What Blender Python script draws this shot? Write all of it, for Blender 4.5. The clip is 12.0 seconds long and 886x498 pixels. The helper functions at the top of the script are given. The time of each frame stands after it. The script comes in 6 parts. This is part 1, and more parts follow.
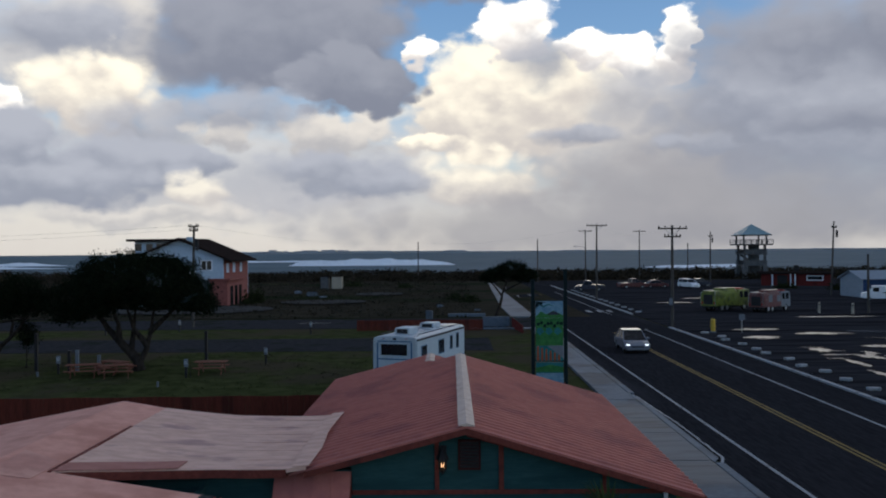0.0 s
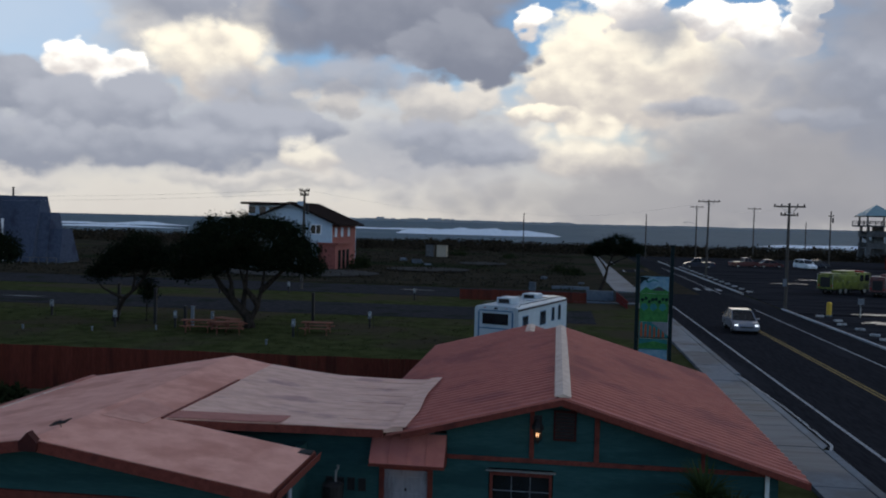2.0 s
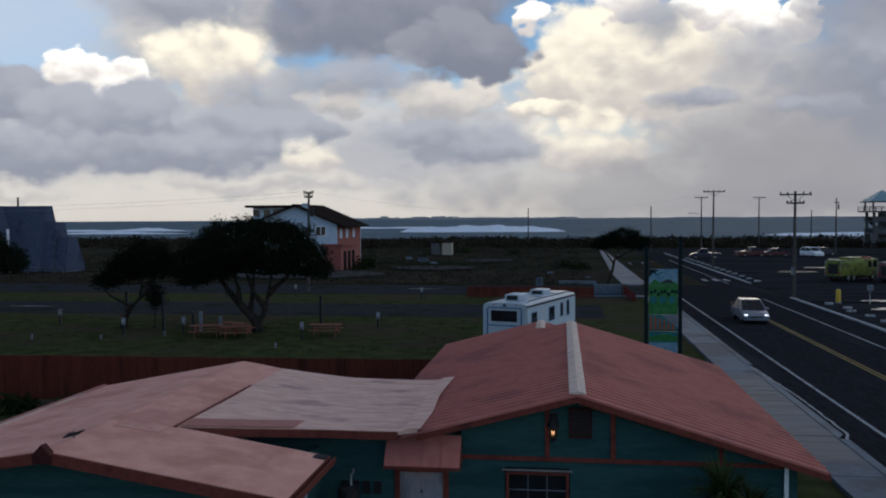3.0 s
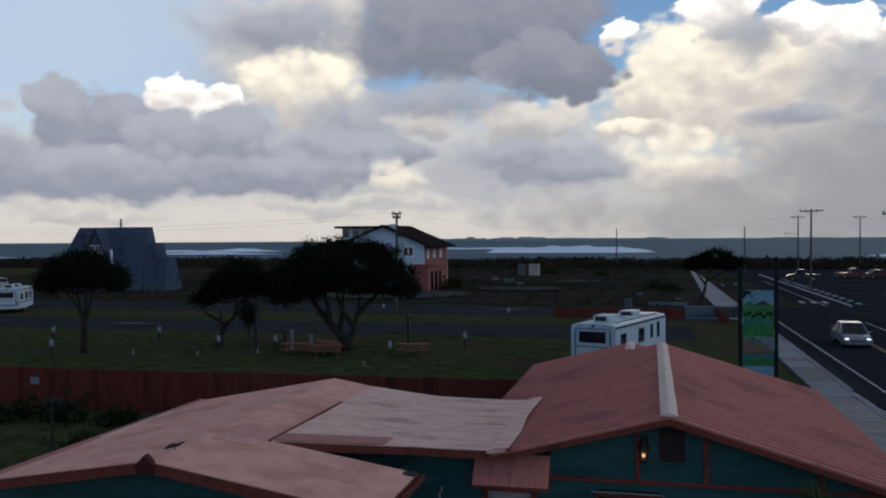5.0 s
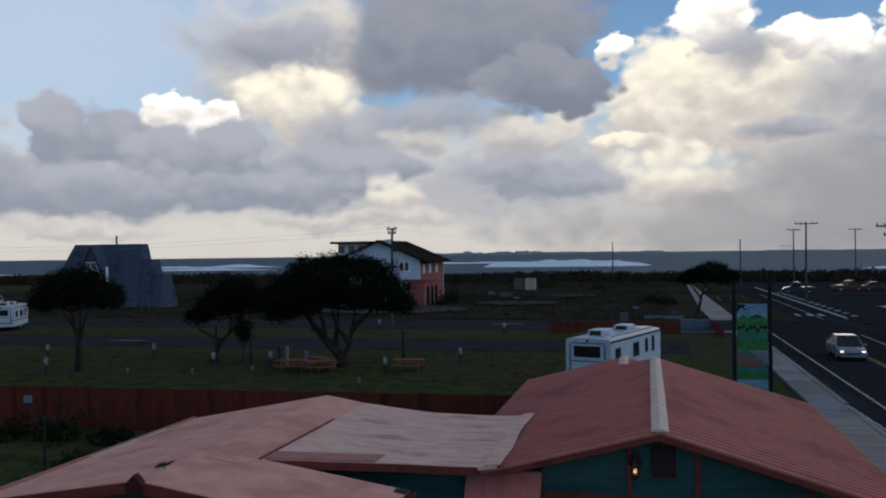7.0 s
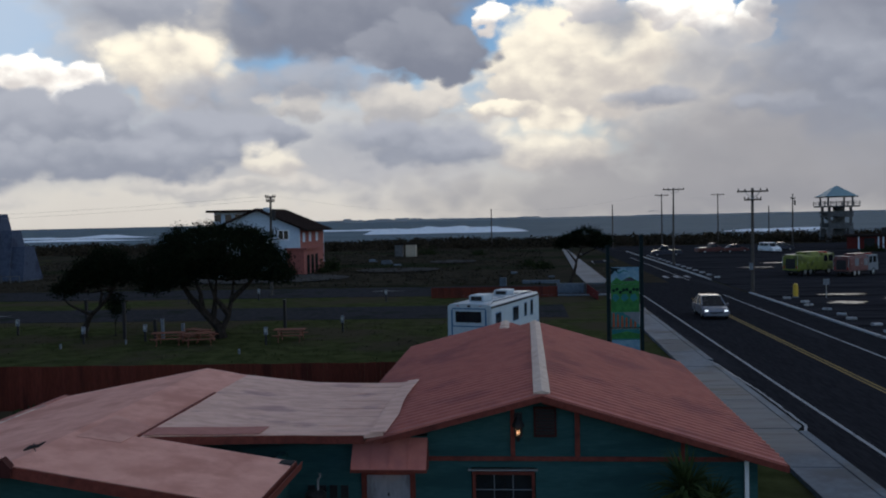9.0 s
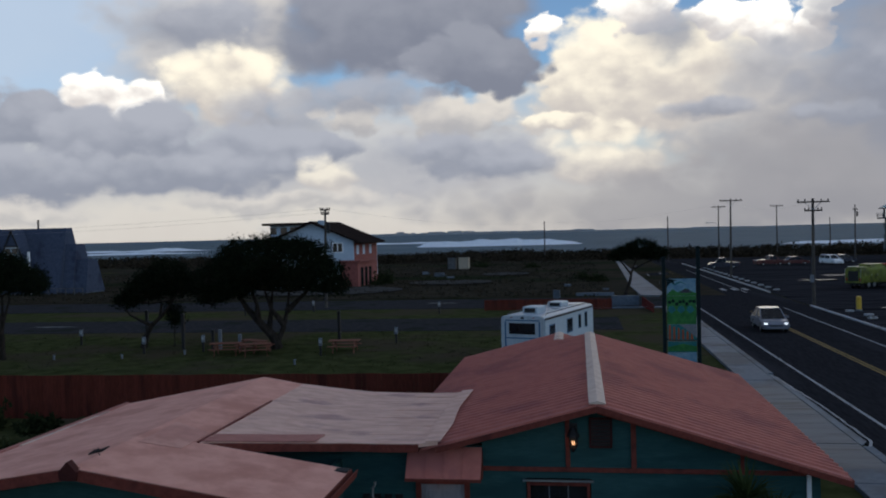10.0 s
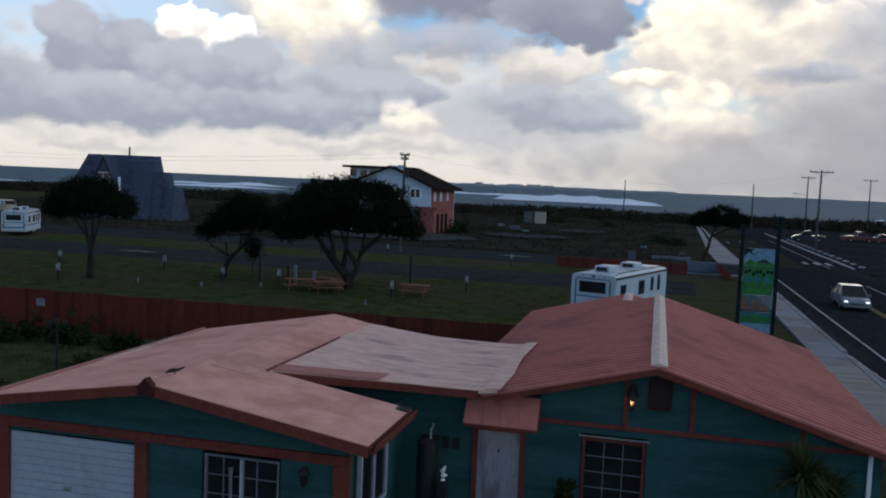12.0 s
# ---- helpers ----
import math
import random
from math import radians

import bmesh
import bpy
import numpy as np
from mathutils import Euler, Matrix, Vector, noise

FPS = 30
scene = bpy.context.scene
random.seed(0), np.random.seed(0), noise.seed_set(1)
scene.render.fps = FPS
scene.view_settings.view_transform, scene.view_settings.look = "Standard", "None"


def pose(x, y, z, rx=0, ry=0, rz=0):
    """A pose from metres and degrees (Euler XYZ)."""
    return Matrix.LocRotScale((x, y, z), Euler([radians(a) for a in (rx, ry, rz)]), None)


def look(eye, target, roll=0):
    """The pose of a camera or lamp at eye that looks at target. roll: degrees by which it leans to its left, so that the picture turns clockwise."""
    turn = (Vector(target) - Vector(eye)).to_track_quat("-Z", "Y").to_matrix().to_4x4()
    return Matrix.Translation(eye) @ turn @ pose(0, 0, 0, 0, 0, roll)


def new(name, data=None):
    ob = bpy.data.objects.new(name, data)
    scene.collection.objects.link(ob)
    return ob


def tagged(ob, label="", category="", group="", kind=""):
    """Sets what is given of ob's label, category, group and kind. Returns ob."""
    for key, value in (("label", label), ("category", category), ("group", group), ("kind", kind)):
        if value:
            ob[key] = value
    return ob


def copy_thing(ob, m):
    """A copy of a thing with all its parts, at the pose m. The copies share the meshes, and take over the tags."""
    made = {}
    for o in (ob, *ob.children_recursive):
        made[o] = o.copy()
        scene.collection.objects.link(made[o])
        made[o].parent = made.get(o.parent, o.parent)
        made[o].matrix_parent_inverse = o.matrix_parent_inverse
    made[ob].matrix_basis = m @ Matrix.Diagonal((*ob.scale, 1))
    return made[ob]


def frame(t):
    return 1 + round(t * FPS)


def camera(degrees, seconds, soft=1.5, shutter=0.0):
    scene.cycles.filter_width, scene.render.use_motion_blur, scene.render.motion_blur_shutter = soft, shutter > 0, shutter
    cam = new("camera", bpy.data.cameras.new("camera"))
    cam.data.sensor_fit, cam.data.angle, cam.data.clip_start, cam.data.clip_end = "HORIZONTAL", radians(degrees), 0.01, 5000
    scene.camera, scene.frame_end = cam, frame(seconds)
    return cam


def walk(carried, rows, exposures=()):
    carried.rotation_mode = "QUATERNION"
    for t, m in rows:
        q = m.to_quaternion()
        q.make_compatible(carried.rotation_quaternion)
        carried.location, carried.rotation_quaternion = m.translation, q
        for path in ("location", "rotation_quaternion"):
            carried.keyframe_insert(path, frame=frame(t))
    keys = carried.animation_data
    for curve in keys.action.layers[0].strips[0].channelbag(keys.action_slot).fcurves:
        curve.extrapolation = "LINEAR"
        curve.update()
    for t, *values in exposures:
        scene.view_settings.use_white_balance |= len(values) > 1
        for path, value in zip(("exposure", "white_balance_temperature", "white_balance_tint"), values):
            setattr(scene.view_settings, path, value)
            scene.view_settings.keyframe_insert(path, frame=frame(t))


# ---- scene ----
cam = camera(53.56, 12.0, 2.0)

PATH = [
    (0, (-0.002, 0.001, 7.219), (-0.97, 100.00, 7.43), -0.45),
    (0.5, (0.085, 0.091, 7.213), (8.21, 99.60, 1.60), 0.54),
    (1, (0.137, -0.006, 7.231), (-2.14, 99.91, 3.83), 0.10),
    (1.5, (0.169, -0.057, 7.221), (-5.43, 99.73, 3.77), 1.79),
    (2, (0.071, 0.003, 7.178), (-12.82, 99.11, 3.91), 1.37),
    (2.5, (0.034, -0.054, 7.208), (-13.89, 98.90, 3.38), -0.35),
    (3, (-0.038, 0.120, 7.206), (-13.47, 99.15, 3.69), -0.31),
    (3.2, (-0.010, 0.071, 7.244), (-15.55, 98.82, 4.42), -1.17),
    (4.8, (0.108, 0.055, 7.203), (-21.38, 97.72, 6.52), 0.01),
    (5, (-0.063, -0.002, 7.182), (-23.15, 97.29, 6.07), -0.35),
    (5.5, (0.073, -0.059, 7.191), (-24.32, 96.91, 8.45), 0.28),
    (6, (0.114, -0.086, 7.187), (-22.08, 97.40, 9.12), 0.09),
    (6.5, (0.048, -0.060, 7.181), (-22.63, 97.33, 8.16), -0.41),
    (7, (0.083, -0.012, 7.222), (-22.64, 97.37, 7.77), -0.71),
    (7.5, (0.122, -0.041, 7.186), (-16.72, 98.52, 5.68), 0.15),
    (7.7, (0.137, -0.023, 7.192), (-14.23, 98.93, 5.70), -0.14),
    (9.3, (-0.017, 0.040, 7.250), (-9.33, 99.54, 3.65), -1.27),
    (9.5, (0.051, -0.015, 7.257), (-11.83, 99.26, 5.65), -1.49),
    (10, (-0.028, -0.016, 7.169), (-15.30, 98.79, 5.36), -1.41),
    (10.5, (0.073, -0.020, 7.195), (-12.89, 99.13, 6.52), -2.48),
    (11, (-0.026, -0.088, 7.202), (-11.49, 99.14, 2.58), -0.08),
    (11.5, (-0.008, -0.140, 7.113), (-16.54, 98.37, 2.43), 2.33),
    (12, (0.082, -0.178, 7.162), (-23.53, 96.70, -0.37), 2.43),
]
walk(cam, [(t, look(eye, target, roll)) for t, eye, target, roll in PATH],
     [(0, 0.24), (0.5, 0.17), (1.0, 0.2), (2.5, 0.17), (6.5, 0.12), (10.5, 0.12), (11.5, 0.19), (12, 0.4)])

# ---- world and light ----
SUN_AZ, SUN_EL = 14.0, 15.0
world = bpy.data.worlds.new("world")
scene.world = world
world.use_nodes = True
wt = world.node_tree
wt.nodes.clear()


def wn(kind, **sets):
    n = wt.nodes.new(kind)
    for k, v in sets.items():
        if k == "operation":
            n.operation = v
    return n


def wmath(op, a, b=None, c=None):
    n = wn("ShaderNodeMath", operation=op)
    for i, v in enumerate((a, b, c)):
        if v is None:
            continue
        if isinstance(v, (int, float)):
            n.inputs[i].default_value = v
        else:
            wt.links.new(v, n.inputs[i])
    return n.outputs[0]


def wvec(op, a, b=None, c=None):
    n = wn("ShaderNodeVectorMath", operation=op)
    for i, v in enumerate((a, b, c)):
        if v is None:
            continue
        if isinstance(v, tuple):
            n.inputs[i].default_value = v
        else:
            wt.links.new(v, n.inputs[i])
    return n.outputs["Value"] if op in ("LENGTH", "DOT_PRODUCT") else n.outputs[0]


def wrange(v, a, b, c=0.0, d=1.0):
    n = wt.nodes.new("ShaderNodeMapRange")
    n.interpolation_type = "SMOOTHSTEP"
    wt.links.new(v, n.inputs[0])
    for i, x in enumerate((a, b, c, d)):
        n.inputs[1 + i].default_value = x
    return n.outputs[0]


def wmix(f, a, b):
    n = wt.nodes.new("ShaderNodeMix")
    n.data_type = "RGBA"
    for s, v in ((n.inputs[0], f), (n.inputs[6], a), (n.inputs[7], b)):
        if isinstance(v, tuple):
            s.default_value = (*v, 1)
        elif isinstance(v, (int, float)):
            s.default_value = v
        else:
            wt.links.new(v, s)
    return n.outputs[2]


def wnoise(vec, scale, detail, rough=0.55):
    n = wt.nodes.new("ShaderNodeTexNoise")
    wt.links.new(vec, n.inputs["Vector"])
    n.inputs["Scale"].default_value = scale
    n.inputs["Detail"].default_value = detail
    n.inputs["Roughness"].default_value = rough
    return n


direction = wt.nodes.new("ShaderNodeTexCoord").outputs["Generated"]
dsep = wt.nodes.new("ShaderNodeSeparateXYZ")
wt.links.new(direction, dsep.inputs[0])
az = wmath("MULTIPLY", wmath("ARCTAN2", dsep.outputs[0], dsep.outputs[1]), 57.2958)
el = wmath("MULTIPLY", wmath("ARCSINE", dsep.outputs[2]), 57.2958)
stretch = wvec("MULTIPLY", direction, (1.0, 1.0, 1.45))
big = wnoise(stretch, 8.0, 3.0)
fine = wnoise(stretch, 24.0, 6.0, 0.5)
lit = wnoise(wvec("ADD", stretch, (0.006, 0.0, 0.016)), 24.0, 6.0, 0.5)
relief = wmath("MULTIPLY", wmath("SUBTRACT", fine.outputs[0], lit.outputs[0]), 1.8)


def wcells(vec, scale):
    n = wt.nodes.new("ShaderNodeTexVoronoi")
    n.feature = "SMOOTH_F1"
    n.inputs["Scale"].default_value = scale
    n.inputs["Smoothness"].default_value = 0.35
    wt.links.new(vec, n.inputs["Vector"])
    return n.outputs["Distance"]


# rounded heads of cumulus, in two sizes
bent = wvec("MULTIPLY_ADD", wvec("SUBTRACT", fine.outputs[1], (0.5, 0.5, 0.5)), (0.035, 0.035, 0.035), stretch)
heads = wmath("MULTIPLY_ADD", wcells(bent, 17.0), -1.0, wmath("MULTIPLY_ADD", wcells(bent, 44.0), -0.6, 0.76))
relief = wmath("MULTIPLY_ADD", heads, 1.1, relief)
flat = wt.nodes.new("ShaderNodeCombineXYZ")
wt.links.new(az, flat.inputs[0])
wt.links.new(el, flat.inputs[1])
warp = wvec("MULTIPLY_ADD", wvec("SUBTRACT", big.outputs[1], (0.5, 0.5, 0.5)), (1.6, 1.1, 0.0), flat.outputs[0])
soft_warp = wvec("MULTIPLY_ADD", wvec("SUBTRACT", fine.outputs[1], (0.5, 0.5, 0.5)), (2.4, 1.8, 0.0), warp)
warp = wvec("MULTIPLY_ADD", wvec("SUBTRACT", fine.outputs[1], (0.5, 0.5, 0.5)), (3.2, 2.5, 0.0), warp)

sky = wt.nodes.new("ShaderNodeTexSky")
sky.sky_type = "NISHITA"
sky.sun_disc = False
sky.sun_elevation, sky.sun_rotation = radians(SUN_EL + 12), radians(SUN_AZ + 90)
sky.air_density, sky.dust_density = 1.0, 0.6
blue = wvec("MULTIPLY", sky.outputs[0], (0.085, 0.105, 0.125))

TONES = {
    "white": ((1.3, 1.25, 1.15), (0.66, 0.62, 0.60), 0.8),
    "cream": ((1.0, 0.92, 0.76), (0.56, 0.52, 0.49), 0.7),
    "pale": ((0.70, 0.66, 0.61), (0.42, 0.415, 0.43), 0.6),
    "mist": ((0.57, 0.57, 0.575), (0.43, 0.435, 0.47), 0.55),
    "haze": ((0.66, 0.63, 0.58), (0.60, 0.56, 0.52), 0.2),
    "veil": ((0.54, 0.62, 0.72), (0.50, 0.57, 0.67), 0.1),
    "slate": ((0.335, 0.33, 0.352), (0.275, 0.277, 0.305), 0.3),
    "grey": ((0.40, 0.42, 0.48), (0.27, 0.292, 0.355), 0.5),
    "dark": ((0.29, 0.307, 0.365), (0.205, 0.223, 0.282), 0.5),
}
# a broken cover of grey cloud over the whole vault
cover = wmath("ADD", wnoise(stretch, 3.2, 8.0, 0.6).outputs[0], wrange(el, 10.0, 32.0, -0.14, 0.08))
tint = wmix(wrange(fine.outputs[0], 0.35, 0.7), (0.185, 0.19, 0.215), (0.34, 0.335, 0.345))
vault = wmix(wrange(cover, 0.54, 0.66), blue, tint)
# low haze under every gap
vault = wmix(wrange(el, 6.5, 3.2, 0.0, 0.95), vault, (0.53, 0.52, 0.515))


def cloud(a, e, rx, ry, tone, soft=0.35, amount=1.0):
    """One cloud of the sky, by bearing, height and half sizes in degrees."""
    global vault
    top, base, fluff = TONES[tone]
    off = wvec("MULTIPLY_ADD", warp if fluff > 0.5 else soft_warp, (1 / rx, 1 / ry, 0.0), (-a / rx, -e / ry, 0.0))
    rim = wmath("MULTIPLY_ADD", heads, -min(0.75, 1.3 / ry) * (1.3 if fluff > 0.5 else 1.0), wvec("LENGTH", off))
    mask = wrange(rim, 1.0 + soft, 1.0 - soft, 0.0, amount)
    s = wt.nodes.new("ShaderNodeSeparateXYZ")
    wt.links.new(off, s.inputs[0])
    shade = wrange(wmath("MULTIPLY_ADD", relief, fluff, s.outputs[1]), -0.75, 0.75)
    colour = wmix(shade, base, top)
    vault = wmix(mask, vault, colour)


# high thin veil and the bright haze over the horizon
cloud(-36.1, 12.4, 13.5, 6.2, "veil", 0.7, 0.75)
cloud(-23.2, 0.7, 60.7, 2.5, "haze", 0.6, 0.95)
# broad soft cloud behind the heaps
cloud(-11.5, 5.6, 14.8, 3.5, "mist", 0.5, 0.95)
cloud(-31.8, 5.3, 17.2, 2.8, "mist", 0.5, 0.9)
cloud(12.0, 6.7, 10.1, 3.6, "pale", 0.35, 0.95)
# pale heap with a lit face
cloud(-23.2, 11.9, 5.4, 4.9, "pale", 0.45, 0.9)
cloud(-20.0, 13.6, 2.2, 3.0, "pale", 0.35, 0.9)
cloud(-23.9, 13.4, 4.5, 1.7, "grey", 0.5, 0.95)
cloud(-22.0, 9.4, 4.0, 2.6, "cream", 0.25, 1.0)
cloud(-19.2, 7.9, 3.3, 1.5, "grey", 0.6, 0.75)
# white heap behind grey ones
cloud(-29.8, 8.7, 3.5, 1.5, "white", 0.12, 1.0)
cloud(-28.0, 7.4, 1.4, 1.0, "white", 0.15, 1.0)
# the great white and cream heap
cloud(2.6, 9.4, 5.3, 4.2, "cream", 0.14, 1.0)
cloud(-2.2, 12.7, 1.5, 1.0, "white", 0.14, 1.0)
cloud(8.4, 9.8, 5.1, 3.5, "cream", 0.2, 1.0)
cloud(5.0, 14.0, 2.6, 2.2, "white", 0.12, 1.0)
cloud(8.7, 12.4, 1.9, 1.4, "white", 0.12, 1.0)
cloud(11.7, 12.2, 1.7, 1.4, "white", 0.12, 1.0)
cloud(14.1, 11.4, 1.8, 1.4, "white", 0.14, 1.0)
cloud(15.1, 12.6, 0.9, 1.8, "white", 0.14, 1.0)
cloud(13.8, 8.2, 3.8, 2.9, "pale", 0.35, 0.95)
cloud(6.0, 12.1, 2.1, 1.6, "grey", 0.5, 0.8)
cloud(11.4, 9.7, 2.8, 1.6, "grey", 0.6, 0.6)
cloud(8.7, 7.3, 2.6, 0.6, "grey", 0.45, 0.9)
cloud(1.8, 4.5, 4.8, 1.6, "cream", 0.45, 0.85)
# rain veil to the north
cloud(17.5, 3.1, 11.6, 3.8, "slate", 0.45, 0.95)
cloud(21.7, 9.8, 7.5, 4.9, "dark", 0.4, 1.0)
cloud(16.4, 9.5, 3.1, 1.9, "grey", 0.6, 0.6)
cloud(16.1, 6.5, 2.5, 0.6, "grey", 0.5, 0.8)
cloud(7.2, 1.4, 13.7, 2.1, "slate", 0.6, 0.8)
cloud(30.0, 9.0, 13.0, 6.5, "grey", 0.45, 1.0)
cloud(28.0, 12.6, 11.0, 2.4, "dark", 0.45, 0.9)
cloud(24.5, 7.6, 4.0, 0.8, "dark", 0.5, 0.7)
# small pale heaps under the dark one
cloud(-14.5, 7.5, 1.9, 1.0, "pale", 0.25, 1.0)
cloud(-7.3, 7.4, 3.4, 1.6, "pale", 0.22, 1.0)
cloud(-1.8, 6.8, 2.2, 0.6, "cream", 0.25, 0.9)
# dark heaps
cloud(-4.5, 16.8, 11.6, 1.0, "dark", 0.45, 1.0)
cloud(-10.8, 14.0, 8.3, 4.1, "dark", 0.18, 1.0)
cloud(-6.3, 11.1, 4.7, 2.2, "dark", 0.14, 1.0)
cloud(-16.5, 13.1, 2.4, 3.0, "dark", 0.45, 0.75)
cloud(-13.0, 9.1, 4.1, 1.3, "grey", 0.5, 0.85)
# grey banks along the west
cloud(-37.0, 7.6, 2.0, 2.3, "grey", 0.16, 1.0)
cloud(-34.0, 7.6, 2.5, 2.2, "grey", 0.16, 1.0)
cloud(-30.3, 6.0, 3.4, 2.1, "grey", 0.18, 1.0)
cloud(-26.6, 6.5, 3.1, 2.1, "grey", 0.2, 1.0)
cloud(-21.0, 5.4, 5.4, 2.0, "grey", 0.2, 1.0)
cloud(-17.0, 5.7, 3.1, 1.1, "grey", 0.2, 1.0)
cloud(-36.3, 4.0, 8.1, 1.7, "grey", 0.3, 1.0)
cloud(-26.0, 4.3, 8.4, 1.6, "grey", 0.3, 1.0)
cloud(-44.7, 5.4, 5.9, 2.8, "grey", 0.25, 0.95)
cloud(-7.3, 5.1, 4.8, 1.3, "grey", 0.4, 0.95)
cloud(-4.2, 4.4, 3.6, 0.9, "grey", 0.4, 0.9)
# low heaps over the horizon
cloud(-35.7, 1.9, 3.8, 0.7, "pale", 0.5, 0.7)
cloud(-16.3, 3.6, 2.4, 1.0, "cream", 0.4, 0.7)
cloud(-18.9, 2.2, 5.8, 0.7, "pale", 0.5, 0.7)

background = wt.nodes.new("ShaderNodeBackground")
wt.links.new(vault, background.inputs[0])
background.inputs[1].default_value = 1.0
wt.links.new(background.outputs[0], wt.nodes.new("ShaderNodeOutputWorld").inputs[0])

sun = new("sun", bpy.data.lights.new("sun", "SUN"))
sun.data.energy, sun.data.angle, sun.data.color = 0.25, radians(30), (1.0, 0.9, 0.75)
sun.matrix_world = look((100 * math.sin(radians(SUN_AZ)), 100 * math.cos(radians(SUN_AZ)), 100 * math.tan(radians(SUN_EL))), (0, 0, 0))

# ---- materials ----


def mat(name, c1, c2, scale=6.0, rough=0.8, bump=0.3, metal=0.0, wear=None, wear_scale=0.7, wear_at=0.58, squeeze=(1, 1, 1), depth=0.02, vary=0.0, coat=0.0, spec=0.25):
    """A surface with grain (c1 to c2) at one scale and wear or stains at a larger one, both in metres."""
    m = bpy.data.materials.new(name)
    m.use_nodes = True
    t = m.node_tree
    p = t.nodes["Principled BSDF"]
    geo = t.nodes.new("ShaderNodeNewGeometry")
    mp = t.nodes.new("ShaderNodeVectorMath")
    mp.operation = "MULTIPLY"
    mp.inputs[1].default_value = squeeze
    t.links.new(geo.outputs["Position"], mp.inputs[0])

    def noise_tex(s, d):
        n = t.nodes.new("ShaderNodeTexNoise")
        n.inputs["Scale"].default_value, n.inputs["Detail"].default_value = s, d
        n.inputs["Roughness"].default_value = 0.6
        t.links.new(mp.outputs[0], n.inputs["Vector"])
        return n.outputs[0]

    def ramp(v, a, b):
        n = t.nodes.new("ShaderNodeMapRange")
        n.interpolation_type = "SMOOTHSTEP"
        t.links.new(v, n.inputs[0])
        n.inputs[1].default_value, n.inputs[2].default_value = a, b
        return n.outputs[0]

    def mix(f, a, b):
        n = t.nodes.new("ShaderNodeMix")
        n.data_type = "RGBA"
        for s, v in ((n.inputs[0], f), (n.inputs[6], a), (n.inputs[7], b)):
            if isinstance(v, tuple):
                s.default_value = (*v, 1)
            elif isinstance(v, float):
                s.default_value = v
            else:
                t.links.new(v, s)
        return n.outputs[2]

    grain = noise_tex(scale, 6)
    colour = mix(ramp(grain, 0.3, 0.7), c1, c2)
    if wear:
        colour = mix(ramp(noise_tex(wear_scale, 8), wear_at, wear_at + 0.14), colour, wear)
    if vary:
        info = t.nodes.new("ShaderNodeObjectInfo")
        isl = t.nodes.new("ShaderNodeMath")
        isl.operation = "ADD"
        t.links.new(info.outputs["Random"], isl.inputs[0])
        t.links.new(geo.outputs["Random Per Island"], isl.inputs[1])
        hsv = t.nodes.new("ShaderNodeHueSaturation")
        mr = t.nodes.new("ShaderNodeMapRange")
        t.links.new(isl.outputs[0], mr.inputs[0])
        mr.inputs[2].default_value = 2.0
        mr.inputs[3].default_value, mr.inputs[4].default_value = 1 - vary, 1 + vary
        t.links.new(mr.outputs[0], hsv.inputs["Value"])
        t.links.new(colour, hsv.inputs["Color"])
        colour = hsv.outputs[0]
    t.links.new(colour, p.inputs["Base Color"])
    rr = t.nodes.new("ShaderNodeMapRange")
    t.links.new(grain, rr.inputs[0])
    rr.inputs[3].default_value, rr.inputs[4].default_value = max(rough - 0.12, 0.02), min(rough + 0.12, 1.0)
    t.links.new(rr.outputs[0], p.inputs["Roughness"])
    p.inputs["Metallic"].default_value = metal
    p.inputs["Coat Weight"].default_value = coat
    p.inputs["Specular IOR Level"].default_value = spec
    if bump:
        b = t.nodes.new("ShaderNodeBump")
        b.inputs["Strength"].default_value, b.inputs["Distance"].default_value = bump, depth
        t.links.new(grain, b.inputs["Height"])
        t.links.new(b.outputs[0], p.inputs["Normal"])
    return m


def glow(name, colour, strength):
    m = bpy.data.materials.new(name)
    m.use_nodes = True
    p = m.node_tree.nodes["Principled BSDF"]
    p.inputs["Base Color"].default_value = (*colour, 1)
    p.inputs["Emission Color"].default_value = (*colour, 1)
    p.inputs["Emission Strength"].default_value = strength
    return m


M = {}
M["grass"] = mat("grass", (0.032, 0.039, 0.014), (0.066, 0.070, 0.028), 0.9, 0.95, 0.5, wear=(0.062, 0.051, 0.032), wear_scale=0.10, wear_at=0.45, depth=0.05, spec=0.0)
M["field"] = mat("field", (0.029, 0.0255, 0.018), (0.053, 0.044, 0.031), 0.5, 0.95, 0.5, wear=(0.024, 0.028, 0.015), wear_scale=0.05, wear_at=0.5, squeeze=(0.5, 1, 1), depth=0.06, spec=0.0)
M["asphalt"] = mat("asphalt", (0.021, 0.0203, 0.0222), (0.032, 0.031, 0.0335), 9.0, 0.9, 0.25, wear=(0.038, 0.037, 0.040), wear_scale=0.25, wear_at=0.54, squeeze=(1, 0.12, 1), depth=0.01, spec=0.0)
M["lot"] = mat("lot_asphalt", (0.022, 0.0215, 0.024), (0.041, 0.0395, 0.0425), 1.1, 0.9, 0.3, wear=(0.014, 0.0138, 0.015), wear_scale=0.28, wear_at=0.5, squeeze=(0.16, 1, 1), depth=0.01, spec=0.0)
M["lane"] = mat("worn_lane", (0.030, 0.0295, 0.031), (0.049, 0.047, 0.048), 2.2, 0.8, 0.3, wear=(0.028, 0.03, 0.024), wear_scale=0.3, wear_at=0.52, depth=0.02, spec=0.0)
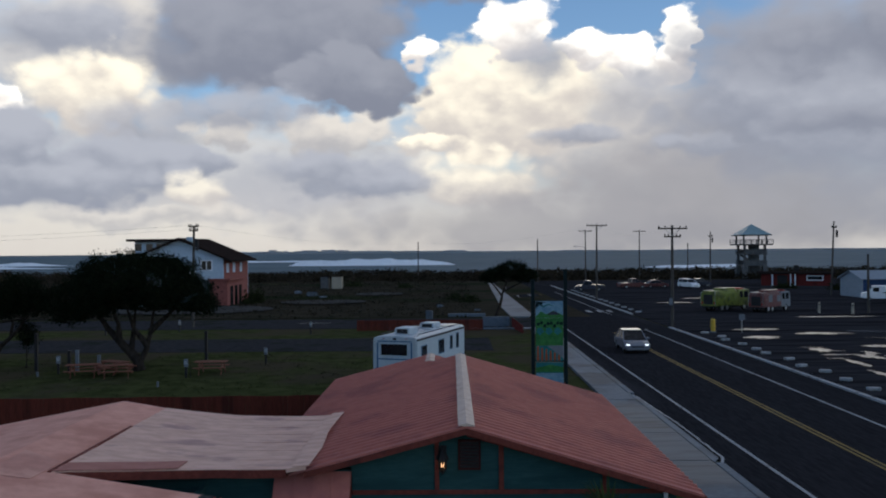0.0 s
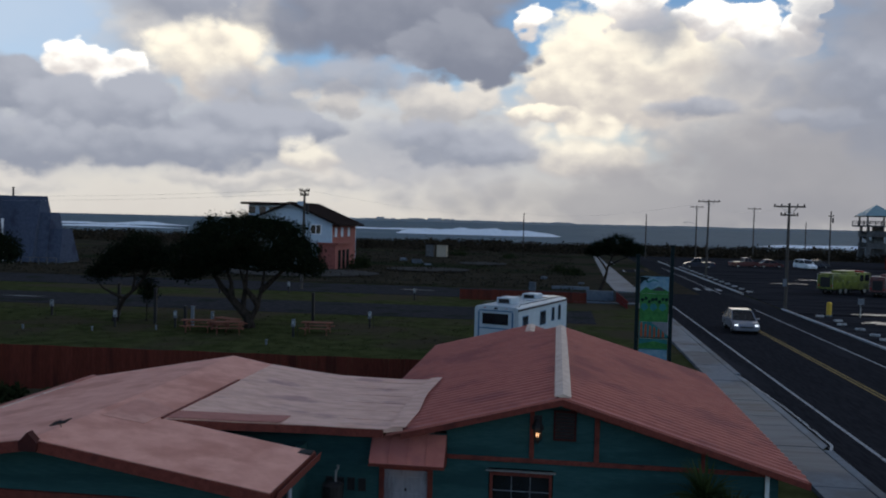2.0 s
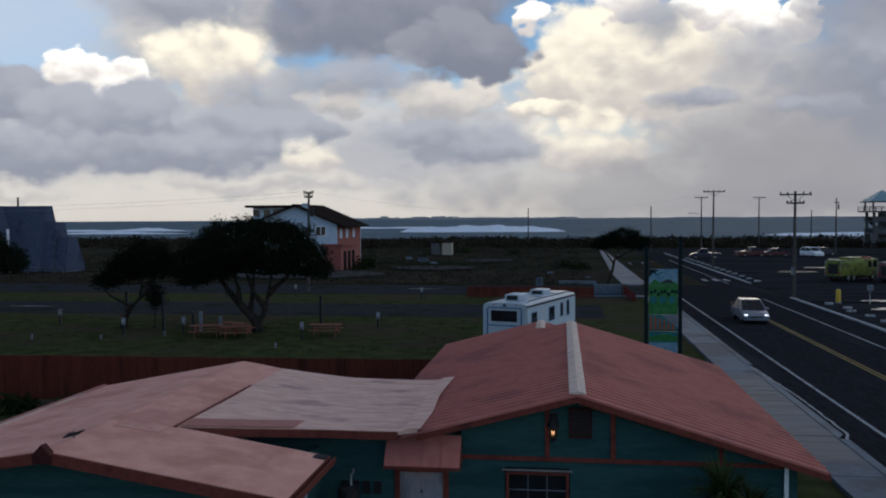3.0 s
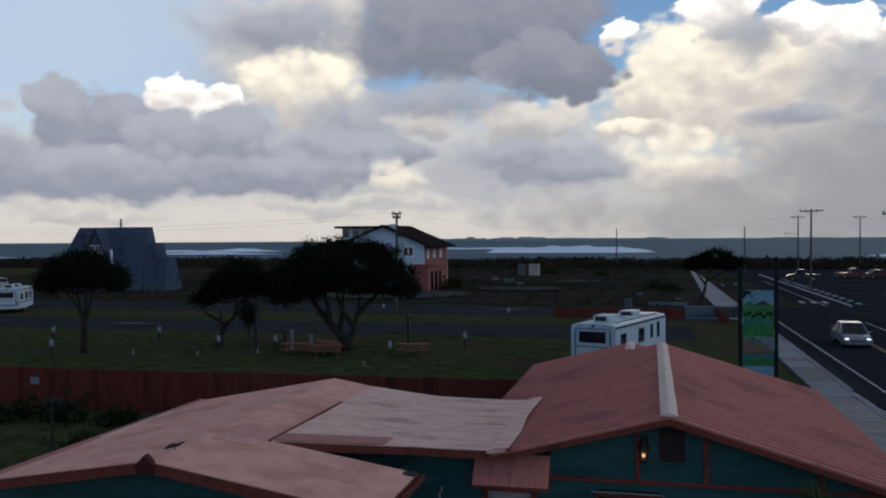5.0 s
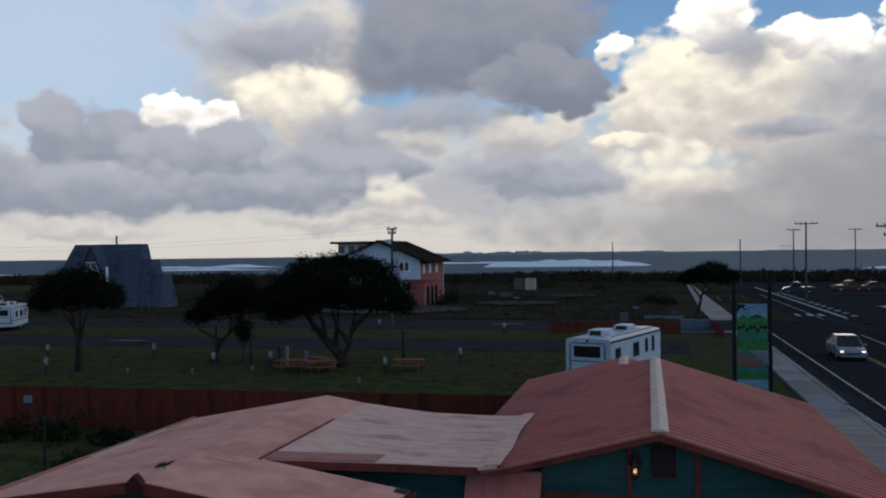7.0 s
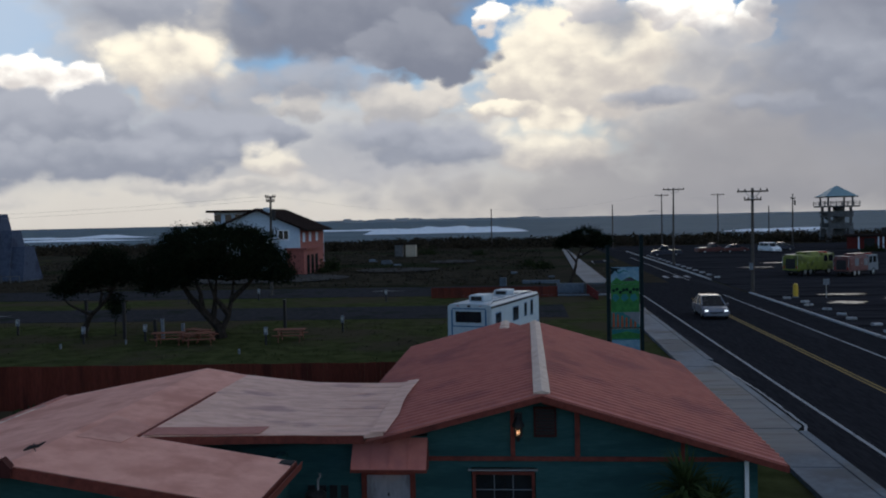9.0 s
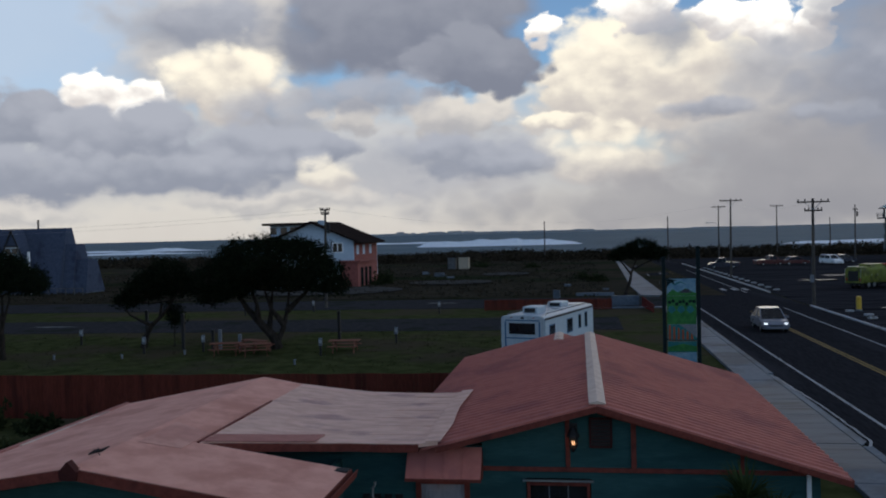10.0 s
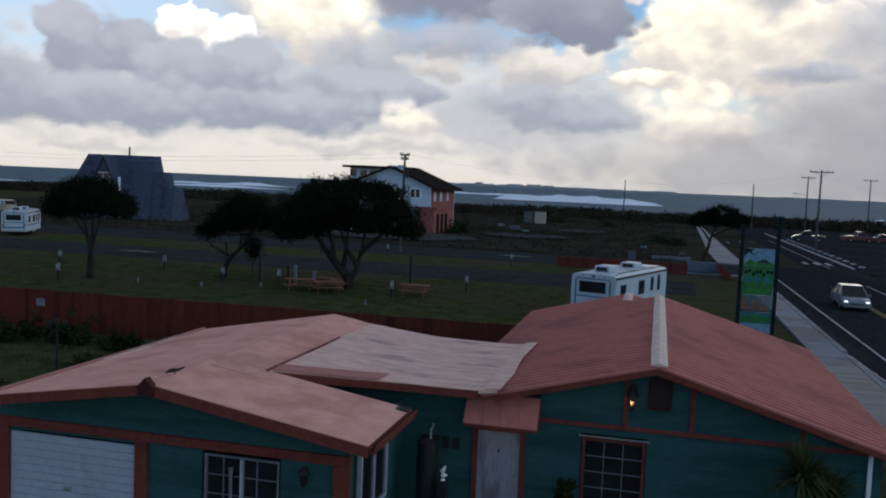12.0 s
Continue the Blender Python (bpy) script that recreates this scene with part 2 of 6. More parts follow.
M["concrete"] = mat("concrete", (0.088, 0.112, 0.138), (0.128, 0.156, 0.186), 5.0, 0.7, 0.2, wear=(0.075, 0.086, 0.098), wear_scale=0.3, wear_at=0.48, depth=0.008, vary=0.12, spec=0.08)
M["white_line"] = mat("white_road_paint", (0.26, 0.265, 0.27), (0.38, 0.38, 0.38), 14.0, 0.8, 0.1, wear=(0.12, 0.12, 0.125), wear_scale=1.6, wear_at=0.54, spec=0.05)
M["yellow_line"] = mat("yellow_road_paint", (0.20, 0.135, 0.045), (0.27, 0.18, 0.06), 14.0, 0.8, 0.1, wear=(0.13, 0.095, 0.05), wear_scale=1.4, wear_at=0.54, spec=0.05)
M["puddle"] = mat("puddle_water", (0.025, 0.026, 0.028), (0.035, 0.036, 0.038), 0.8, 0.35, 0.0, spec=0.12)
M["teal"] = mat("teal_siding", (0.023, 0.068, 0.069), (0.033, 0.088, 0.087), 16.0, 0.7, 0.15, wear=(0.019, 0.056, 0.057), wear_scale=0.9, wear_at=0.5, squeeze=(0.3, 0.3, 2), depth=0.004, spec=0.06)
M["trim"] = mat("rust_red_trim", (0.125, 0.032, 0.024), (0.18, 0.047, 0.035), 12.0, 0.7, 0.2, wear=(0.085, 0.025, 0.021), wear_scale=1.5, wear_at=0.56, depth=0.004, spec=0.08)
M["roof"] = mat("painted_metal_roof", (0.405, 0.134, 0.106), (0.48, 0.168, 0.132), 3.0, 0.6, 0.1, wear=(0.33, 0.115, 0.10), wear_scale=0.6, wear_at=0.5, depth=0.004, vary=0.03, spec=0.07)
M["membrane"] = mat("faded_pink_membrane", (0.63, 0.295, 0.222), (0.74, 0.37, 0.282), 2.2, 0.7, 0.25, wear=(0.55, 0.245, 0.182), wear_scale=0.5, wear_at=0.48, depth=0.012, spec=0.02)
M["flat_roof"] = mat("coated_flat_roof", (0.60, 0.36, 0.278), (0.76, 0.485, 0.38), 2.0, 0.7, 0.25, wear=(0.45, 0.27, 0.235), wear_scale=0.75, wear_at=0.54, squeeze=(0.8, 1.6, 1), depth=0.012, spec=0.02)
M["pale_patch"] = mat("pale_roof_patch", (0.52, 0.24, 0.185), (0.60, 0.29, 0.225), 4.0, 0.65, 0.2, wear=(0.66, 0.34, 0.26), wear_scale=0.9, wear_at=0.5, depth=0.006, spec=0.02)
M["patch"] = mat("red_roof_patch", (0.37, 0.155, 0.125), (0.44, 0.195, 0.155), 4.0, 0.65, 0.2, wear=(0.5, 0.3, 0.26), wear_scale=1.4, wear_at=0.62, depth=0.006, spec=0.02)
M["cap"] = mat("sealed_ridge_cap", (0.55, 0.40, 0.32), (0.68, 0.53, 0.43), 5.0, 0.7, 0.3, wear=(0.42, 0.27, 0.225), wear_scale=1.6, wear_at=0.54, depth=0.01, spec=0.03)
M["white"] = mat("white_paint", (0.70, 0.71, 0.72), (0.80, 0.80, 0.80), 8.0, 0.45, 0.08, wear=(0.55, 0.56, 0.56), wear_scale=0.9, wear_at=0.6, depth=0.003, spec=0.5)
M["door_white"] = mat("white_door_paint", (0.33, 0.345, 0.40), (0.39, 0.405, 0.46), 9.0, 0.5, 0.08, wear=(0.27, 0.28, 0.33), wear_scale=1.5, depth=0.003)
M["old_door"] = mat("weathered_door_paint", (0.22, 0.22, 0.245), (0.28, 0.275, 0.30), 7.0, 0.65, 0.15, wear=(0.16, 0.15, 0.165), wear_scale=1.8, wear_at=0.5, squeeze=(2, 1, 0.5), depth=0.003, spec=0.1)
M["shed_white"] = mat("dull_white_siding", (0.22, 0.25, 0.285), (0.28, 0.31, 0.345), 3.0, 0.75, 0.1, wear=(0.18, 0.205, 0.24), wear_scale=0.5, depth=0.01, spec=0.05)
M["gel"] = mat("motorhome_gelcoat", (0.36, 0.415, 0.455), (0.44, 0.495, 0.53), 4.0, 0.4, 0.03, wear=(0.28, 0.325, 0.36), wear_scale=0.8, wear_at=0.56, depth=0.002)
M["blue_trim"] = mat("blue_stripe", (0.03, 0.10, 0.19), (0.04, 0.13, 0.24), 6.0, 0.4, 0.05)
M["wet"] = mat("wet_concrete", (0.070, 0.084, 0.100), (0.108, 0.128, 0.150), 1.3, 0.6, 0.05, wear=(0.052, 0.058, 0.064), wear_scale=0.9, wear_at=0.5, squeeze=(0.35, 2.2, 1), spec=0.08)
M["glass"] = mat("dark_window_glass", (0.010, 0.012, 0.015), (0.016, 0.018, 0.021), 1.5, 0.07, 0.0, spec=0.5)
M["car_glass"] = mat("tinted_car_glass", (0.010, 0.011, 0.013), (0.014, 0.016, 0.018), 1.5, 0.25, 0.0, spec=0.15)
M["dark"] = mat("dark_metal", (0.016, 0.015, 0.016), (0.03, 0.028, 0.028), 12.0, 0.55, 0.15, metal=0.3, depth=0.004)
M["rubber"] = mat("black_rubber", (0.012, 0.012, 0.012), (0.022, 0.022, 0.022), 20.0, 0.85, 0.2, depth=0.004)
M["steel"] = mat("dull_steel", (0.32, 0.33, 0.34), (0.42, 0.43, 0.44), 10.0, 0.4, 0.1, metal=0.8, depth=0.003)
M["fence"] = mat("red_stained_board", (0.085, 0.021, 0.015), (0.125, 0.032, 0.021), 9.0, 0.9, 0.4, wear=(0.064, 0.018, 0.014), wear_scale=0.7, wear_at=0.5, squeeze=(3, 3, 0.35), depth=0.006, vary=0.22, spec=0.03)
M["pole"] = mat("weathered_pole_wood", (0.050, 0.042, 0.036), (0.095, 0.082, 0.070), 8.0, 0.9, 0.5, squeeze=(3, 3, 0.3), depth=0.01)
M["bark"] = mat("pine_bark", (0.020, 0.016, 0.013), (0.045, 0.036, 0.030), 6.0, 0.95, 0.7, squeeze=(1, 1, 0.4), depth=0.04, spec=0.0)
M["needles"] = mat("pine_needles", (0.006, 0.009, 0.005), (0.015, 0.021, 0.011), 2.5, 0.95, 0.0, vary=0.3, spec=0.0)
M["shrub"] = mat("shrub_leaves", (0.014, 0.020, 0.009), (0.036, 0.042, 0.018), 1.5, 0.9, 0.0, vary=0.45, spec=0.0)
M["dune"] = mat("dune_scrub", (0.020, 0.016, 0.011), (0.046, 0.036, 0.024), 0.4, 0.95, 0.0, vary=0.35, spec=0.0)
M["blade"] = mat("yucca_leaf", (0.022, 0.036, 0.012), (0.05, 0.068, 0.024), 6.0, 0.7, 0.1, vary=0.3, spec=0.03)
M["table"] = mat("reddish_table_wood", (0.16, 0.062, 0.042), (0.24, 0.098, 0.066), 9.0, 0.85, 0.3, squeeze=(0.5, 3, 3), depth=0.004, vary=0.15, spec=0.05)
M["pedestal"] = mat("pale_plastic_case", (0.12, 0.135, 0.155), (0.17, 0.185, 0.205), 9.0, 0.6, 0.05)
M["house_white"] = mat("pale_blue_white_stucco", (0.38, 0.46, 0.54), (0.46, 0.54, 0.61), 3.0, 0.8, 0.2, wear=(0.40, 0.48, 0.55), wear_scale=0.35, wear_at=0.58, depth=0.01, spec=0.1)
M["house_pink"] = mat("salmon_stucco", (0.20, 0.068, 0.058), (0.26, 0.090, 0.076), 3.0, 0.8, 0.2, wear=(0.24, 0.09, 0.08), wear_scale=0.35, wear_at=0.56, depth=0.01, spec=0.05)
M["shingle"] = mat("dark_brown_shingle", (0.017, 0.012, 0.011), (0.032, 0.023, 0.02), 4.0, 0.95, 0.4, depth=0.02, vary=0.2, spec=0.0)
M["grey_shingle"] = mat("blue_grey_shingle", (0.050, 0.062, 0.095), (0.075, 0.09, 0.13), 3.0, 0.85, 0.3, wear=(0.042, 0.05, 0.078), wear_scale=0.4, wear_at=0.52, depth=0.02, spec=0.02)
M["tower"] = mat("grey_weathered_timber", (0.07, 0.072, 0.075), (0.12, 0.122, 0.122), 2.0, 0.85, 0.3, wear=(0.05, 0.05, 0.052), wear_scale=0.5, depth=0.02)
M["tower_roof"] = mat("green_grey_metal_roof", (0.17, 0.26, 0.28), (0.22, 0.32, 0.34), 2.0, 0.5, 0.1, depth=0.01)
M["lime"] = mat("lime_fire_paint", (0.12, 0.145, 0.022), (0.17, 0.20, 0.03), 3.0, 0.4, 0.03, wear=(0.07, 0.08, 0.02), wear_scale=1.2, wear_at=0.48)
M["fire_red"] = mat("faded_red_fire_paint", (0.11, 0.036, 0.036), (0.15, 0.055, 0.05), 3.0, 0.4, 0.03, wear=(0.13, 0.09, 0.09), wear_scale=1.2, wear_at=0.5)
M["red_wall"] = mat("barn_red_boards", (0.11, 0.02, 0.018), (0.16, 0.032, 0.027), 4.0, 0.85, 0.2, wear=(0.075, 0.018, 0.016), wear_scale=0.5, depth=0.01, spec=0.05)
M["blue_wall"] = mat("blue_metal_siding", (0.025, 0.05, 0.12), (0.035, 0.07, 0.155), 3.0, 0.7, 0.1, wear=(0.02, 0.04, 0.09), wear_scale=0.4, depth=0.01, spec=0.08)
M["shed_red"] = mat("maroon_container_paint", (0.04, 0.011, 0.011), (0.06, 0.017, 0.015), 3.0, 0.75, 0.2, wear=(0.03, 0.01, 0.01), wear_scale=0.8, depth=0.01, spec=0.1)
M["silver"] = mat("silver_car_paint", (0.15, 0.163, 0.195), (0.19, 0.205, 0.235), 6.0, 0.35, 0.0, metal=0.3, coat=0.4)
M["navy"] = mat("dark_blue_car_paint", (0.010, 0.016, 0.035), (0.014, 0.022, 0.045), 6.0, 0.3, 0.0, coat=0.6, spec=0.5)
M["maroon"] = mat("dark_red_car_paint", (0.075, 0.014, 0.014), (0.10, 0.02, 0.018), 6.0, 0.3, 0.0, coat=0.6, spec=0.5)
M["tan"] = mat("tan_car_paint", (0.34, 0.29, 0.22), (0.42, 0.36, 0.28), 6.0, 0.35, 0.0, coat=0.4)
M["lamp_on"] = glow("lit_lamp", (1.0, 0.55, 0.28), 1.7)
M["headlight"] = glow("lit_headlamp", (0.9, 0.95, 1.0), 1.1)
M["tail"] = mat("red_lens", (0.30, 0.02, 0.02), (0.36, 0.03, 0.025), 20.0, 0.2, 0.0)
M["yellow"] = mat("yellow_hydrant_paint", (0.50, 0.31, 0.03), (0.60, 0.38, 0.05), 9.0, 0.5, 0.1, wear=(0.3, 0.17, 0.03), wear_scale=5.0)
M["sign_sky"] = mat("sign_sky_blue", (0.085, 0.19, 0.28), (0.19, 0.31, 0.37), 3.0, 0.7, 0.0)
M["sign_green"] = mat("sign_green", (0.020, 0.115, 0.028), (0.040, 0.18, 0.047), 5.0, 0.7, 0.0, wear=(0.02, 0.09, 0.03), wear_scale=1.6)
M["sign_deep"] = mat("sign_deep_teal", (0.012, 0.11, 0.12), (0.02, 0.15, 0.15), 4.0, 0.5, 0.0)
M["sign_rust"] = mat("sign_rust", (0.24, 0.055, 0.02), (0.31, 0.08, 0.03), 4.0, 0.6, 0.0)
M["post"] = mat("dark_green_post", (0.008, 0.015, 0.017), (0.014, 0.024, 0.026), 8.0, 0.85, 0.3, depth=0.006, spec=0.05)
M["sea"] = mat("grey_green_sea", (0.088, 0.122, 0.136), (0.145, 0.187, 0.203), 0.05, 0.8, 0.3, wear=(0.21, 0.25, 0.265), wear_scale=0.012, wear_at=0.6, squeeze=(0.35, 1, 1), depth=0.6, spec=0.01)
M["foam"] = mat("breaking_foam", (0.70, 0.74, 0.77), (0.84, 0.86, 0.87), 0.5, 0.9, 0.6, wear=(0.5, 0.55, 0.58), wear_scale=0.08, wear_at=0.6, depth=0.6)
# pale grey base colour stands in for the haze over distant land
M["far_land"] = mat("far_land_haze_tint", (0.30, 0.32, 0.335), (0.36, 0.375, 0.385), 0.01, 1.0, 0.0, spec=0.0)
M["sand"] = mat("wet_gravel", (0.05, 0.047, 0.043), (0.085, 0.08, 0.073), 1.2, 0.9, 0.4, wear=(0.033, 0.032, 0.028), wear_scale=0.25, depth=0.03, spec=0.0)

# ---- building helpers ----


def thing(name, label, category, at=(0, 0, 0), turn=0.0, group="", kind=""):
    ob = new(name)
    ob.empty_display_size = 0.2
    ob.matrix_world = pose(*at, 0, 0, turn)
    return tagged(ob, label, category, group, kind)


def mesh_of(name, bm, material):
    bmesh.ops.recalc_face_normals(bm, faces=bm.faces)
    me = bpy.data.meshes.new(name)
    bm.to_mesh(me)
    bm.free()
    me.materials.append(M[material])
    return me


def part(name, bm, material, parent, label="", world_space=False):
    """Links a bmesh as one mesh object under a thing or a part."""
    root = parent
    while root.parent:
        root = root.parent
    if world_space:
        bm.transform(root.matrix_basis.inverted())
    ob = new(name, mesh_of(name, bm, material))
    ob.parent = parent
    if label:
        ob["label"] = label
    return ob


def setting(name, bm, material, label, category):
    return tagged(new(name, mesh_of(name, bm, material)), label, category, "", "structure")


def solid(name, bm, material, label, category, group="", kind=""):
    """A thing of one mesh, with its origin as it stands."""
    return tagged(new(name, mesh_of(name, bm, material)), label, category, group, kind)


def box(b, x0, x1, y0, y1, z0, z1, bevel=0.0, m=None):
    r = bmesh.ops.create_cube(b, size=1.0, matrix=Matrix.LocRotScale(((x0 + x1) / 2, (y0 + y1) / 2, (z0 + z1) / 2), None, (abs(x1 - x0), abs(y1 - y0), abs(z1 - z0))))
    vs = r["verts"]
    if bevel:
        es = list({e for v in vs for e in v.link_edges})
        out = bmesh.ops.bevel(b, geom=es, offset=bevel, segments=2, affect="EDGES", profile=0.6)
        vs = list({v for f in out["faces"] for v in f.verts} | {v for v in vs if v.is_valid})
        todo, seen = list(vs), set(vs)
        while todo:
            for e in todo.pop().link_edges:
                for v in e.verts:
                    if v not in seen:
                        seen.add(v)
                        todo.append(v)
        vs = list(seen)
    if m is not None:
        bmesh.ops.transform(b, matrix=m, verts=vs)
    return b


def bx(*a, **k):
    return box(bmesh.new(), *a, **k)


def prism(b, poly, push):
    """A flat polygon pushed along a vector."""
    push = Vector(push)
    lo = [b.verts.new(p) for p in poly]
    hi = [b.verts.new(Vector(p) + push) for p in poly]
    n = len(poly)
    b.faces.new(lo)
    b.faces.new(hi[::-1])
    for i in range(n):
        b.faces.new((lo[i], hi[i], hi[(i + 1) % n], lo[(i + 1) % n]))
    return b


def px(poly, push):
    return prism(bmesh.new(), poly, push)


def tube(b, pts, radii, n=8):
    """A tapered tube through points."""
    rings = []
    pts = [Vector(p) for p in pts]
    for i, p in enumerate(pts):
        d = (pts[min(i + 1, len(pts) - 1)] - pts[max(i - 1, 0)]).normalized()
        q = d.to_track_quat("Z", "Y")
        rings.append([b.verts.new(p + q @ Vector((radii[i] * math.cos(a), radii[i] * math.sin(a), 0))) for a in (2 * math.pi * k / n for k in range(n))])
    for r, s in zip(rings, rings[1:]):
        for k in range(n):
            b.faces.new((r[k], r[(k + 1) % n], s[(k + 1) % n], s[k]))
    b.faces.new(rings[0][::-1])
    b.faces.new(rings[-1])
    return b


def tb(pts, radii, n=8):
    return tube(bmesh.new(), pts, radii, n)


def quad(x0, x1, y0, y1, z, thick=0.03):
    return bx(x0, x1, y0, y1, z - thick, z)


def strips(name, verts, faces, material):
    me = bpy.data.meshes.new(name)
    me.from_pydata([tuple(v) for v in verts], [], [tuple(int(i) for i in f) for f in faces])
    me.materials.append(M[material])
    return me


# ---- ground, sea and distance ----
b = bmesh.new()
prism(b, [(-5000, -60, -1), (5000, -60, -1), (5000, 262, -1), (-5000, 262, -1)], (0, 0, 1))
setting("ground", b, "grass", "damp dark green grass and bare earth", "ground")

b = bmesh.new()
bmesh.ops.create_grid(b, x_segments=40, y_segments=14, size=0.5, matrix=Matrix.LocRotScale((-60, 155, 0.06), None, (150, 122, 1)))
for v in b.verts:
    if v.co.y > 95 and v.co.y < 215 and abs(v.co.x + 60) < 74:
        v.co.z += 0.12 * noise.noise(v.co * 0.09)
setting("field_ground", b, "field", "rough brown field with sparse winter grass", "ground")

setting("sea", quad(-5000, 5000, 255, 5000, -1.6, 0.4), "sea", "grey-green choppy ocean under cloud", "sea")


def breaker(x0, x1, y, h, seed):
    """A line of broken surf with a lumpy crest."""
    rnd = random.Random(seed)
    n = max(12, int((x1 - x0) / 4))
    verts, faces = [], []
    for i in range(n + 1):
        u = i / n
        x = x0 + (x1 - x0) * u
        env = min(1.0, 6 * u, 4 * (1 - u)) ** 0.5
        if i > 0 and y != 560:
            env *= min(1.0, max(0.0, 0.55 + 1.6 * noise.noise((x * 0.022, seed * 2.3, 7))))
        top = max(0.02, h * env * (0.78 + 0.22 * noise.noise((x * 0.03, seed, 0)) + 0.14 * rnd.random()))
        yy = y + 14 * noise.noise((x * 0.01, seed, 3))
        for dy, f in ((-16, 0.0), (-8, 0.35), (-3, 0.75), (0, 1.0), (6, 0.6), (16, 0.0)):
            verts.append((x + rnd.uniform(-1, 1), yy + dy * (0.25 + 0.75 * env) + rnd.uniform(-1, 1), -1.62 + top * f * rnd.uniform(0.85, 1.1)))
    for i in range(n):
        for k in range(5):
            a = i * 6 + k
            faces.append((a, a + 6, a + 7, a + 1))
    return strips("breaker", verts, faces, "foam")


for i, (x0, x1, y, h, lab) in enumerate([
        (-104, 2, 560, 4.4, "high white line of breaking surf"), (-330, -150, 520, 2.2, "low white line of broken surf"),
        (-460, -250, 640, 2.6, "low white line of broken surf"), (-230, -60, 760, 2.0, "low white line of broken surf"),
        (-560, -330, 420, 1.4, "low white line of broken surf"), (95, 150, 430, 1.6, "low white line of broken surf")]):
    tagged(new("wave", breaker(x0, x1, y, h, i + 3)), lab, "wave", "surf", "structure")

# far shore, low woods on the horizon; distance haze is in their pale colour
b = bmesh.new()
n = 260
lo, hi = [], []
for i in range(n + 1):
    a = radians(-17.5 + 62 * i / n)
    x, y = 4600 * math.sin(a), 4600 * math.cos(a)
    u = i / n
    h = 9 + 5 * noise.noise((u * 40, 0, 0)) + 6 * max(0, noise.noise((u * 13, 4, 0))) + 3.5 * noise.noise((u * 130, 2, 0)) + 5 * max(0, u - 0.55)
    h *= min(1, u * 30)
    lo.append(b.verts.new((x, y, -1.7)))
    hi.append(b.verts.new((x, y, max(h, 0.2) * (0.95 if u < 0.3 else 0.5))))
back = [b.verts.new(v.co + Vector((0, 180, 0))) for v in hi]
for i in range(n):
    b.faces.new((lo[i], lo[i + 1], hi[i + 1], hi[i]))
    b.faces.new((hi[i], hi[i + 1], back[i + 1], back[i]))
setting("backdrop", b, "far_land", "low wooded headland across the water, coloured pale as if through haze", "headland")

# far town blocks, in the same colour with haze painted in
b = bmesh.new()
rng = random.Random(9)
for i in range(22):
    a = radians(-12.2 + 5.6 * rng.random())
    w, h = rng.uniform(8, 26), rng.uniform(10, 19)
    box(b, -w, w, -20, 20, -2, h, m=Matrix.Translation((4560 * math.sin(a), 4560 * math.cos(a), 0)) @ Matrix.Rotation(-a, 4, "Z"))
setting("far_town", b, "far_land", "far buildings on the headland, coloured pale as if through haze", "buildings")


def tufts(centres, spread, count, size, rnd, flat_z=0.6):
    """Leaf blades scattered about centres: vertices and triangles."""
    verts, faces = [], []
    for c in centres:
        for _ in range(count):
            p = Vector(c) + Vector((rnd.gauss(0, spread), rnd.gauss(0, spread), rnd.gauss(0, spread * flat_z)))
            d = Vector((rnd.gauss(0, 1), rnd.gauss(0, 1), rnd.gauss(0.35, 0.8))).normalized()
            s = d.cross(Vector((rnd.gauss(0, 1), rnd.gauss(0, 1), rnd.gauss(0, 1)))).normalized()
            L = size * rnd.uniform(0.6, 1.4)
            k = len(verts)
            verts += [p - s * L * 0.32, p + s * L * 0.32, p + d * L]
            faces.append((k, k + 1, k + 2))
    return verts, faces


rnd = random.Random(11)
centres = []
for _ in range(2600):
    x = rnd.uniform(-260, 260)
    y = rnd.uniform(206, 252)
    h = 0.5 + 1.1 * abs(noise.noise((x * 0.02, y * 0.05, 0))) + rnd.uniform(0, 0.5)
    centres += [(x, y, h * 0.4), (x + rnd.uniform(-1, 1), y, h)]
v, f = tufts(centres, 1.0, 26, 0.6, rnd, 0.35)
tagged(new("dune_scrub", strips("dune_scrub", v, f, "dune")), "low dark scrub along the dune crest", "shrubs", "", "stuff")
b = bmesh.new()
bmesh.ops.create_grid(b, x_segments=160, y_segments=8, size=0.5, matrix=Matrix.LocRotScale((0, 232, 0), None, (900, 50, 1)))
for v in b.verts:
    v.co.z = 0.02 + max(0, 1 - abs(v.co.y - 234) / 24) * (1.1 + 0.7 * noise.noise(v.co * 0.03))
setting("dune", b, "dune", "low dark dune crest covered with scrub", "dune")

# ---- roads, lot and walks ----
road = setting("road", quad(9.0, 19.75, -40, 205, 0.045, 0.2), "asphalt", "dark damp two-lane asphalt road", "road")


def marking(x0, x1, y0, y1, material, z=0.05):
    return part("road_marking", quad(x0, x1, y0, y1, z, 0.012), material, road, "worn yellow line" if material == "yellow_line" else "worn white line")


marking(10.3, 10.43, -40, 178, "white_line")
marking(13.92, 14.03, -40, 76, "yellow_line")
marking(14.15, 14.26, -40, 76, "yellow_line")
marking(14.1, 14.22, 97, 180, "yellow_line")
marking(17.2, 17.32, -40, 79, "white_line")
marking(17.5, 17.62, 97, 150, "white_line")
for k in range(7):
    marking(10.9 + 1.2 * k, 11.4 + 1.2 * k, 101, 104, "white_line")
for y0 in (112, 121, 130, 139, 148):
    marking(12.3, 12.6, y0, y0 + 3, "white_line")

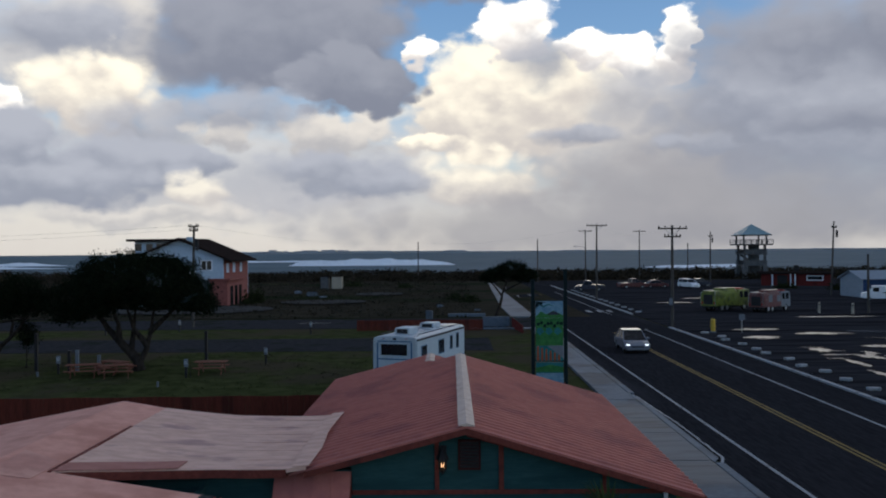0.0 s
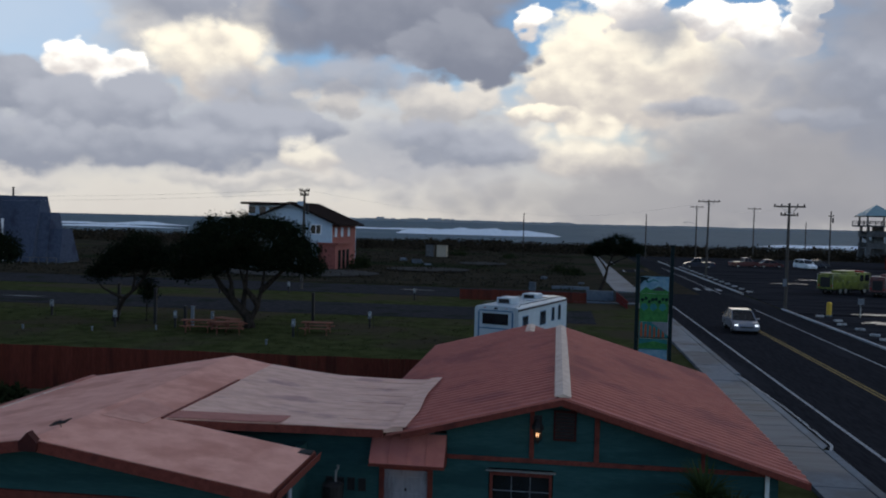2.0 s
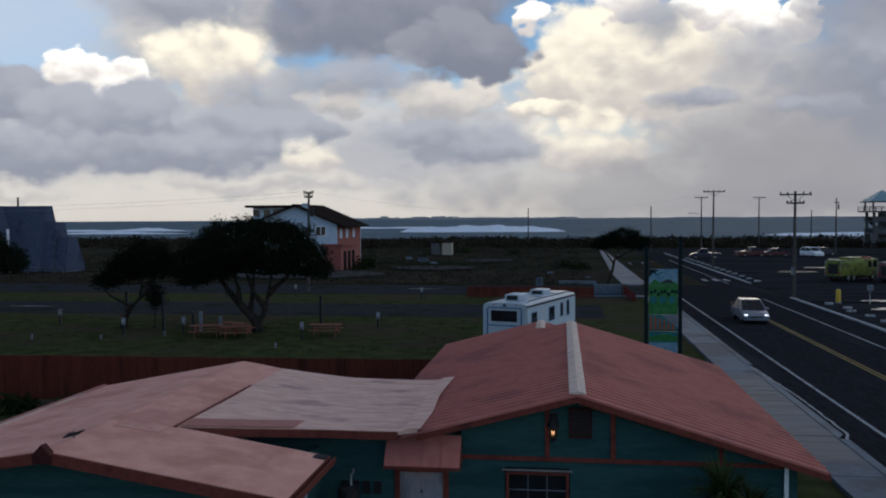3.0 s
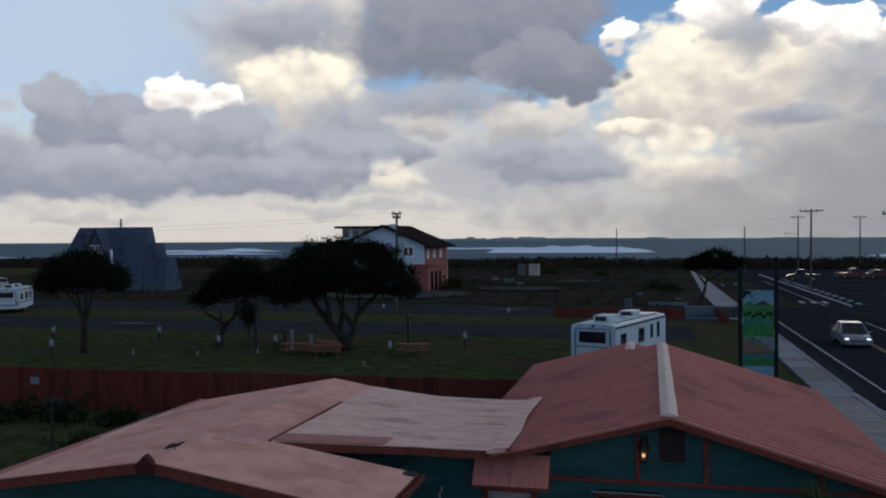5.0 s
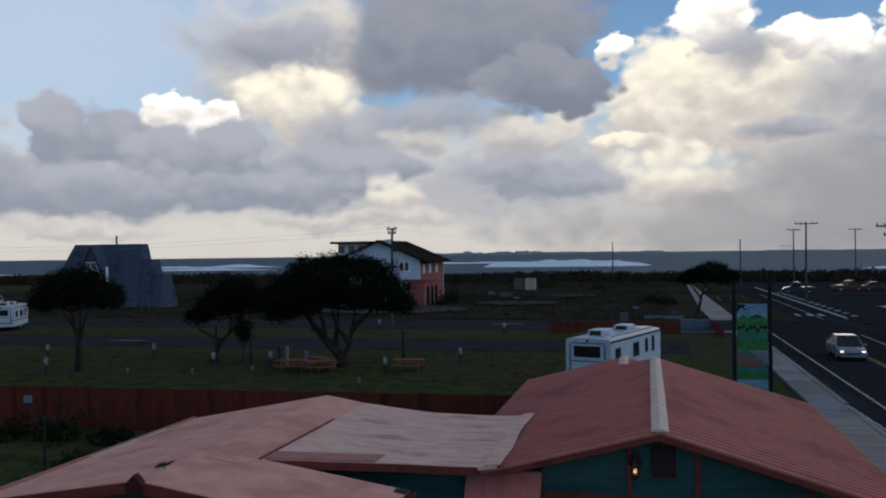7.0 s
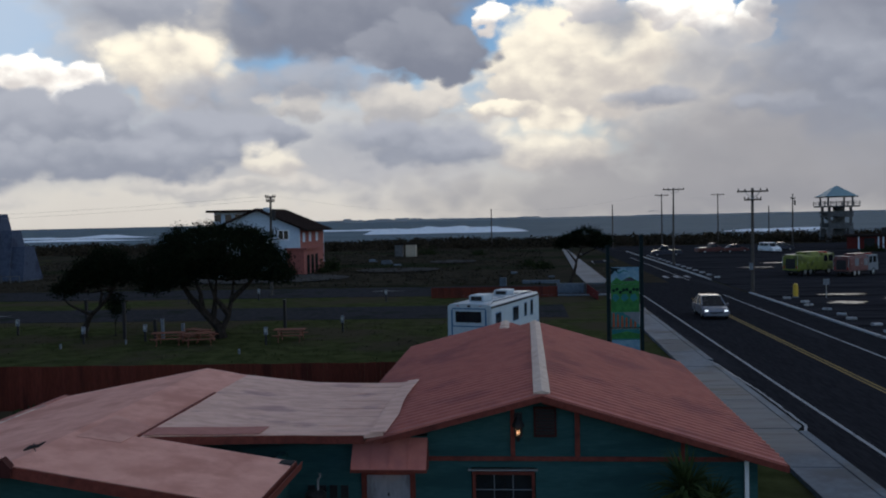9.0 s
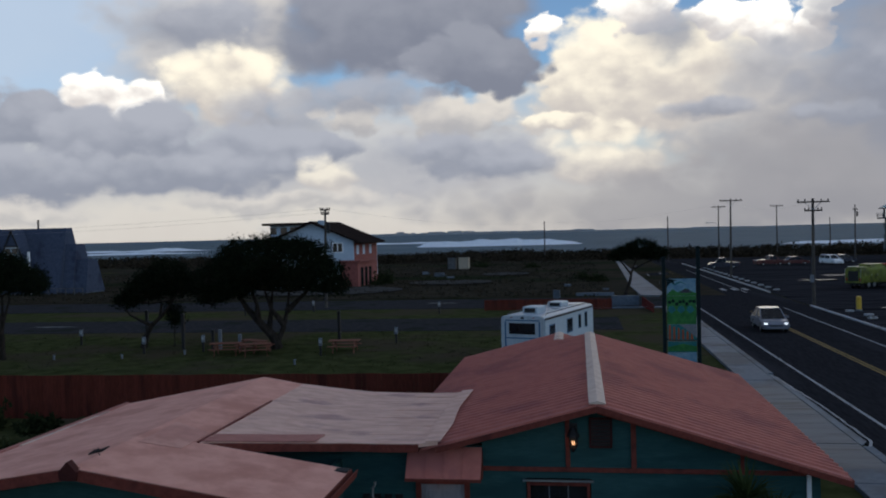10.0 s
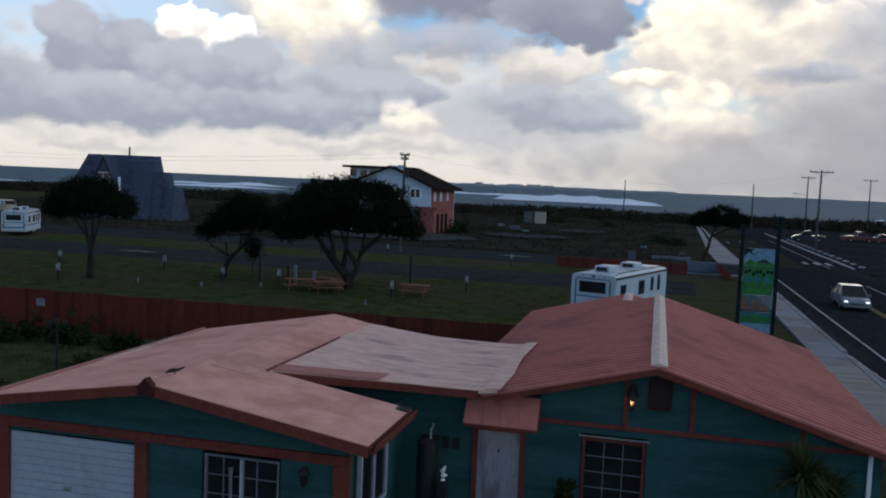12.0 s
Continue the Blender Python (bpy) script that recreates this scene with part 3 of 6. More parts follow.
setting("parking_lot", quad(20.0, 140, -40, 205, 0.05, 0.2), "lot", "wide dark parking lot of patched wet asphalt", "parking lot")
setting("side_street", quad(-140, 9.0, 82, 93, 0.04, 0.2), "lane", "worn grey asphalt side street", "road")
setting("campground_lane", quad(-120, 3.0, 63.5, 72.5, 0.03, 0.2), "lane", "worn asphalt lane through the campground", "road")
for x0, x1, y0, y1 in ((-44, -22, 100, 116), (-24, -12, 118, 128), (-16, -8, 140, 150)):
    b = bmesh.new()
    ring = [b.verts.new(((x0 + x1) / 2 + (x1 - x0) / 2 * (1 + 0.2 * noise.noise((k, x0, 0))) * math.cos(k * 0.35), (y0 + y1) / 2 + (y1 - y0) / 2 * (1 + 0.3 * noise.noise((k, y0, 9))) * math.sin(k * 0.35), 0.22)) for k in range(18)]
    b.faces.new(ring)
    setting("gravel_patch", b, "sand", "bare patch of wet gravel", "ground")

walk_way = setting("pavement", quad(7.2, 8.66, 4, 80, 0.07, 0.2), "concrete", "pale wet concrete sidewalk in slabs", "pavement")
slab_mesh = mesh_of("slab", bx(-0.72, 0.72, -0.745, 0.745, -0.06, 0.06, 0.006), "concrete")
damp_mesh = mesh_of("damp_slab", bx(-0.72, 0.72, -0.745, 0.745, -0.06, 0.06, 0.006), "wet")
for k in range(51):
    s = new("slab", damp_mesh if 15 <= k <= 23 else slab_mesh)
    s.parent = walk_way
    s.location = (7.93, 4.75 + 1.5 * k, 0.075 + 0.006 * math.sin(k * 2.3))
setting("kerb_west", bx(8.68, 8.98, 4, 29.2, -0.1, 0.14, 0.03), "concrete", "pale concrete kerb with a wet gutter", "kerb")
setting("kerb_west_far", bx(8.68, 8.98, 43.5, 80, -0.1, 0.14, 0.03), "concrete", "pale concrete kerb with a wet gutter", "kerb")
setting("driveway_apron", px([(8.66, 29.2, 0.12), (8.66, 43.5, 0.12), (9.05, 42.6, 0.02), (9.1, 30.2, 0.02)], (0, 0, 0.03)), "concrete", "dropped concrete kerb of the driveway", "kerb")
b = bmesh.new()
edge = []
for k in range(61):
    y = 29.3 + 14.0 * k / 60
    x = 9.22 - 0.35 * max(0, (y - 36) / 7.5) + 0.05 * noise.noise((y * 1.3, 0, 0)) - 0.3 * max(0, 1 - (y - 29.3) / 0.8)
    w = 0.05 + 0.035 * noise.noise((y * 2.1, 5, 0))
    edge.append((b.verts.new((x - w, y, 0.078)), b.verts.new((x + w, y, 0.07))))
for (a0, a1), (c0, c1) in zip(edge, edge[1:]):
    b.faces.new((a0, a1, c1, c0))
setting("gutter_silt", b, "white_line", "thin pale line of silt along the dropped kerb", "gutter")
b = px([(6.3, 94.0, -0.1), (8.2, 94.0, -0.1), (8.9, 97, -0.1), (8.95, 190, -0.1), (8.0, 198, -0.1), (7.0, 150, -0.1), (6.2, 112, -0.1)], (0, 0, 0.24))
setting("corner_pavement", b, "concrete", "broad pale concrete corner pavement", "pavement")
setting("verge_strip", quad(-6, 9.9, 80.4, 81.6, 0.07, 0.2), "concrete", "narrow pale concrete edge of the side street", "kerb")
setting("kerb_east", bx(19.72, 19.98, -40, 80.2, -0.1, 0.15, 0.03), "white_line", "white painted concrete kerb along the lot", "kerb")
setting("kerb_far_east", bx(19.72, 19.98, 97, 176, -0.1, 0.17, 0.03), "white_line", "white painted concrete kerb along the lot", "kerb")

stop = thing("kerb_block", "low white concrete marker block behind the kerb", "marker block", (20.85, 29.5, 0.05), 0, "marker blocks along the kerb")
part("block", bx(-0.32, 0.32, -0.17, 0.17, 0, 0.17, 0.05), "white_line", stop)
for k in range(1, 16):
    copy_thing(stop, pose(21.0 + 0.04 * k + 0.25 * math.sin(k * 3.7), 29.5 + 3.0 * k + 0.3 * math.sin(k * 2.1), 0.05, 0, 0, 24 * math.sin(k * 5)))
for k in range(14):
    copy_thing(stop, pose(21.2, 100 + 4.2 * k, 0.05, 0, 0, 3 * math.sin(k * 3)))


def puddle(x, y, rx, ry, seed):
    b = bmesh.new()
    ring = []
    for k in range(48):
        a = k * math.pi / 24
        r = 1 + 0.75 * noise.noise((2.2 * math.cos(a), 2.2 * math.sin(a), seed * 3.1)) + 0.35 * noise.noise((6 * math.cos(a), 6 * math.sin(a), seed * 1.7))
        ring.append(b.verts.new((x + 0.75 * rx * r * math.cos(a), y + 0.6 * ry * r * math.sin(a), 0.056)))
    b.faces.new(ring)
    setting("puddle", b, "puddle", "shallow rain puddle on the asphalt", "puddle")


for i, p in enumerate([(29, 53, 2.2, 2.6), (26.5, 47, 0.8, 2.4), (34, 46, 3.0, 1.2), (26, 62, 0.9, 1.8), (27.6, 58, 0.7, 2.2), (28.4, 60, 0.5, 1.8), (31, 64, 1.8, 0.9), (25, 71, 1.6, 1.7), (31, 74, 3.0, 1.2), (40, 92, 6, 0.7), (27, 78, 2.4, 1.4), (37, 58, 2.2, 0.6), (41, 49, 2.0, 0.7), (25.2, 55, 0.4, 2.6), (24.4, 50, 0.35, 2.2), (30.5, 57.5, 2.6, 0.35), (31.5, 55.8, 2.2, 0.3), (29.5, 50.2, 2.4, 0.35), (36, 70, 3.0, 0.4), (45, 66, 4.0, 0.4), (24.5, 40, 0.7, 4.0), (30, 118, 3, 0.9), (36, 128, 4, 0.9)]):
    puddle(*p, i)
for i, p in enumerate([(-44, 68, 2.2, 0.5), (-14, 88, 2.0, 0.4)]):
    puddle(*p, i + 40)
rng = random.Random(17)
for i in range(26):
    x = 23.6 + abs(rng.gauss(0, 5.5))
    y = rng.uniform(36, 66)
    puddle(x, y, rng.uniform(0.3, 1.3), rng.uniform(0.12, 0.4), 60 + i)
for y0, x0, x1 in ((76, 34, 70), (59, 36, 60), (45, 30, 44)):
    setting("bay_line", bx(x0, x1, y0, y0 + 0.13, 0.02, 0.057, m=Matrix.Translation((x0, y0, 0)) @ pose(0, 0, 0, 0, 0, -14) @ Matrix.Translation((-x0, -y0, 0))), "white_line", "worn white parking line", "road marking")

# ---- the teal building ----
hall = thing("restaurant_building", "low teal clapboard building with faded pink metal roof", "building", (0.3, 24, 0))
RX, RZ, SL, SR = 0.27, 3.70, 0.26, 0.295   # ridge place and the two pitches
EL, ER, Y0, Y1 = -4.28, 5.02, 17.6, 29.6   # eaves and the front and back rakes


def hall_part(name, b, material, label="", parent=None):
    return part(name, b, material, parent or hall, label, True)


def clapboard(x0, x1, y, z0, top, openings=(), lap=0.15):
    """Lapped boards on a front wall at y; top(x) is the wall's upper edge; openings are (x0, x1, z0, z1)."""
    b = bmesh.new()
    z = z0
    while z < 5:
        cuts = sorted({x0, x1, *(c for o in openings if o[2] < z + lap * 0.9 and o[3] > z + lap * 0.1 for c in o[:2])})
        for a, c in zip(cuts, cuts[1:]):
            mid = (a + c) / 2
            if any(o[0] <= mid <= o[1] and o[2] < z + lap * 0.9 and o[3] > z + lap * 0.1 for o in openings):
                continue
            n = 24 if top(a) < z + lap or top(c) < z + lap or top(mid) < z + lap else 1
            for k in range(n):
                p, q = a + (c - a) * k / n, a + (c - a) * (k + 1) / n
                zp, zq = min(z + lap, top(p)), min(z + lap, top(q))
                if zp - z < 0.01 and zq - z < 0.01:
                    continue
                zp, zq = max(zp, z + 0.005), max(zq, z + 0.005)
                prism(b, [(p, y - 0.022, z), (q, y - 0.022, z), (q, y - 0.006, zq), (p, y - 0.006, zp)], (0, 0.11, 0))
        z += lap
    return b


def gable_top(x):
    return RZ - 0.12 - (SL * (RX - x) if x < RX else SR * (x - RX))


DOOR, WIN = (-3.42, -2.45, 0.1, 1.95), (-1.2, 0.12, 0.55, 2.0)
hall_part("front_wall", clapboard(-2.1, 4.55, 18.0, 0.0, gable_top, (WIN,)), "teal", "teal lapped boards")
hall_part("link_wall", clapboard(-7.6, -2.1, 18.0, 0.0, lambda x: 2.74, (DOOR,)), "teal", "teal lapped boards")
hall_part("side_wall", bx(4.4, 4.55, 18.1, 29.2, 0, 2.3), "teal")
hall_part("side_wall", bx(-4.0, -3.85, 23.0, 31.6, 0, 2.45), "teal")
hall_part("back_wall", px([(-3.85, 29.1, 0), (4.4, 29.1, 0), (4.4, 29.1, 2.3), (RX, 29.1, 3.5), (-3.85, 29.1, 2.45)], (0, 0.12, 0)), "teal")
hall_part("back_wall", bx(-12.0, -4.0, 22.3, 22.45, 0, 2.7), "teal")
hall_part("plinth", bx(-7.5, 4.58, 17.93, 18.2, 0.0, 0.12), "concrete")


def ribbed(x0, x1, y0, y1, z0, z1, pitch=0.333, rib=0.05):
    """A metal sheet with ribs running down the slope from (x0, z0) to (x1, z1)."""
    b = bmesh.new()
    prof = []
    n = max(1, round((y1 - y0) / pitch))
    for k in range(n):
        y = y0 + (y1 - y0) * k / n
        s = (y1 - y0) / n
        h = rib
        prof += [(y, 0), (y + s * 0.60, 0), (y + s * 0.65, h), (y + s * 0.85, h), (y + s * 0.90, 0)]
    prof.append((y1, 0))
    top = [[b.verts.new((x, y, z + h)) for y, h in prof] for x, z in ((x0, z0), (x1, z1))]
    low = [[b.verts.new((x, y, z - 0.05)) for y in (y0, y1)] for x, z in ((x0, z0), (x1, z1))]
    for k in range(len(prof) - 1):
        b.faces.new((top[0][k], top[0][k + 1], top[1][k + 1], top[1][k]))
    b.faces.new((low[0][0], low[1][0], low[1][1], low[0][1]))
    b.faces.new(top[1] + low[1][::-1])
    b.faces.new(top[0][::-1] + low[0])
    b.faces.new((top[0][0], top[1][0], low[1][0], low[0][0]))
    b.faces.new((top[0][-1], low[0][1], low[1][1], top[1][-1]))
    return b


sheet = (Y1 - Y0) / 12
for k in range(12):
    y = Y0 + sheet * k
    hall_part("roof_sheet", ribbed(RX, ER, y, y + sheet - 0.002, RZ, RZ - SR * (ER - RX)), "roof")
    x_end = EL if y > 23.2 else -3.3
    hall_part("roof_sheet", ribbed(x_end, RX, y, y + sheet - 0.002, RZ - SL * (RX - x_end), RZ), "roof")
REAR_X = -0.78
zr = RZ - SL * (RX - REAR_X)
for k in range(3):
    y = Y1 + 0.82 * k
    hall_part("roof_sheet", ribbed(EL, REAR_X, y, y + 0.81, RZ - SL * (RX - EL), zr), "roof")
    hall_part("roof_sheet", ribbed(REAR_X, 2.6, y, y + 0.81, zr, zr - 0.3 * (2.6 - REAR_X)), "roof")
hall_part("rear_wall", px([(-3.85, 31.6, 0), (2.2, 31.6, 0), (2.2, 31.6, 2.4), (REAR_X, 31.6, zr - 0.1), (-3.85, 31.6, 2.45)], (0, 0.12, 0)), "teal")


def cap_strip(x, z, y0, y1, w, pitch_l, pitch_r, lift=0.06):
    b = bmesh.new()
    n = max(2, int((y1 - y0) / 0.7))
    rows = []
    for k in range(n + 1):
        y = y0 + (y1 - y0) * k / n
        j = 0.012 * noise.noise((y * 3, x, 0))
        rows.append([b.verts.new(p) for p in ((x - w + j, y, z - pitch_l * w + lift - 0.01), (x - w * 0.9 + j, y, z - pitch_l * w + lift + 0.012), (x, y, z + lift + 0.012), (x + w * 0.9 - j, y, z - pitch_r * w + lift + 0.012), (x + w - j, y, z - pitch_r * w + lift - 0.01))])
    for r, s in zip(rows, rows[1:]):
        for k in range(4):
            b.faces.new((r[k], r[k + 1], s[k + 1], s[k]))
    b.faces.new(rows[0])
    return b


for k in range(4):
    y = Y0 - 0.02 + 3.0 * k
    hall_part("ridge_cap", cap_strip(RX, RZ + 0.003 * (k % 2), y, y + 3.03, 0.17, SL, SR), "cap", "pale sealed ridge cap")
hall_part("ridge_cap", cap_strip(REAR_X, zr, Y1 + 0.5, Y1 + 2.46, 0.16, SL, 0.3), "cap", "pale sealed ridge cap")


def rake(x0, z0, x1, z1, y, h=0.115, t=0.05):
    return px([(x0, y, z0), (x1, y, z1), (x1, y, z1 - h), (x0, y, z0 - h)], (0, t, 0))


hall_part("fascia", rake(RX, RZ - 0.04, ER + 0.02, RZ - SR * (ER - RX) - 0.05, Y0 - 0.055), "trim", "rust-red fascia board")
hall_part("fascia", rake(RX, RZ - 0.04, -3.0, RZ - SL * (RX + 3.0) - 0.05, Y0 - 0.055), "trim", "rust-red fascia board")
hall_part("fascia", bx(ER, ER + 0.05, Y0, Y1, 2.13, 2.27), "trim")
hall_part("fascia", bx(EL - 0.05, EL, 23.2, 32.05, 2.36, 2.5), "trim")
hall_part("soffit", px([(4.5, Y0, 2.28), (4.5, 18.0, 2.28), (RX, 18.0, 3.5), (RX, Y0, 3.5)], (0, 0, 0.04)), "trim")

# trim boards on the gable
for x0, x1, z0, z1 in ((-2.1, 4.3, 2.24, 2.33), (-0.38, -0.29, 2.33, 3.32), (0.93, 1.03, 2.33, 3.34), (3.05, 3.12, 2.33, 2.72)):
    hall_part("trim_board", bx(x0, x1, 17.945, 17.985, z0, z1, 0.006), "trim")
hall_part("corner_board", bx(4.29, 4.37, 17.93, 17.985, 0, 2.3), "white", "white corner board")
vent = hall_part("vent", bx(0.1, 0.56, 17.93, 17.98, 2.74, 3.36, 0.008), "shed_red", "dark louvred gable vent")
for k in range(8):
    hall_part("slat", bx(0.14, 0.52, 17.905, 17.94, 0, 0.05, 0.004, Matrix.Translation((0, 0, 2.79 + 0.068 * k))), "dark", "", vent)

lamp = thing("wall_lamp", "lit black lantern lamp fixed to the gable", "wall lamp", (-0.22, 17.84, 2.78))
part("bracket", tb([(0, 0.13, 0.33), (0, 0.02, 0.36), (0, 0, 0.28)], [0.022, 0.018, 0.016], 8), "dark", lamp)
part("back_plate", bx(-0.085, 0.085, 0.1, 0.135, -0.02, 0.46, 0.008), "dark", lamp)
b = bmesh.new()
tube(b, [(0, 0, 0.2), (0, 0, 0.26), (0, 0, 0.36), (0, 0, 0.42)], [0.13, 0.12, 0.05, 0.015], 6)
part("hood", b, "dark", lamp)
b = bmesh.new()
for k in range(6):
    a = k * math.pi / 3
    tube(b, [(0.085 * math.cos(a), 0.085 * math.sin(a), 0.2), (0.06 * math.cos(a), 0.06 * math.sin(a), 0.0)], [0.012, 0.012], 5)
tube(b, [(0, 0, -0.1), (0, 0, -0.04), (0, 0, 0.0)], [0.02, 0.05, 0.075], 6)
part("cage", b, "dark", lamp)
for dx in (-0.028, 0.03):
    part("bulb", tb([(dx, -0.02, 0.03), (dx, -0.02, 0.08), (dx, -0.02, 0.13)], [0.010, 0.019, 0.008], 8), "lamp_on", lamp, "glowing bulb")
bulb = new("lantern_light", bpy.data.lights.new("lantern_light", "POINT"))
bulb.data.energy, bulb.data.color, bulb.data.shadow_soft_size = 0.35, (1.0, 0.7, 0.4), 0.05
bulb.location = (-0.22, 17.72, 2.86)

# porch roof over the door
awning = thing("door_awning", "small pink ribbed metal awning over the door", "awning", (-2.86, 17.5, 2.5))
for k in range(4):
    x = -3.62 + 0.385 * k
    b = px([(x, 17.93, 2.72), (x + 0.375, 17.93, 2.72), (x + 0.375, 17.5, 2.16), (x, 17.5, 2.16)], (0, -0.02, 0.012))
    box(b, x - 0.014, x + 0.012, 17.5, 17.93, 0, 0.05, m=Matrix(((1, 0, 0, 0), (0, 1, 0, 0), (0, 1.302, 1, 2.16 - 1.302 * 17.5 + 0.02), (0, 0, 0, 1))))
    part("panel", b, "roof", awning, "", True)
part("front_trim", bx(-3.64, -2.07, 17.46, 17.485, 2.12, 2.18), "trim", awning, "", True)
for x in (-3.6, -2.1):
    part("bracket", px([(x - 0.02, 17.93, 2.66), (x - 0.02, 17.93, 2.2), (x - 0.02, 17.88, 2.1), (x - 0.02, 17.52, 2.14)], (0.04, 0, 0)), "trim", awning, "", True)

porch = thing("porch_lamp", "small lit lamp on the wall under the awning", "wall lamp", (-2.93, 17.9, 2.06))
part("base", tb([(0, 0.06, 0.06), (0, 0.0, 0.06)], [0.06, 0.06], 10), "dark", porch)
part("bulb", tb([(0, 0, 0.05), (0, -0.03, 0.04), (0, -0.06, 0.02)], [0.02, 0.035, 0.015], 8), "lamp_on", porch, "glowing bulb")
porch_light = new("porch_light", bpy.data.lights.new("porch_light", "POINT"))
porch_light.data.energy, porch_light.data.color, porch_light.data.shadow_soft_size = 0.16, (1.0, 0.6, 0.32), 0.04
porch_light.location = (-2.93, 17.74, 2.04)

for k in range(4):
    hall_part("sign_bar", bx(-4.65 + 0.235 * k, -4.49 + 0.235 * k, 17.95, 17.972, 1.44, 1.71, 0.004), "dark", "dark raised sign bar")

door = hall_part("door", bx(-3.39, -2.48, 17.97, 18.02, 0.12, 1.94, 0.006), "old_door", "white panelled entrance door")
for x0 in (-3.26, -2.88):
    for z0, z1 in ((0.3, 0.85), (0.95, 1.45), (1.52, 1.8)):
        hall_part("door_panel", bx(x0, x0 + 0.27, 17.958, 17.975, z0, z1, 0.006), "old_door", "", door)
hall_part("knocker", bx(-2.955, -2.915, 17.945, 17.965, 1.5, 1.56, 0.006), "dark", "dark door knocker", door)
hall_part("door_knob", tb([(-2.55, 17.97, 1.02), (-2.55, 17.93, 1.02), (-2.55, 17.91, 1.02)], [0.012, 0.028, 0.02], 10), "steel", "", door)
for x0, x1, z0, z1 in ((-3.5, -3.39, 0.1, 2.02), (-2.48, -2.37, 0.1, 2.02), (-3.39, -2.48, 1.94, 2.02)):
    hall_part("door_casing", bx(x0, x1, 17.94, 18.0, z0, z1, 0.006), "trim")


def window(x0, x1, z0, z1, y, cols, rows, casing, label, cw=0.09):
    w = hall_part("window", bx(x0, x1, y + 0.05, y + 0.09, z0, z1), "glass", label)
    for a, c, e, g in ((x0 - cw, x0, z0 - cw, z1 + cw), (x1, x1 + cw, z0 - cw, z1 + cw), (x0, x1, z1, z1 + cw), (x0, x1, z0 - cw, z0)):
        hall_part("casing", bx(a, c, y - 0.04, y + 0.06, e, g, 0.006), casing, "", w)
    for k in range(1, cols):
        x = x0 + (x1 - x0) * k / cols
        hall_part("glazing_bar", bx(x - 0.008, x + 0.008, y + 0.02, y + 0.05, z0, z1), "pedestal", "", w)
    for k in range(1, rows):
        z = z0 + (z1 - z0) * k / rows
        hall_part("glazing_bar", bx(x0, x1, y + 0.025, y + 0.052, z - 0.007, z + 0.007), "pedestal", "", w)
    return w


window(-1.12, 0.04, 0.62, 1.95, 18.0, 3, 4, "trim", "dark window with white glazing bars in a red casing", 0.06)
hall_part("drip_cap", bx(-1.26, 0.17, 17.9, 18.0, 2.045, 2.07), "steel")

# flat roof between the two gables
b = bmesh.new()
cols_x = (-7.6, -7.0, -6.3, -5.6, -4.8, -4.0, -3.35, -2.95)
cols_z = (3.115, 3.04, 2.955, 2.90, 2.88, 2.87, 2.88, 2.94)
front_y = (16.46, 16.8, 17.15, 17.42, 17.55, 17.55, 17.55, 17.55)
grid = [[b.verts.new((x, y0 + (23.25 - y0) * k / 18, z + 0.014 * noise.noise((x, (y0 + k * 0.32) * 1.4, 2)) + 0.006 * (k % 2))) for x, z, y0 in zip(cols_x, cols_z, front_y)] for k in range(19)]
under = [[b.verts.new((x, y, z - 0.08)) for x, z, y in zip(cols_x, cols_z, ys)] for ys in (front_y, (23.25,) * 8)]
for r, s in zip(grid, grid[1:]):
    for k in range(7):
        b.faces.new((r[k], r[k + 1], s[k + 1], s[k]))
for g, u in ((grid[0], under[0]), (grid[-1], under[1])):
    for k in range(7):
        b.faces.new((g[k], u[k], u[k + 1], g[k + 1]))
for k in range(6):
    (xa, za, ya), (xb, zb, yb) = ((cols_x[q], cols_z[q], front_y[q]) for q in (k, k + 1))
    hall_part("fascia", px([(xa, ya - 0.05, za - 0.01), (xb, yb - 0.05, zb - 0.01), (xb, yb - 0.05, zb - 0.17), (xa, ya - 0.05, za - (0.17 if k else 0.06))], (0, 0.045, 0)), "trim", "rust-red fascia board")
    hall_part("soffit", px([(xa, ya, za - 0.15), (xb, yb, zb - 0.15), (xb, 18.0, zb - 0.15), (xa, 18.0, za - 0.15)], (0, 0, 0.03)), "trim")
hall_part("flat_roof", b, "flat_roof", "worn pale flat roof with brushed coating")
for k in range(6):
    y = 18.3 + 0.85 * k
    hall_part("roof_seam", bx(-5.7 + 0.2 * (k % 3), -3.3, y, y + 0.05, 2.87, 2.893, 0.008), "flat_roof", "seam of roof coating")
hall_part("edge_flashing", px([(-3.22, 17.55, 2.915), (-2.9, 17.55, 2.93), (-2.86, 19.2, 2.935), (-2.97, 21, 2.935), (-2.9, 23.3, 2.94), (-3.2, 23.3, 2.91), (-3.3, 20.4, 2.90)], (0, 0, 0.02)), "flat_roof", "pale roof flashing")
for (xa, za, ya), (xb, zb, yb) in (((-7.55, 3.11, 16.5), (-7.0, 3.04, 16.81)), ((-7.0, 3.04, 16.81), (-6.3, 2.955, 17.16)), ((-6.3, 2.955, 17.16), (-5.5, 2.90, 17.46))):
    hall_part("roof_patch", px([(xa, ya, za + 0.016), (xb, yb, zb + 0.016), (xb + 0.02, yb + 0.62, zb + 0.018), (xa + 0.02, ya + 0.62, za + 0.018)], (0, 0, 0.010)), "patch", "redder strip of roof patching")

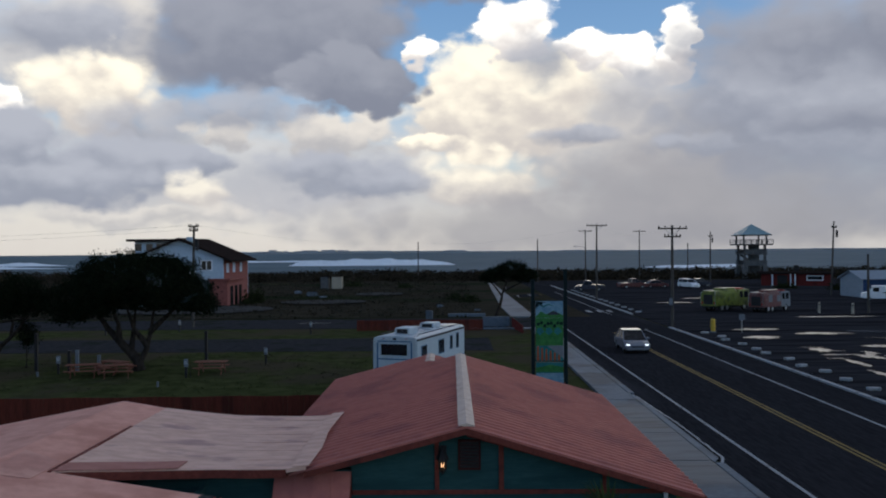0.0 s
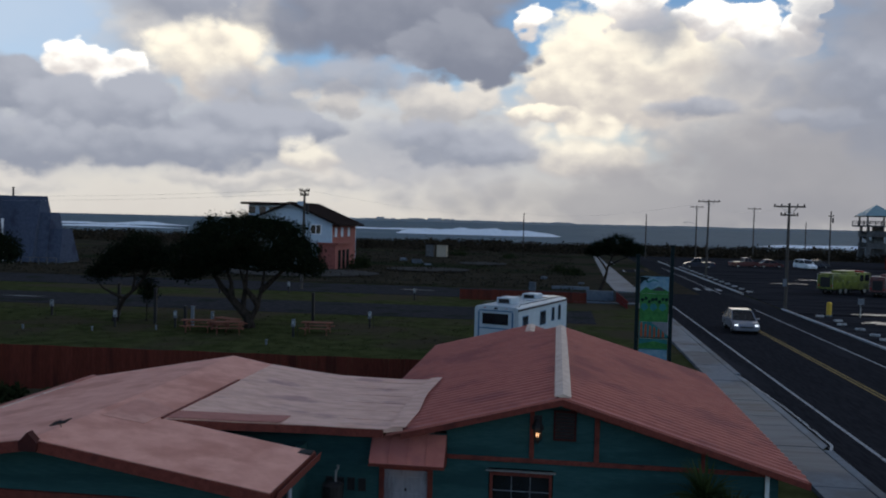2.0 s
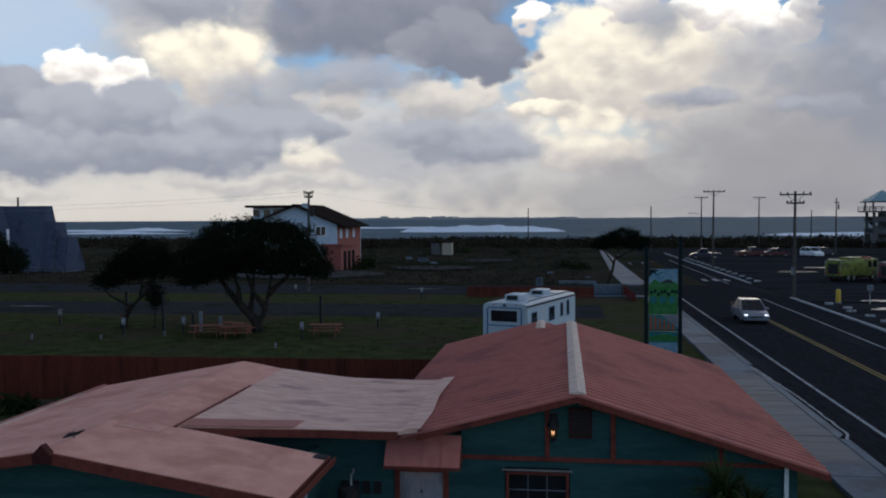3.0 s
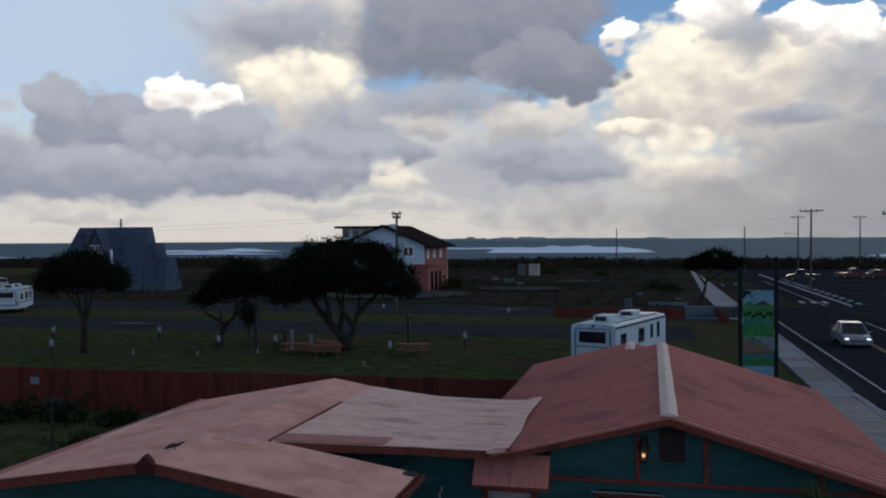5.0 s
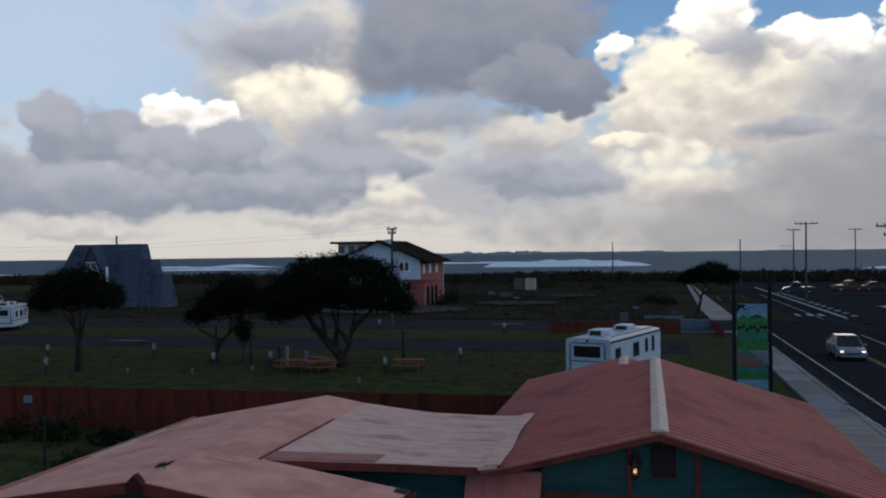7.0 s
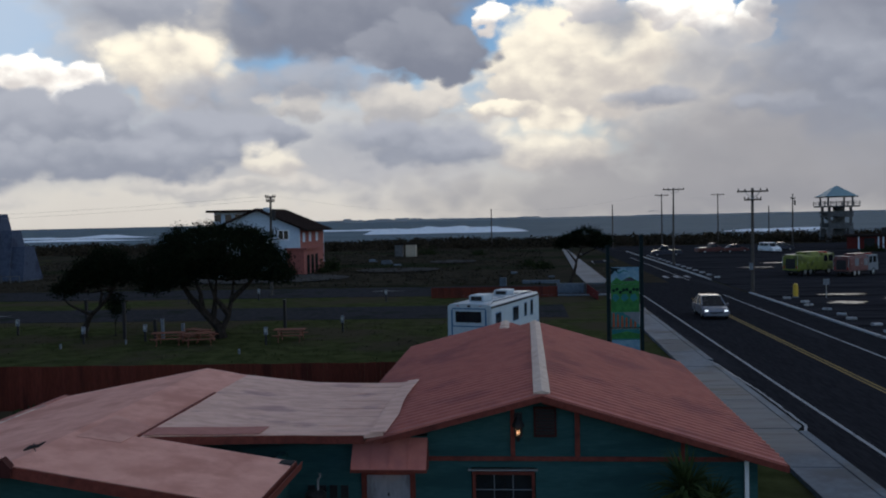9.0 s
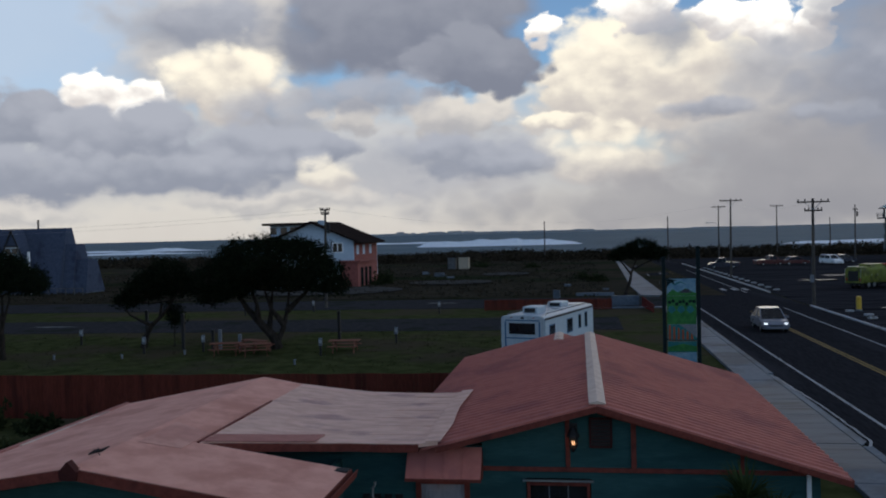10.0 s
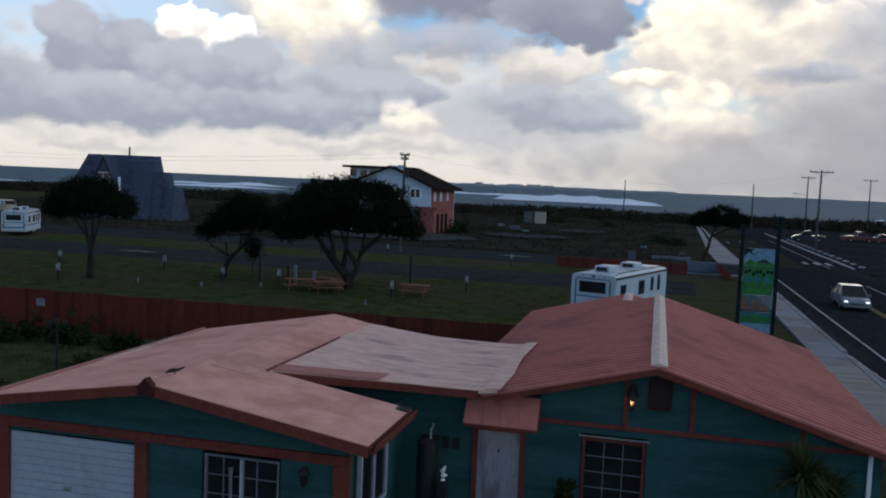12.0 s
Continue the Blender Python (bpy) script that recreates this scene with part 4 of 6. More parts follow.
# garage wing
GX, GZ, GS = -8.75, 3.29, 0.158
GL, GR = -12.25, -4.5
hall_part("garage_roof", px([(GX, 13.85, GZ), (GR, 13.85, GZ - GS * (GR - GX)), (GR, 16.5, GZ - GS * (GR - GX)), (-7.6, 16.5, GZ - GS * 1.15), (-7.6, 22.9, GZ - GS * 1.15), (GX, 23.3, GZ)], (0, 0, -0.09)), "membrane", "smooth faded pink roof slope")
hall_part("garage_roof", px([(GX, 13.85, GZ), (GX, 23.3, GZ), (GL, 22.2, GZ - GS * (GX - GL)), (GL, 13.85, GZ - GS * (GX - GL))], (0, 0, -0.09)), "membrane", "smooth faded pink roof slope")
hall_part("garage_roof", px([(GX, 23.3, GZ), (-7.6, 22.9, GZ - GS * 1.15), (-7.55, 23.25, 3.09), (-8.2, 23.3, 3.2)], (0, 0, -0.05)), "membrane")
hall_part("roof_batten", px([(-7.64, 16.45, 3.10), (-7.58, 16.45, 3.10), (-7.58, 20.7, 3.105), (-7.64, 20.7, 3.105)], (0, 0, 0.035)), "trim", "dark raised seam on the roof")
hall_part("roof_patch", px([(-8.55, 15.85, GZ - GS * 0.2 + 0.004), (-7.7, 15.9, GZ - GS * 1.05 + 0.004), (-7.68, 17.2, GZ - GS * 1.07 + 0.004), (-8.6, 17.6, GZ - GS * 0.15 + 0.004)], (0, 0, 0.008)), "pale_patch", "faintly redder square of roof patching")
hall_part("fascia", rake(GX, GZ - 0.01, GR, GZ - GS * (GR - GX) - 0.01, 13.80, 0.19), "trim", "rust-red fascia board")
hall_part("fascia", rake(GX, GZ - 0.01, GL, GZ - GS * (GX - GL) - 0.01, 13.80, 0.19), "trim", "rust-red fascia board")
hall_part("edge_strip", px([(GL - 0.04, 13.85, 2.75), (GL + 0.06, 13.85, 2.75), (GL + 0.06, 22.2, 2.75), (GL - 0.04, 22.2, 2.75)], (0, 0, 0.03)), "patch", "reddish roof edge strip")
hall_part("edge_flashing", px([(GL + 0.06, 17.4, 2.748), (GL + 0.16, 17.4, 2.76), (GL + 0.16, 21.0, 2.76), (GL + 0.06, 21.0, 2.748)], (0, 0, 0.02)), "cap", "pale roof flashing")
hall_part("ridge_ornament", px([(GX - 0.17, 13.74, GZ - 0.05), (GX, 13.74, GZ + 0.13), (GX + 0.17, 13.74, GZ - 0.05), (GX + 0.15, 13.74, GZ - 0.20), (GX - 0.15, 13.74, GZ - 0.20)], (0, 0.16, 0)), "shed_red", "dark peaked ridge end")
gut = hall_part("gutter", px([(GR, 13.85, 2.62), (GR, 13.85, 2.50), (GR + 0.03, 13.85, 2.47), (GR + 0.11, 13.85, 2.47), (GR + 0.14, 13.85, 2.62), (GR + 0.12, 13.85, 2.62), (GR + 0.10, 13.85, 2.495), (GR + 0.035, 13.85, 2.495), (GR + 0.02, 13.85, 2.62)], (0, 2.65, 0)), "trim", "rust-red eave gutter")
hall_part("downpipe", tb([(GR - 0.05, 13.95, 2.48), (GR - 0.42, 14.42, 2.25), (GR - 0.42, 14.45, 0.1)], [0.03, 0.03, 0.03], 8), "dark", "dark downpipe")
part("debris", bx(-4.78, -4.5, 16.2, 16.48, 2.615, 2.66, 0.02), "rubber", hall, "wet leaves lying in the gutter end", True)

GARAGE, GWIN = (-12.15, -9.34, 0.05, 1.86), (-7.95, -6.36, 0.75, 1.98)


def garage_top(x):
    return GZ - 0.12 - GS * abs(x - GX)


hall_part("garage_wall", clapboard(-12.4, -5.1, 14.45, 0.0, garage_top, (GARAGE, GWIN)), "teal", "teal lapped boards")
hall_part("side_wall", bx(-5.2, -5.08, 14.45, 18.0, 0, 2.42), "teal")
hall_part("side_wall", bx(-12.1, -11.98, 14.5, 22.4, 0, 2.62), "teal")
for x0, x1, z0, z1 in ((-12.4, -5.0, 2.02, 2.2), (-9.34, -9.08, 0, 2.02), (-12.4, -12.15, 0, 2.02), (-5.32, -5.0, 0, 2.02)):
    hall_part("trim_board", bx(x0, x1, 14.36, 14.43, z0, z1, 0.008), "trim")
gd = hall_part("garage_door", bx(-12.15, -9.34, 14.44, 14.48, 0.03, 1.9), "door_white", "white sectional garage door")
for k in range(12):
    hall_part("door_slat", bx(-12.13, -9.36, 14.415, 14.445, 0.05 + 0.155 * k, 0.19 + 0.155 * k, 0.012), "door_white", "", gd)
hall_part("handle", bx(-10.9, -10.75, 14.39, 14.42, 0.85, 0.93, 0.01), "steel", "", gd)
w2 = window(-7.86, -6.42, 0.8, 1.9, 14.45, 2, 3, "pedestal", "dark sliding window with pale frame", 0.03)
hall_part("mullion", bx(-7.16, -7.12, 14.4, 14.5, 0.8, 1.9), "door_white", "", w2)
curtain = hall_part("window_ornament", tb([(-7.35, 14.42, 0.8), (-7.35, 14.42, 1.5), (-7.35, 14.42, 1.72)], [0.035, 0.03, 0.05], 8), "pedestal", "pale pole with a round finial", w2)
for x in (-7.53, -6.85):
    hall_part("glazing_bar", bx(x - 0.008, x + 0.008, 14.47, 14.5, 0.8, 1.9), "pedestal", "", w2)
w3 = hall_part("window", bx(-5.07, -5.04, 15.1, 16.6, 0.8, 2.05), "glass", "dark side window with white frame")
for y0, y1, z0, z1 in ((15.02, 15.1, 0.72, 2.13), (16.6, 16.68, 0.72, 2.13), (15.1, 16.6, 2.05, 2.13), (15.1, 16.6, 0.72, 0.8), (15.82, 15.88, 0.8, 2.05)):
    hall_part("casing", bx(-5.08, -5.0, y0, y1, z0, z1), "door_white", "", w3)

lantern = thing("wall_lantern", "unlit black wall lantern beside the garage window", "wall lamp", (-5.86, 14.36, 1.62))
part("hood", tb([(0, -0.05, 0.2), (0, -0.05, 0.24), (0, -0.05, 0.33)], [0.11, 0.09, 0.015], 6), "dark", lantern)
part("cage", tb([(0, -0.05, -0.04), (0, -0.05, 0.0), (0, -0.05, 0.2)], [0.02, 0.05, 0.085], 6), "glass", lantern)
part("back_plate", bx(-0.05, 0.05, 0.0, 0.035, 0.0, 0.3, 0.006), "dark", lantern)
part("arm", tb([(0, 0.02, 0.28), (0, -0.05, 0.34)], [0.014, 0.014], 6), "dark", lantern)

heron = thing("bird_ornament", "small dark twisted metal ornament lying on the roof", "ornament", (-8.75, 14.72, 3.27), 35)
part("body", tb([(-0.16, 0, 0.05), (-0.05, 0.02, 0.09), (0.08, 0, 0.10), (0.2, -0.02, 0.16)], [0.012, 0.04, 0.03, 0.01], 7), "dark", heron)
part("foot", tb([(0.0, 0, 0.09), (0.04, 0, 0.0)], [0.01, 0.01], 5), "dark", heron)
part("wing", px([(-0.07, 0, 0.07), (0.05, 0.02, 0.08), (0.02, 0.05, 0.13)], (0.0, 0.01, 0.01)), "dark", heron)

cyl = thing("water_heater", "dark upright tank against the teal wall", "tank", (-4.35, 17.4, 0))
part("tank", tb([(0, 0, 0.05), (0, 0, 0.1), (0, 0, 1.72), (0, 0, 1.78)], [0.2, 0.22, 0.22, 0.12], 16), "dark", cyl)
part("pipe", tb([(0.06, 0, 1.75), (0.06, 0, 2.0), (0.10, 0, 2.05), (0.10, 0, 2.12)], [0.025, 0.025, 0.02, 0.03], 8), "steel", cyl)
vase = thing("garden_statue", "small white garden ornament on a dark plinth", "ornament", (-3.95, 17.2, 0))
part("plinth", bx(-0.1, 0.1, -0.1, 0.1, 0, 1.0, 0.02), "dark", vase)
part("figure", tb([(0, 0, 1.0), (0.02, 0, 1.1), (-0.02, 0, 1.18), (0.05, 0, 1.3)], [0.06, 0.08, 0.05, 0.02], 9), "white", vase)

# planting at the front wall
rnd = random.Random(5)


def spiky(name, label, at, height, count, length, rnd):
    t = thing(name, label, "plant", at)
    part("trunk", tb([(0, 0, 0), (0.03, 0, height * 0.5), (0, 0, height)], [0.11, 0.08, 0.07], 9), "bark", t)
    b = bmesh.new()
    for _ in range(count):
        a, up = rnd.uniform(0, 6.283), rnd.uniform(-0.5, 1.3)
        d = Vector((math.cos(a) * math.cos(up), math.sin(a) * math.cos(up), math.sin(up)))
        s = d.cross(Vector((0, 0, 1))).normalized() * 0.022
        L = length * rnd.uniform(0.7, 1.1)
        p0 = Vector((0, 0, height + rnd.uniform(-0.15, 0.1)))
        p1, p2 = p0 + d * L * 0.55, p0 + d * L + Vector((0, 0, -0.22 * L * math.cos(up)))
        vs = [b.verts.new(p) for p in (p0 - s, p0 + s, p1 + s * 1.1, p1 - s * 1.1, p2)]
        b.faces.new(vs[:4])
        b.faces.new((vs[3], vs[2], vs[4]))
    part("crown", b, "blade", t)
    return t


spiky("yucca", "spiky green yucca against the teal wall", (2.98, 17.1, 0), 1.95, 190, 0.95, rnd)
spiky("yucca", "spiky green yucca against the teal wall", (3.5, 17.2, 0), 1.6, 140, 0.85, rnd)
bush = thing("clipped_shrub", "small dark upright shrub beside the window", "shrub", (-1.45, 17.5, 0))
v, f = tufts([(rnd.gauss(0, 0.07), rnd.gauss(0, 0.07), 0.15 + 1.05 * rnd.random()) for _ in range(160)], 0.05, 9, 0.09, rnd)
o = new("foliage", strips("foliage", v, f, "shrub"))
o.parent = bush
part("stem", tb([(0, 0, 0), (0, 0, 0.6), (0, 0, 1.0)], [0.03, 0.025, 0.01], 7), "bark", bush)

# ---- fence, garden lamp, campground ----
fence = thing("wooden_fence", "tall dark red stained board fence round the yard", "fence", (-24, 32.5, 0))


def fence_y(x):
    return 32.35 + 0.035 * (x + 28)


board = mesh_of("board", bx(-0.077, 0.077, -0.012, 0.012, 0.04, 1.8, 0.004), "fence")
for k in range(290):
    x = -4.6 - 0.157 * k
    o = new("board", board)
    o.parent = fence
    o.location = (x + 24, fence_y(x) - 32.5, 0.012 * math.sin(k * 12.9))
    o.rotation_euler = (0, 0.004 * math.sin(k * 7.7), radians(2))
for k in range(20):
    x = -4.6 - 2.4 * k
    part("post", bx(x - 0.05, x + 0.05, fence_y(x) + 0.03, fence_y(x) + 0.13, 0, 1.72, 0.008), "fence", fence, "", True)
for z in (0.35, 1.5):
    part("rail", px([(-4.6, fence_y(-4.6) + 0.014, z), (-50, fence_y(-50) + 0.014, z), (-50, fence_y(-50) + 0.06, z), (-4.6, fence_y(-4.6) + 0.06, z)], (0, 0, 0.09)), "fence", fence, "", True)
part("notice", bx(-25.9, -25.5, 32.36, 32.39, 1.1, 1.42), "pedestal", fence, "small pale blank notice", True)

post = thing("garden_lamp", "black garden lamp post with three lantern heads", "lamp post", (-19.83, 25.8, 0))
part("base", tb([(0, 0, 0), (0, 0, 0.1), (0, 0, 0.25)], [0.13, 0.1, 0.05], 10), "dark", post)
part("pole", tb([(0, 0, 0.2), (0, 0, 1.72)], [0.045, 0.035], 10), "dark", post)
for a in (0, 120, 240):
    c, s = math.cos(radians(a + 10)), math.sin(radians(a + 10))
    arm = part("arm", tb([(0, 0, 1.55), (0.18 * c, 0.18 * s, 1.52), (0.3 * c, 0.3 * s, 1.66)], [0.02, 0.018, 0.016], 7), "dark", post)
    part("lantern", tb([(0.3 * c, 0.3 * s, 1.66), (0.3 * c, 0.3 * s, 1.72), (0.3 * c, 0.3 * s, 1.84), (0.3 * c, 0.3 * s, 1.9)], [0.03, 0.07, 0.08, 0.02], 8), "dark", arm)


def shrub(x, y, r, h, seed, label="low dark garden shrub in the yard", group="yard shrubs"):
    rr = random.Random(seed)
    t = thing("garden_shrub", label, "shrub", (x, y, 0), 0, group)
    v, f = tufts([(rr.gauss(0, r * 0.45), rr.gauss(0, r * 0.45), abs(rr.gauss(0, h * 0.45))) for _ in range(int(70 * r + 30))], 0.12, 12, 0.2, rr)
    o = new("foliage", strips("foliage", v, f, "shrub"))
    o.parent = t
    part("stem", tb([(0, 0, 0), (0.02, 0, h * 0.3), (0, 0, h * 0.6)], [0.05, 0.04, 0.02], 7), "bark", t)


for i, (x, y, r, h) in enumerate([(-25.5, 30.3, 1.0, 0.7), (-23, 30.8, 0.9, 0.8), (-20.5, 30.6, 0.8, 0.6), (-27.5, 29.5, 1.1, 0.8), (-19.2, 26.4, 0.5, 0.4), (-21.3, 22.8, 1.1, 1.0), (-18.0, 30.9, 0.7, 0.5), (-23.5, 24.5, 0.6, 0.5), (-16.5, 27.5, 0.6, 0.5)]):
    shrub(x, y, r, h, 60 + i)

# utility pedestals
ped = thing("utility_pedestal", "pale campground hook-up box on a short post", "hook-up post", (-36.5, 47.6, 0), 0, "campground hook-ups")
part("post", bx(-0.06, 0.06, -0.06, 0.06, 0, 0.75, 0.01), "dark", ped)
hb = part("case", bx(-0.11, 0.11, -0.09, 0.09, 0.62, 1.08, 0.04), "pedestal", ped)
part("lid", bx(-0.08, 0.08, -0.105, -0.09, 0.78, 1.0, 0.006), "steel", hb)
part("tap", tb([(0.25, 0, 0), (0.25, 0, 0.7), (0.25, -0.08, 0.74)], [0.02, 0.02, 0.02], 7), "dark", ped)
for x, y, a in ((-27.3, 51.8, 10), (-34.3, 56.3, 0), (-15.4, 50.6, 8), (-12.0, 56.4, 0), (-23.7, 52.6, 5), (-42, 55, 0), (-24.9, 80, 0), (-12.4, 77, 0), (-30.5, 77, 0)):
    copy_thing(ped, pose(x, y, 0, 0, 0, a))
for x, y in ((-27.6, 49.6), (-24.4, 51.4), (-31.9, 49.3), (-15.9, 47.2)):
    s = thing("marker_stake", "short white marker stake in the grass", "stake", (x, y, 0), 0, "marker stakes")
    part("stake", bx(-0.05, 0.05, -0.05, 0.05, 0, 0.25, 0.02), "pedestal", s)
    part("cap", bx(-0.06, 0.06, -0.06, 0.06, 0.24, 0.29, 0.015), "pedestal", s)


def picnic(at, turn, label):
    t = thing("picnic_table", label, "picnic table", at, turn, "picnic tables")
    for k in range(5):
        part("top_board", bx(-0.95, 0.95, -0.37 + 0.15 * k, -0.23 + 0.15 * k, 0.70, 0.745, 0.008), "table", t)
    for s in (-1, 1):
        for k in range(2):
            part("seat_board", bx(-0.95, 0.95, s * 0.72 - 0.15 + 0.15 * k, s * 0.72 - 0.01 + 0.15 * k, 0.41, 0.45, 0.008), "table", t)
        part("cross_beam", bx(s * 0.65 - 0.02, s * 0.65 + 0.02, -0.82, 0.82, 0.33, 0.41), "table", t)
        part("top_beam", bx(s * 0.65 - 0.02, s * 0.65 + 0.02, -0.36, 0.36, 0.62, 0.70), "table", t)
        for q in (-1, 1):
            part("leg", px([(s * 0.65 + 0.02, q * 0.26, 0.70), (s * 0.65 + 0.02, q * 0.36, 0.70), (s * 0.65 + 0.02, q * 0.72, 0), (s * 0.65 + 0.02, q * 0.60, 0)], (0.04, 0, 0)), "table", t)
    return t


picnic((-21.6, 51.2, 0), 12, "weathered reddish wooden picnic table on the grass")
picnic((-20.3, 52.6, 0), -30, "weathered reddish wooden picnic table beside the pine")
picnic((-19.6, 50.9, 0), 20, "weathered reddish wooden picnic table on the grass")
picnic((-14.4, 52.3, 0), 4, "weathered reddish wooden picnic table on the grass")
for x, y, h, m_ in ((-22.9, 53.4, 1.3, "pedestal"), (-23.3, 53.2, 1.3, "dark"), (-21.9, 54.2, 0.9, "pedestal"), (-25.7, 54.0, 2.3, "dark"), (-30.3, 58.0, 2.2, "dark"), (-16.3, 58.0, 2.0, "dark")):
    s = thing("site_post", "slim weathered post standing in the grass", "post", (x, y, 0), 0, "site posts")
    part("post", bx(-0.09, 0.09, -0.09, 0.09, 0, h, 0.02), m_, s)
    part("cap", bx(-0.11, 0.11, -0.11, 0.11, h - 0.03, h + 0.03, 0.015), m_, s)


# ---- trees ----
def pine(at, limbs, crowns, seed, trunk_r, label, density=1.0):
    """A wind-shaped pine: limbs are point lists, crowns are (x, y, z, rx, ry, rz)."""
    rr = random.Random(seed)
    t = thing("pine_tree", label, "tree", at, 0, "pines")
    b = bmesh.new()
    for i, limb in enumerate(limbs):
        n = len(limb)
        r0 = trunk_r if i == 0 else trunk_r * 0.5
        tube(b, limb, [r0 * (1 - 0.75 * k / (n - 1)) for k in range(n)], 8)
    part("trunk", b, "bark", t, "dark forked trunk")
    centres = []
    for cx, cy, cz, rx, ry, rz in crowns:
        for _ in range(int(density * 75 * rx * ry + 24)):
            u = Vector((rr.gauss(0, 1), rr.gauss(0, 1), rr.gauss(0, 1))).normalized()
            k = rr.uniform(0.55, 1.0) ** 0.5
            lump = 1 + 0.3 * noise.noise(Vector((cx, cy, seed)) + u * 2.2)
            zz = u.z * rz * k * lump
            if u.z < 0:
                if rr.random() < 0.35:
                    continue
                zz *= 0.66
            centres.append((cx + u.x * rx * k * lump, cy + u.y * ry * k * lump, cz + zz))
        for _ in range(5):
            u = Vector((rr.uniform(-0.6, 0.6), rr.uniform(-0.6, 0.6), rr.uniform(-0.1, 0.4)))
            part("branch", tb([limbs[0][-1], ((cx + limbs[0][-1][0]) / 2, (cy + limbs[0][-1][1]) / 2, cz - rz * 0.4), (cx + u.x * rx, cy + u.y * ry, cz + u.z * rz)], [trunk_r * 0.28, trunk_r * 0.2, 0.02], 6), "bark", t)
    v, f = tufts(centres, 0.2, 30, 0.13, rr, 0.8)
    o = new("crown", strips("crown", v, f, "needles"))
    o.parent = t
    o["label"] = "dense dark needle crown"
    return t


pine((-19.3, 53.9, 0),
     [[(0, 0, 0), (-0.1, 0, 0.7), (-0.9, 0, 1.5), (-2.0, 0.2, 2.6), (-2.9, 0.2, 4.0)], [(0, 0, 0.4), (0.5, 0, 1.4), (0.7, 0.2, 2.6), (1.0, 0, 4.2)],
      [(-0.5, 0, 1.1), (-0.5, 0.5, 2.4), (-0.3, 0.4, 4.2)], [(0.55, 0, 1.5), (-0.2, -0.3, 2.6), (-0.6, -0.3, 3.8)], [(-1.2, 0, 1.8), (-1.1, -0.4, 2.9), (-1.6, -0.5, 4.2)], [(0.7, 0, 2.4), (1.5, 0.3, 3.2), (2.6, 0.2, 4.2)]],
     [(-0.4, 0, 5.3, 3.4, 2.8, 1.95), (1.5, 0.2, 5.3, 2.4, 2.1, 1.65), (-1.9, 0.2, 5.3, 2.3, 2.0, 1.75), (-3.4, 0, 4.3, 2.0, 1.8, 1.35), (2.9, 0, 4.5, 1.7, 1.6, 1.1), (-4.4, 0, 3.5, 1.1, 1.2, 0.8), (3.9, 0, 3.95, 0.9, 1.1, 0.6), (-2.4, -0.8, 3.9, 1.4, 1.2, 0.7), (1.2, -0.8, 4.3, 1.5, 1.2, 0.6)], 3, 0.42, "broad dark wind-shaped pine with forked trunk on the grass")
pine((-28.8, 54.6, 0),
     [[(0, 0, 0), (0.15, 0, 0.7), (0.6, 0, 1.5), (1.4, 0, 2.2), (2.2, 0, 3.2)], [(0.6, 0, 1.5), (-0.3, 0, 1.9), (-0.9, 0, 2.2), (-1.3, 0, 2.7)], [(1.2, 0, 2.0), (1.2, 0.3, 2.9), (1.0, 0.3, 3.8)]],
     [(1.7, 0, 4.5, 1.6, 1.5, 1.35), (0.3, 0, 3.8, 1.3, 1.3, 0.95), (-1.0, 0, 3.15, 0.85, 0.9, 0.5), (2.7, 0, 4.0, 1.1, 1.2, 0.9), (0.9, -0.3, 4.3, 1.1, 1.0, 1.0)], 7, 0.24, "leaning dark pine beside the broad pine")
pine((-35.5, 49.4, 0),
     [[(0, 0, 0), (0.05, 0, 1.2), (0.0, 0, 2.2), (-0.5, 0, 3.8)], [(0.05, 0, 1.8), (0.3, 0, 2.6), (0.7, 0, 3.9)], [(0.0, 0, 2.0), (0.1, 0.1, 2.9), (0.1, 0.1, 4.0)], [(0.05, 0, 2.1), (-0.3, 0, 2.8), (-1.2, 0, 3.9)]],
     [(-0.3, 0, 5.2, 2.2, 1.9, 1.3), (-1.7, 0, 4.7, 1.4, 1.3, 0.9), (1.5, 0, 4.8, 1.5, 1.4, 0.95), (-2.5, 0, 4.3, 0.7, 0.8, 0.5), (2.4, 0, 4.4, 0.7, 0.8, 0.5), (0.3, 0, 5.7, 1.2, 1.1, 0.8)], 9, 0.28, "round-topped dark pine with twin trunk on the grass")
pine((3.9, 83.2, 0.0),
     [[(0, 0, 0), (0.35, 0, 1.2), (0.75, 0, 2.4), (0.9, 0, 3.2), (1.3, 0, 4.2)], [(0.85, 0, 2.9), (0.2, 0, 3.8), (-0.6, 0, 4.6)], [(0.95, 0, 3.3), (2.0, 0, 3.9), (3.4, 0, 4.4)]],
     [(1.8, 0, 5.2, 1.5, 1.3, 0.95), (0.3, 0, 4.9, 1.1, 1.0, 0.65), (3.2, 0, 4.7, 1.15, 1.0, 0.6), (-0.4, 0, 4.6, 0.6, 0.6, 0.35)], 13, 0.21, "slender leaning pine with a flat wind-blown crown", 1.2)

pine((-27.0, 55.4, 0),
     [[(0, 0, 0), (0.03, 0, 0.9), (-0.02, 0, 1.6), (0.05, 0, 2.6)], [(0, 0, 1.3), (0.2, 0, 1.8), (0.3, 0, 2.3)]],
     [(0, 0, 2.2, 0.55, 0.5, 0.8), (0.15, 0, 1.7, 0.4, 0.4, 0.5)], 17, 0.07, "thin young pine between the older pines", 0.6)


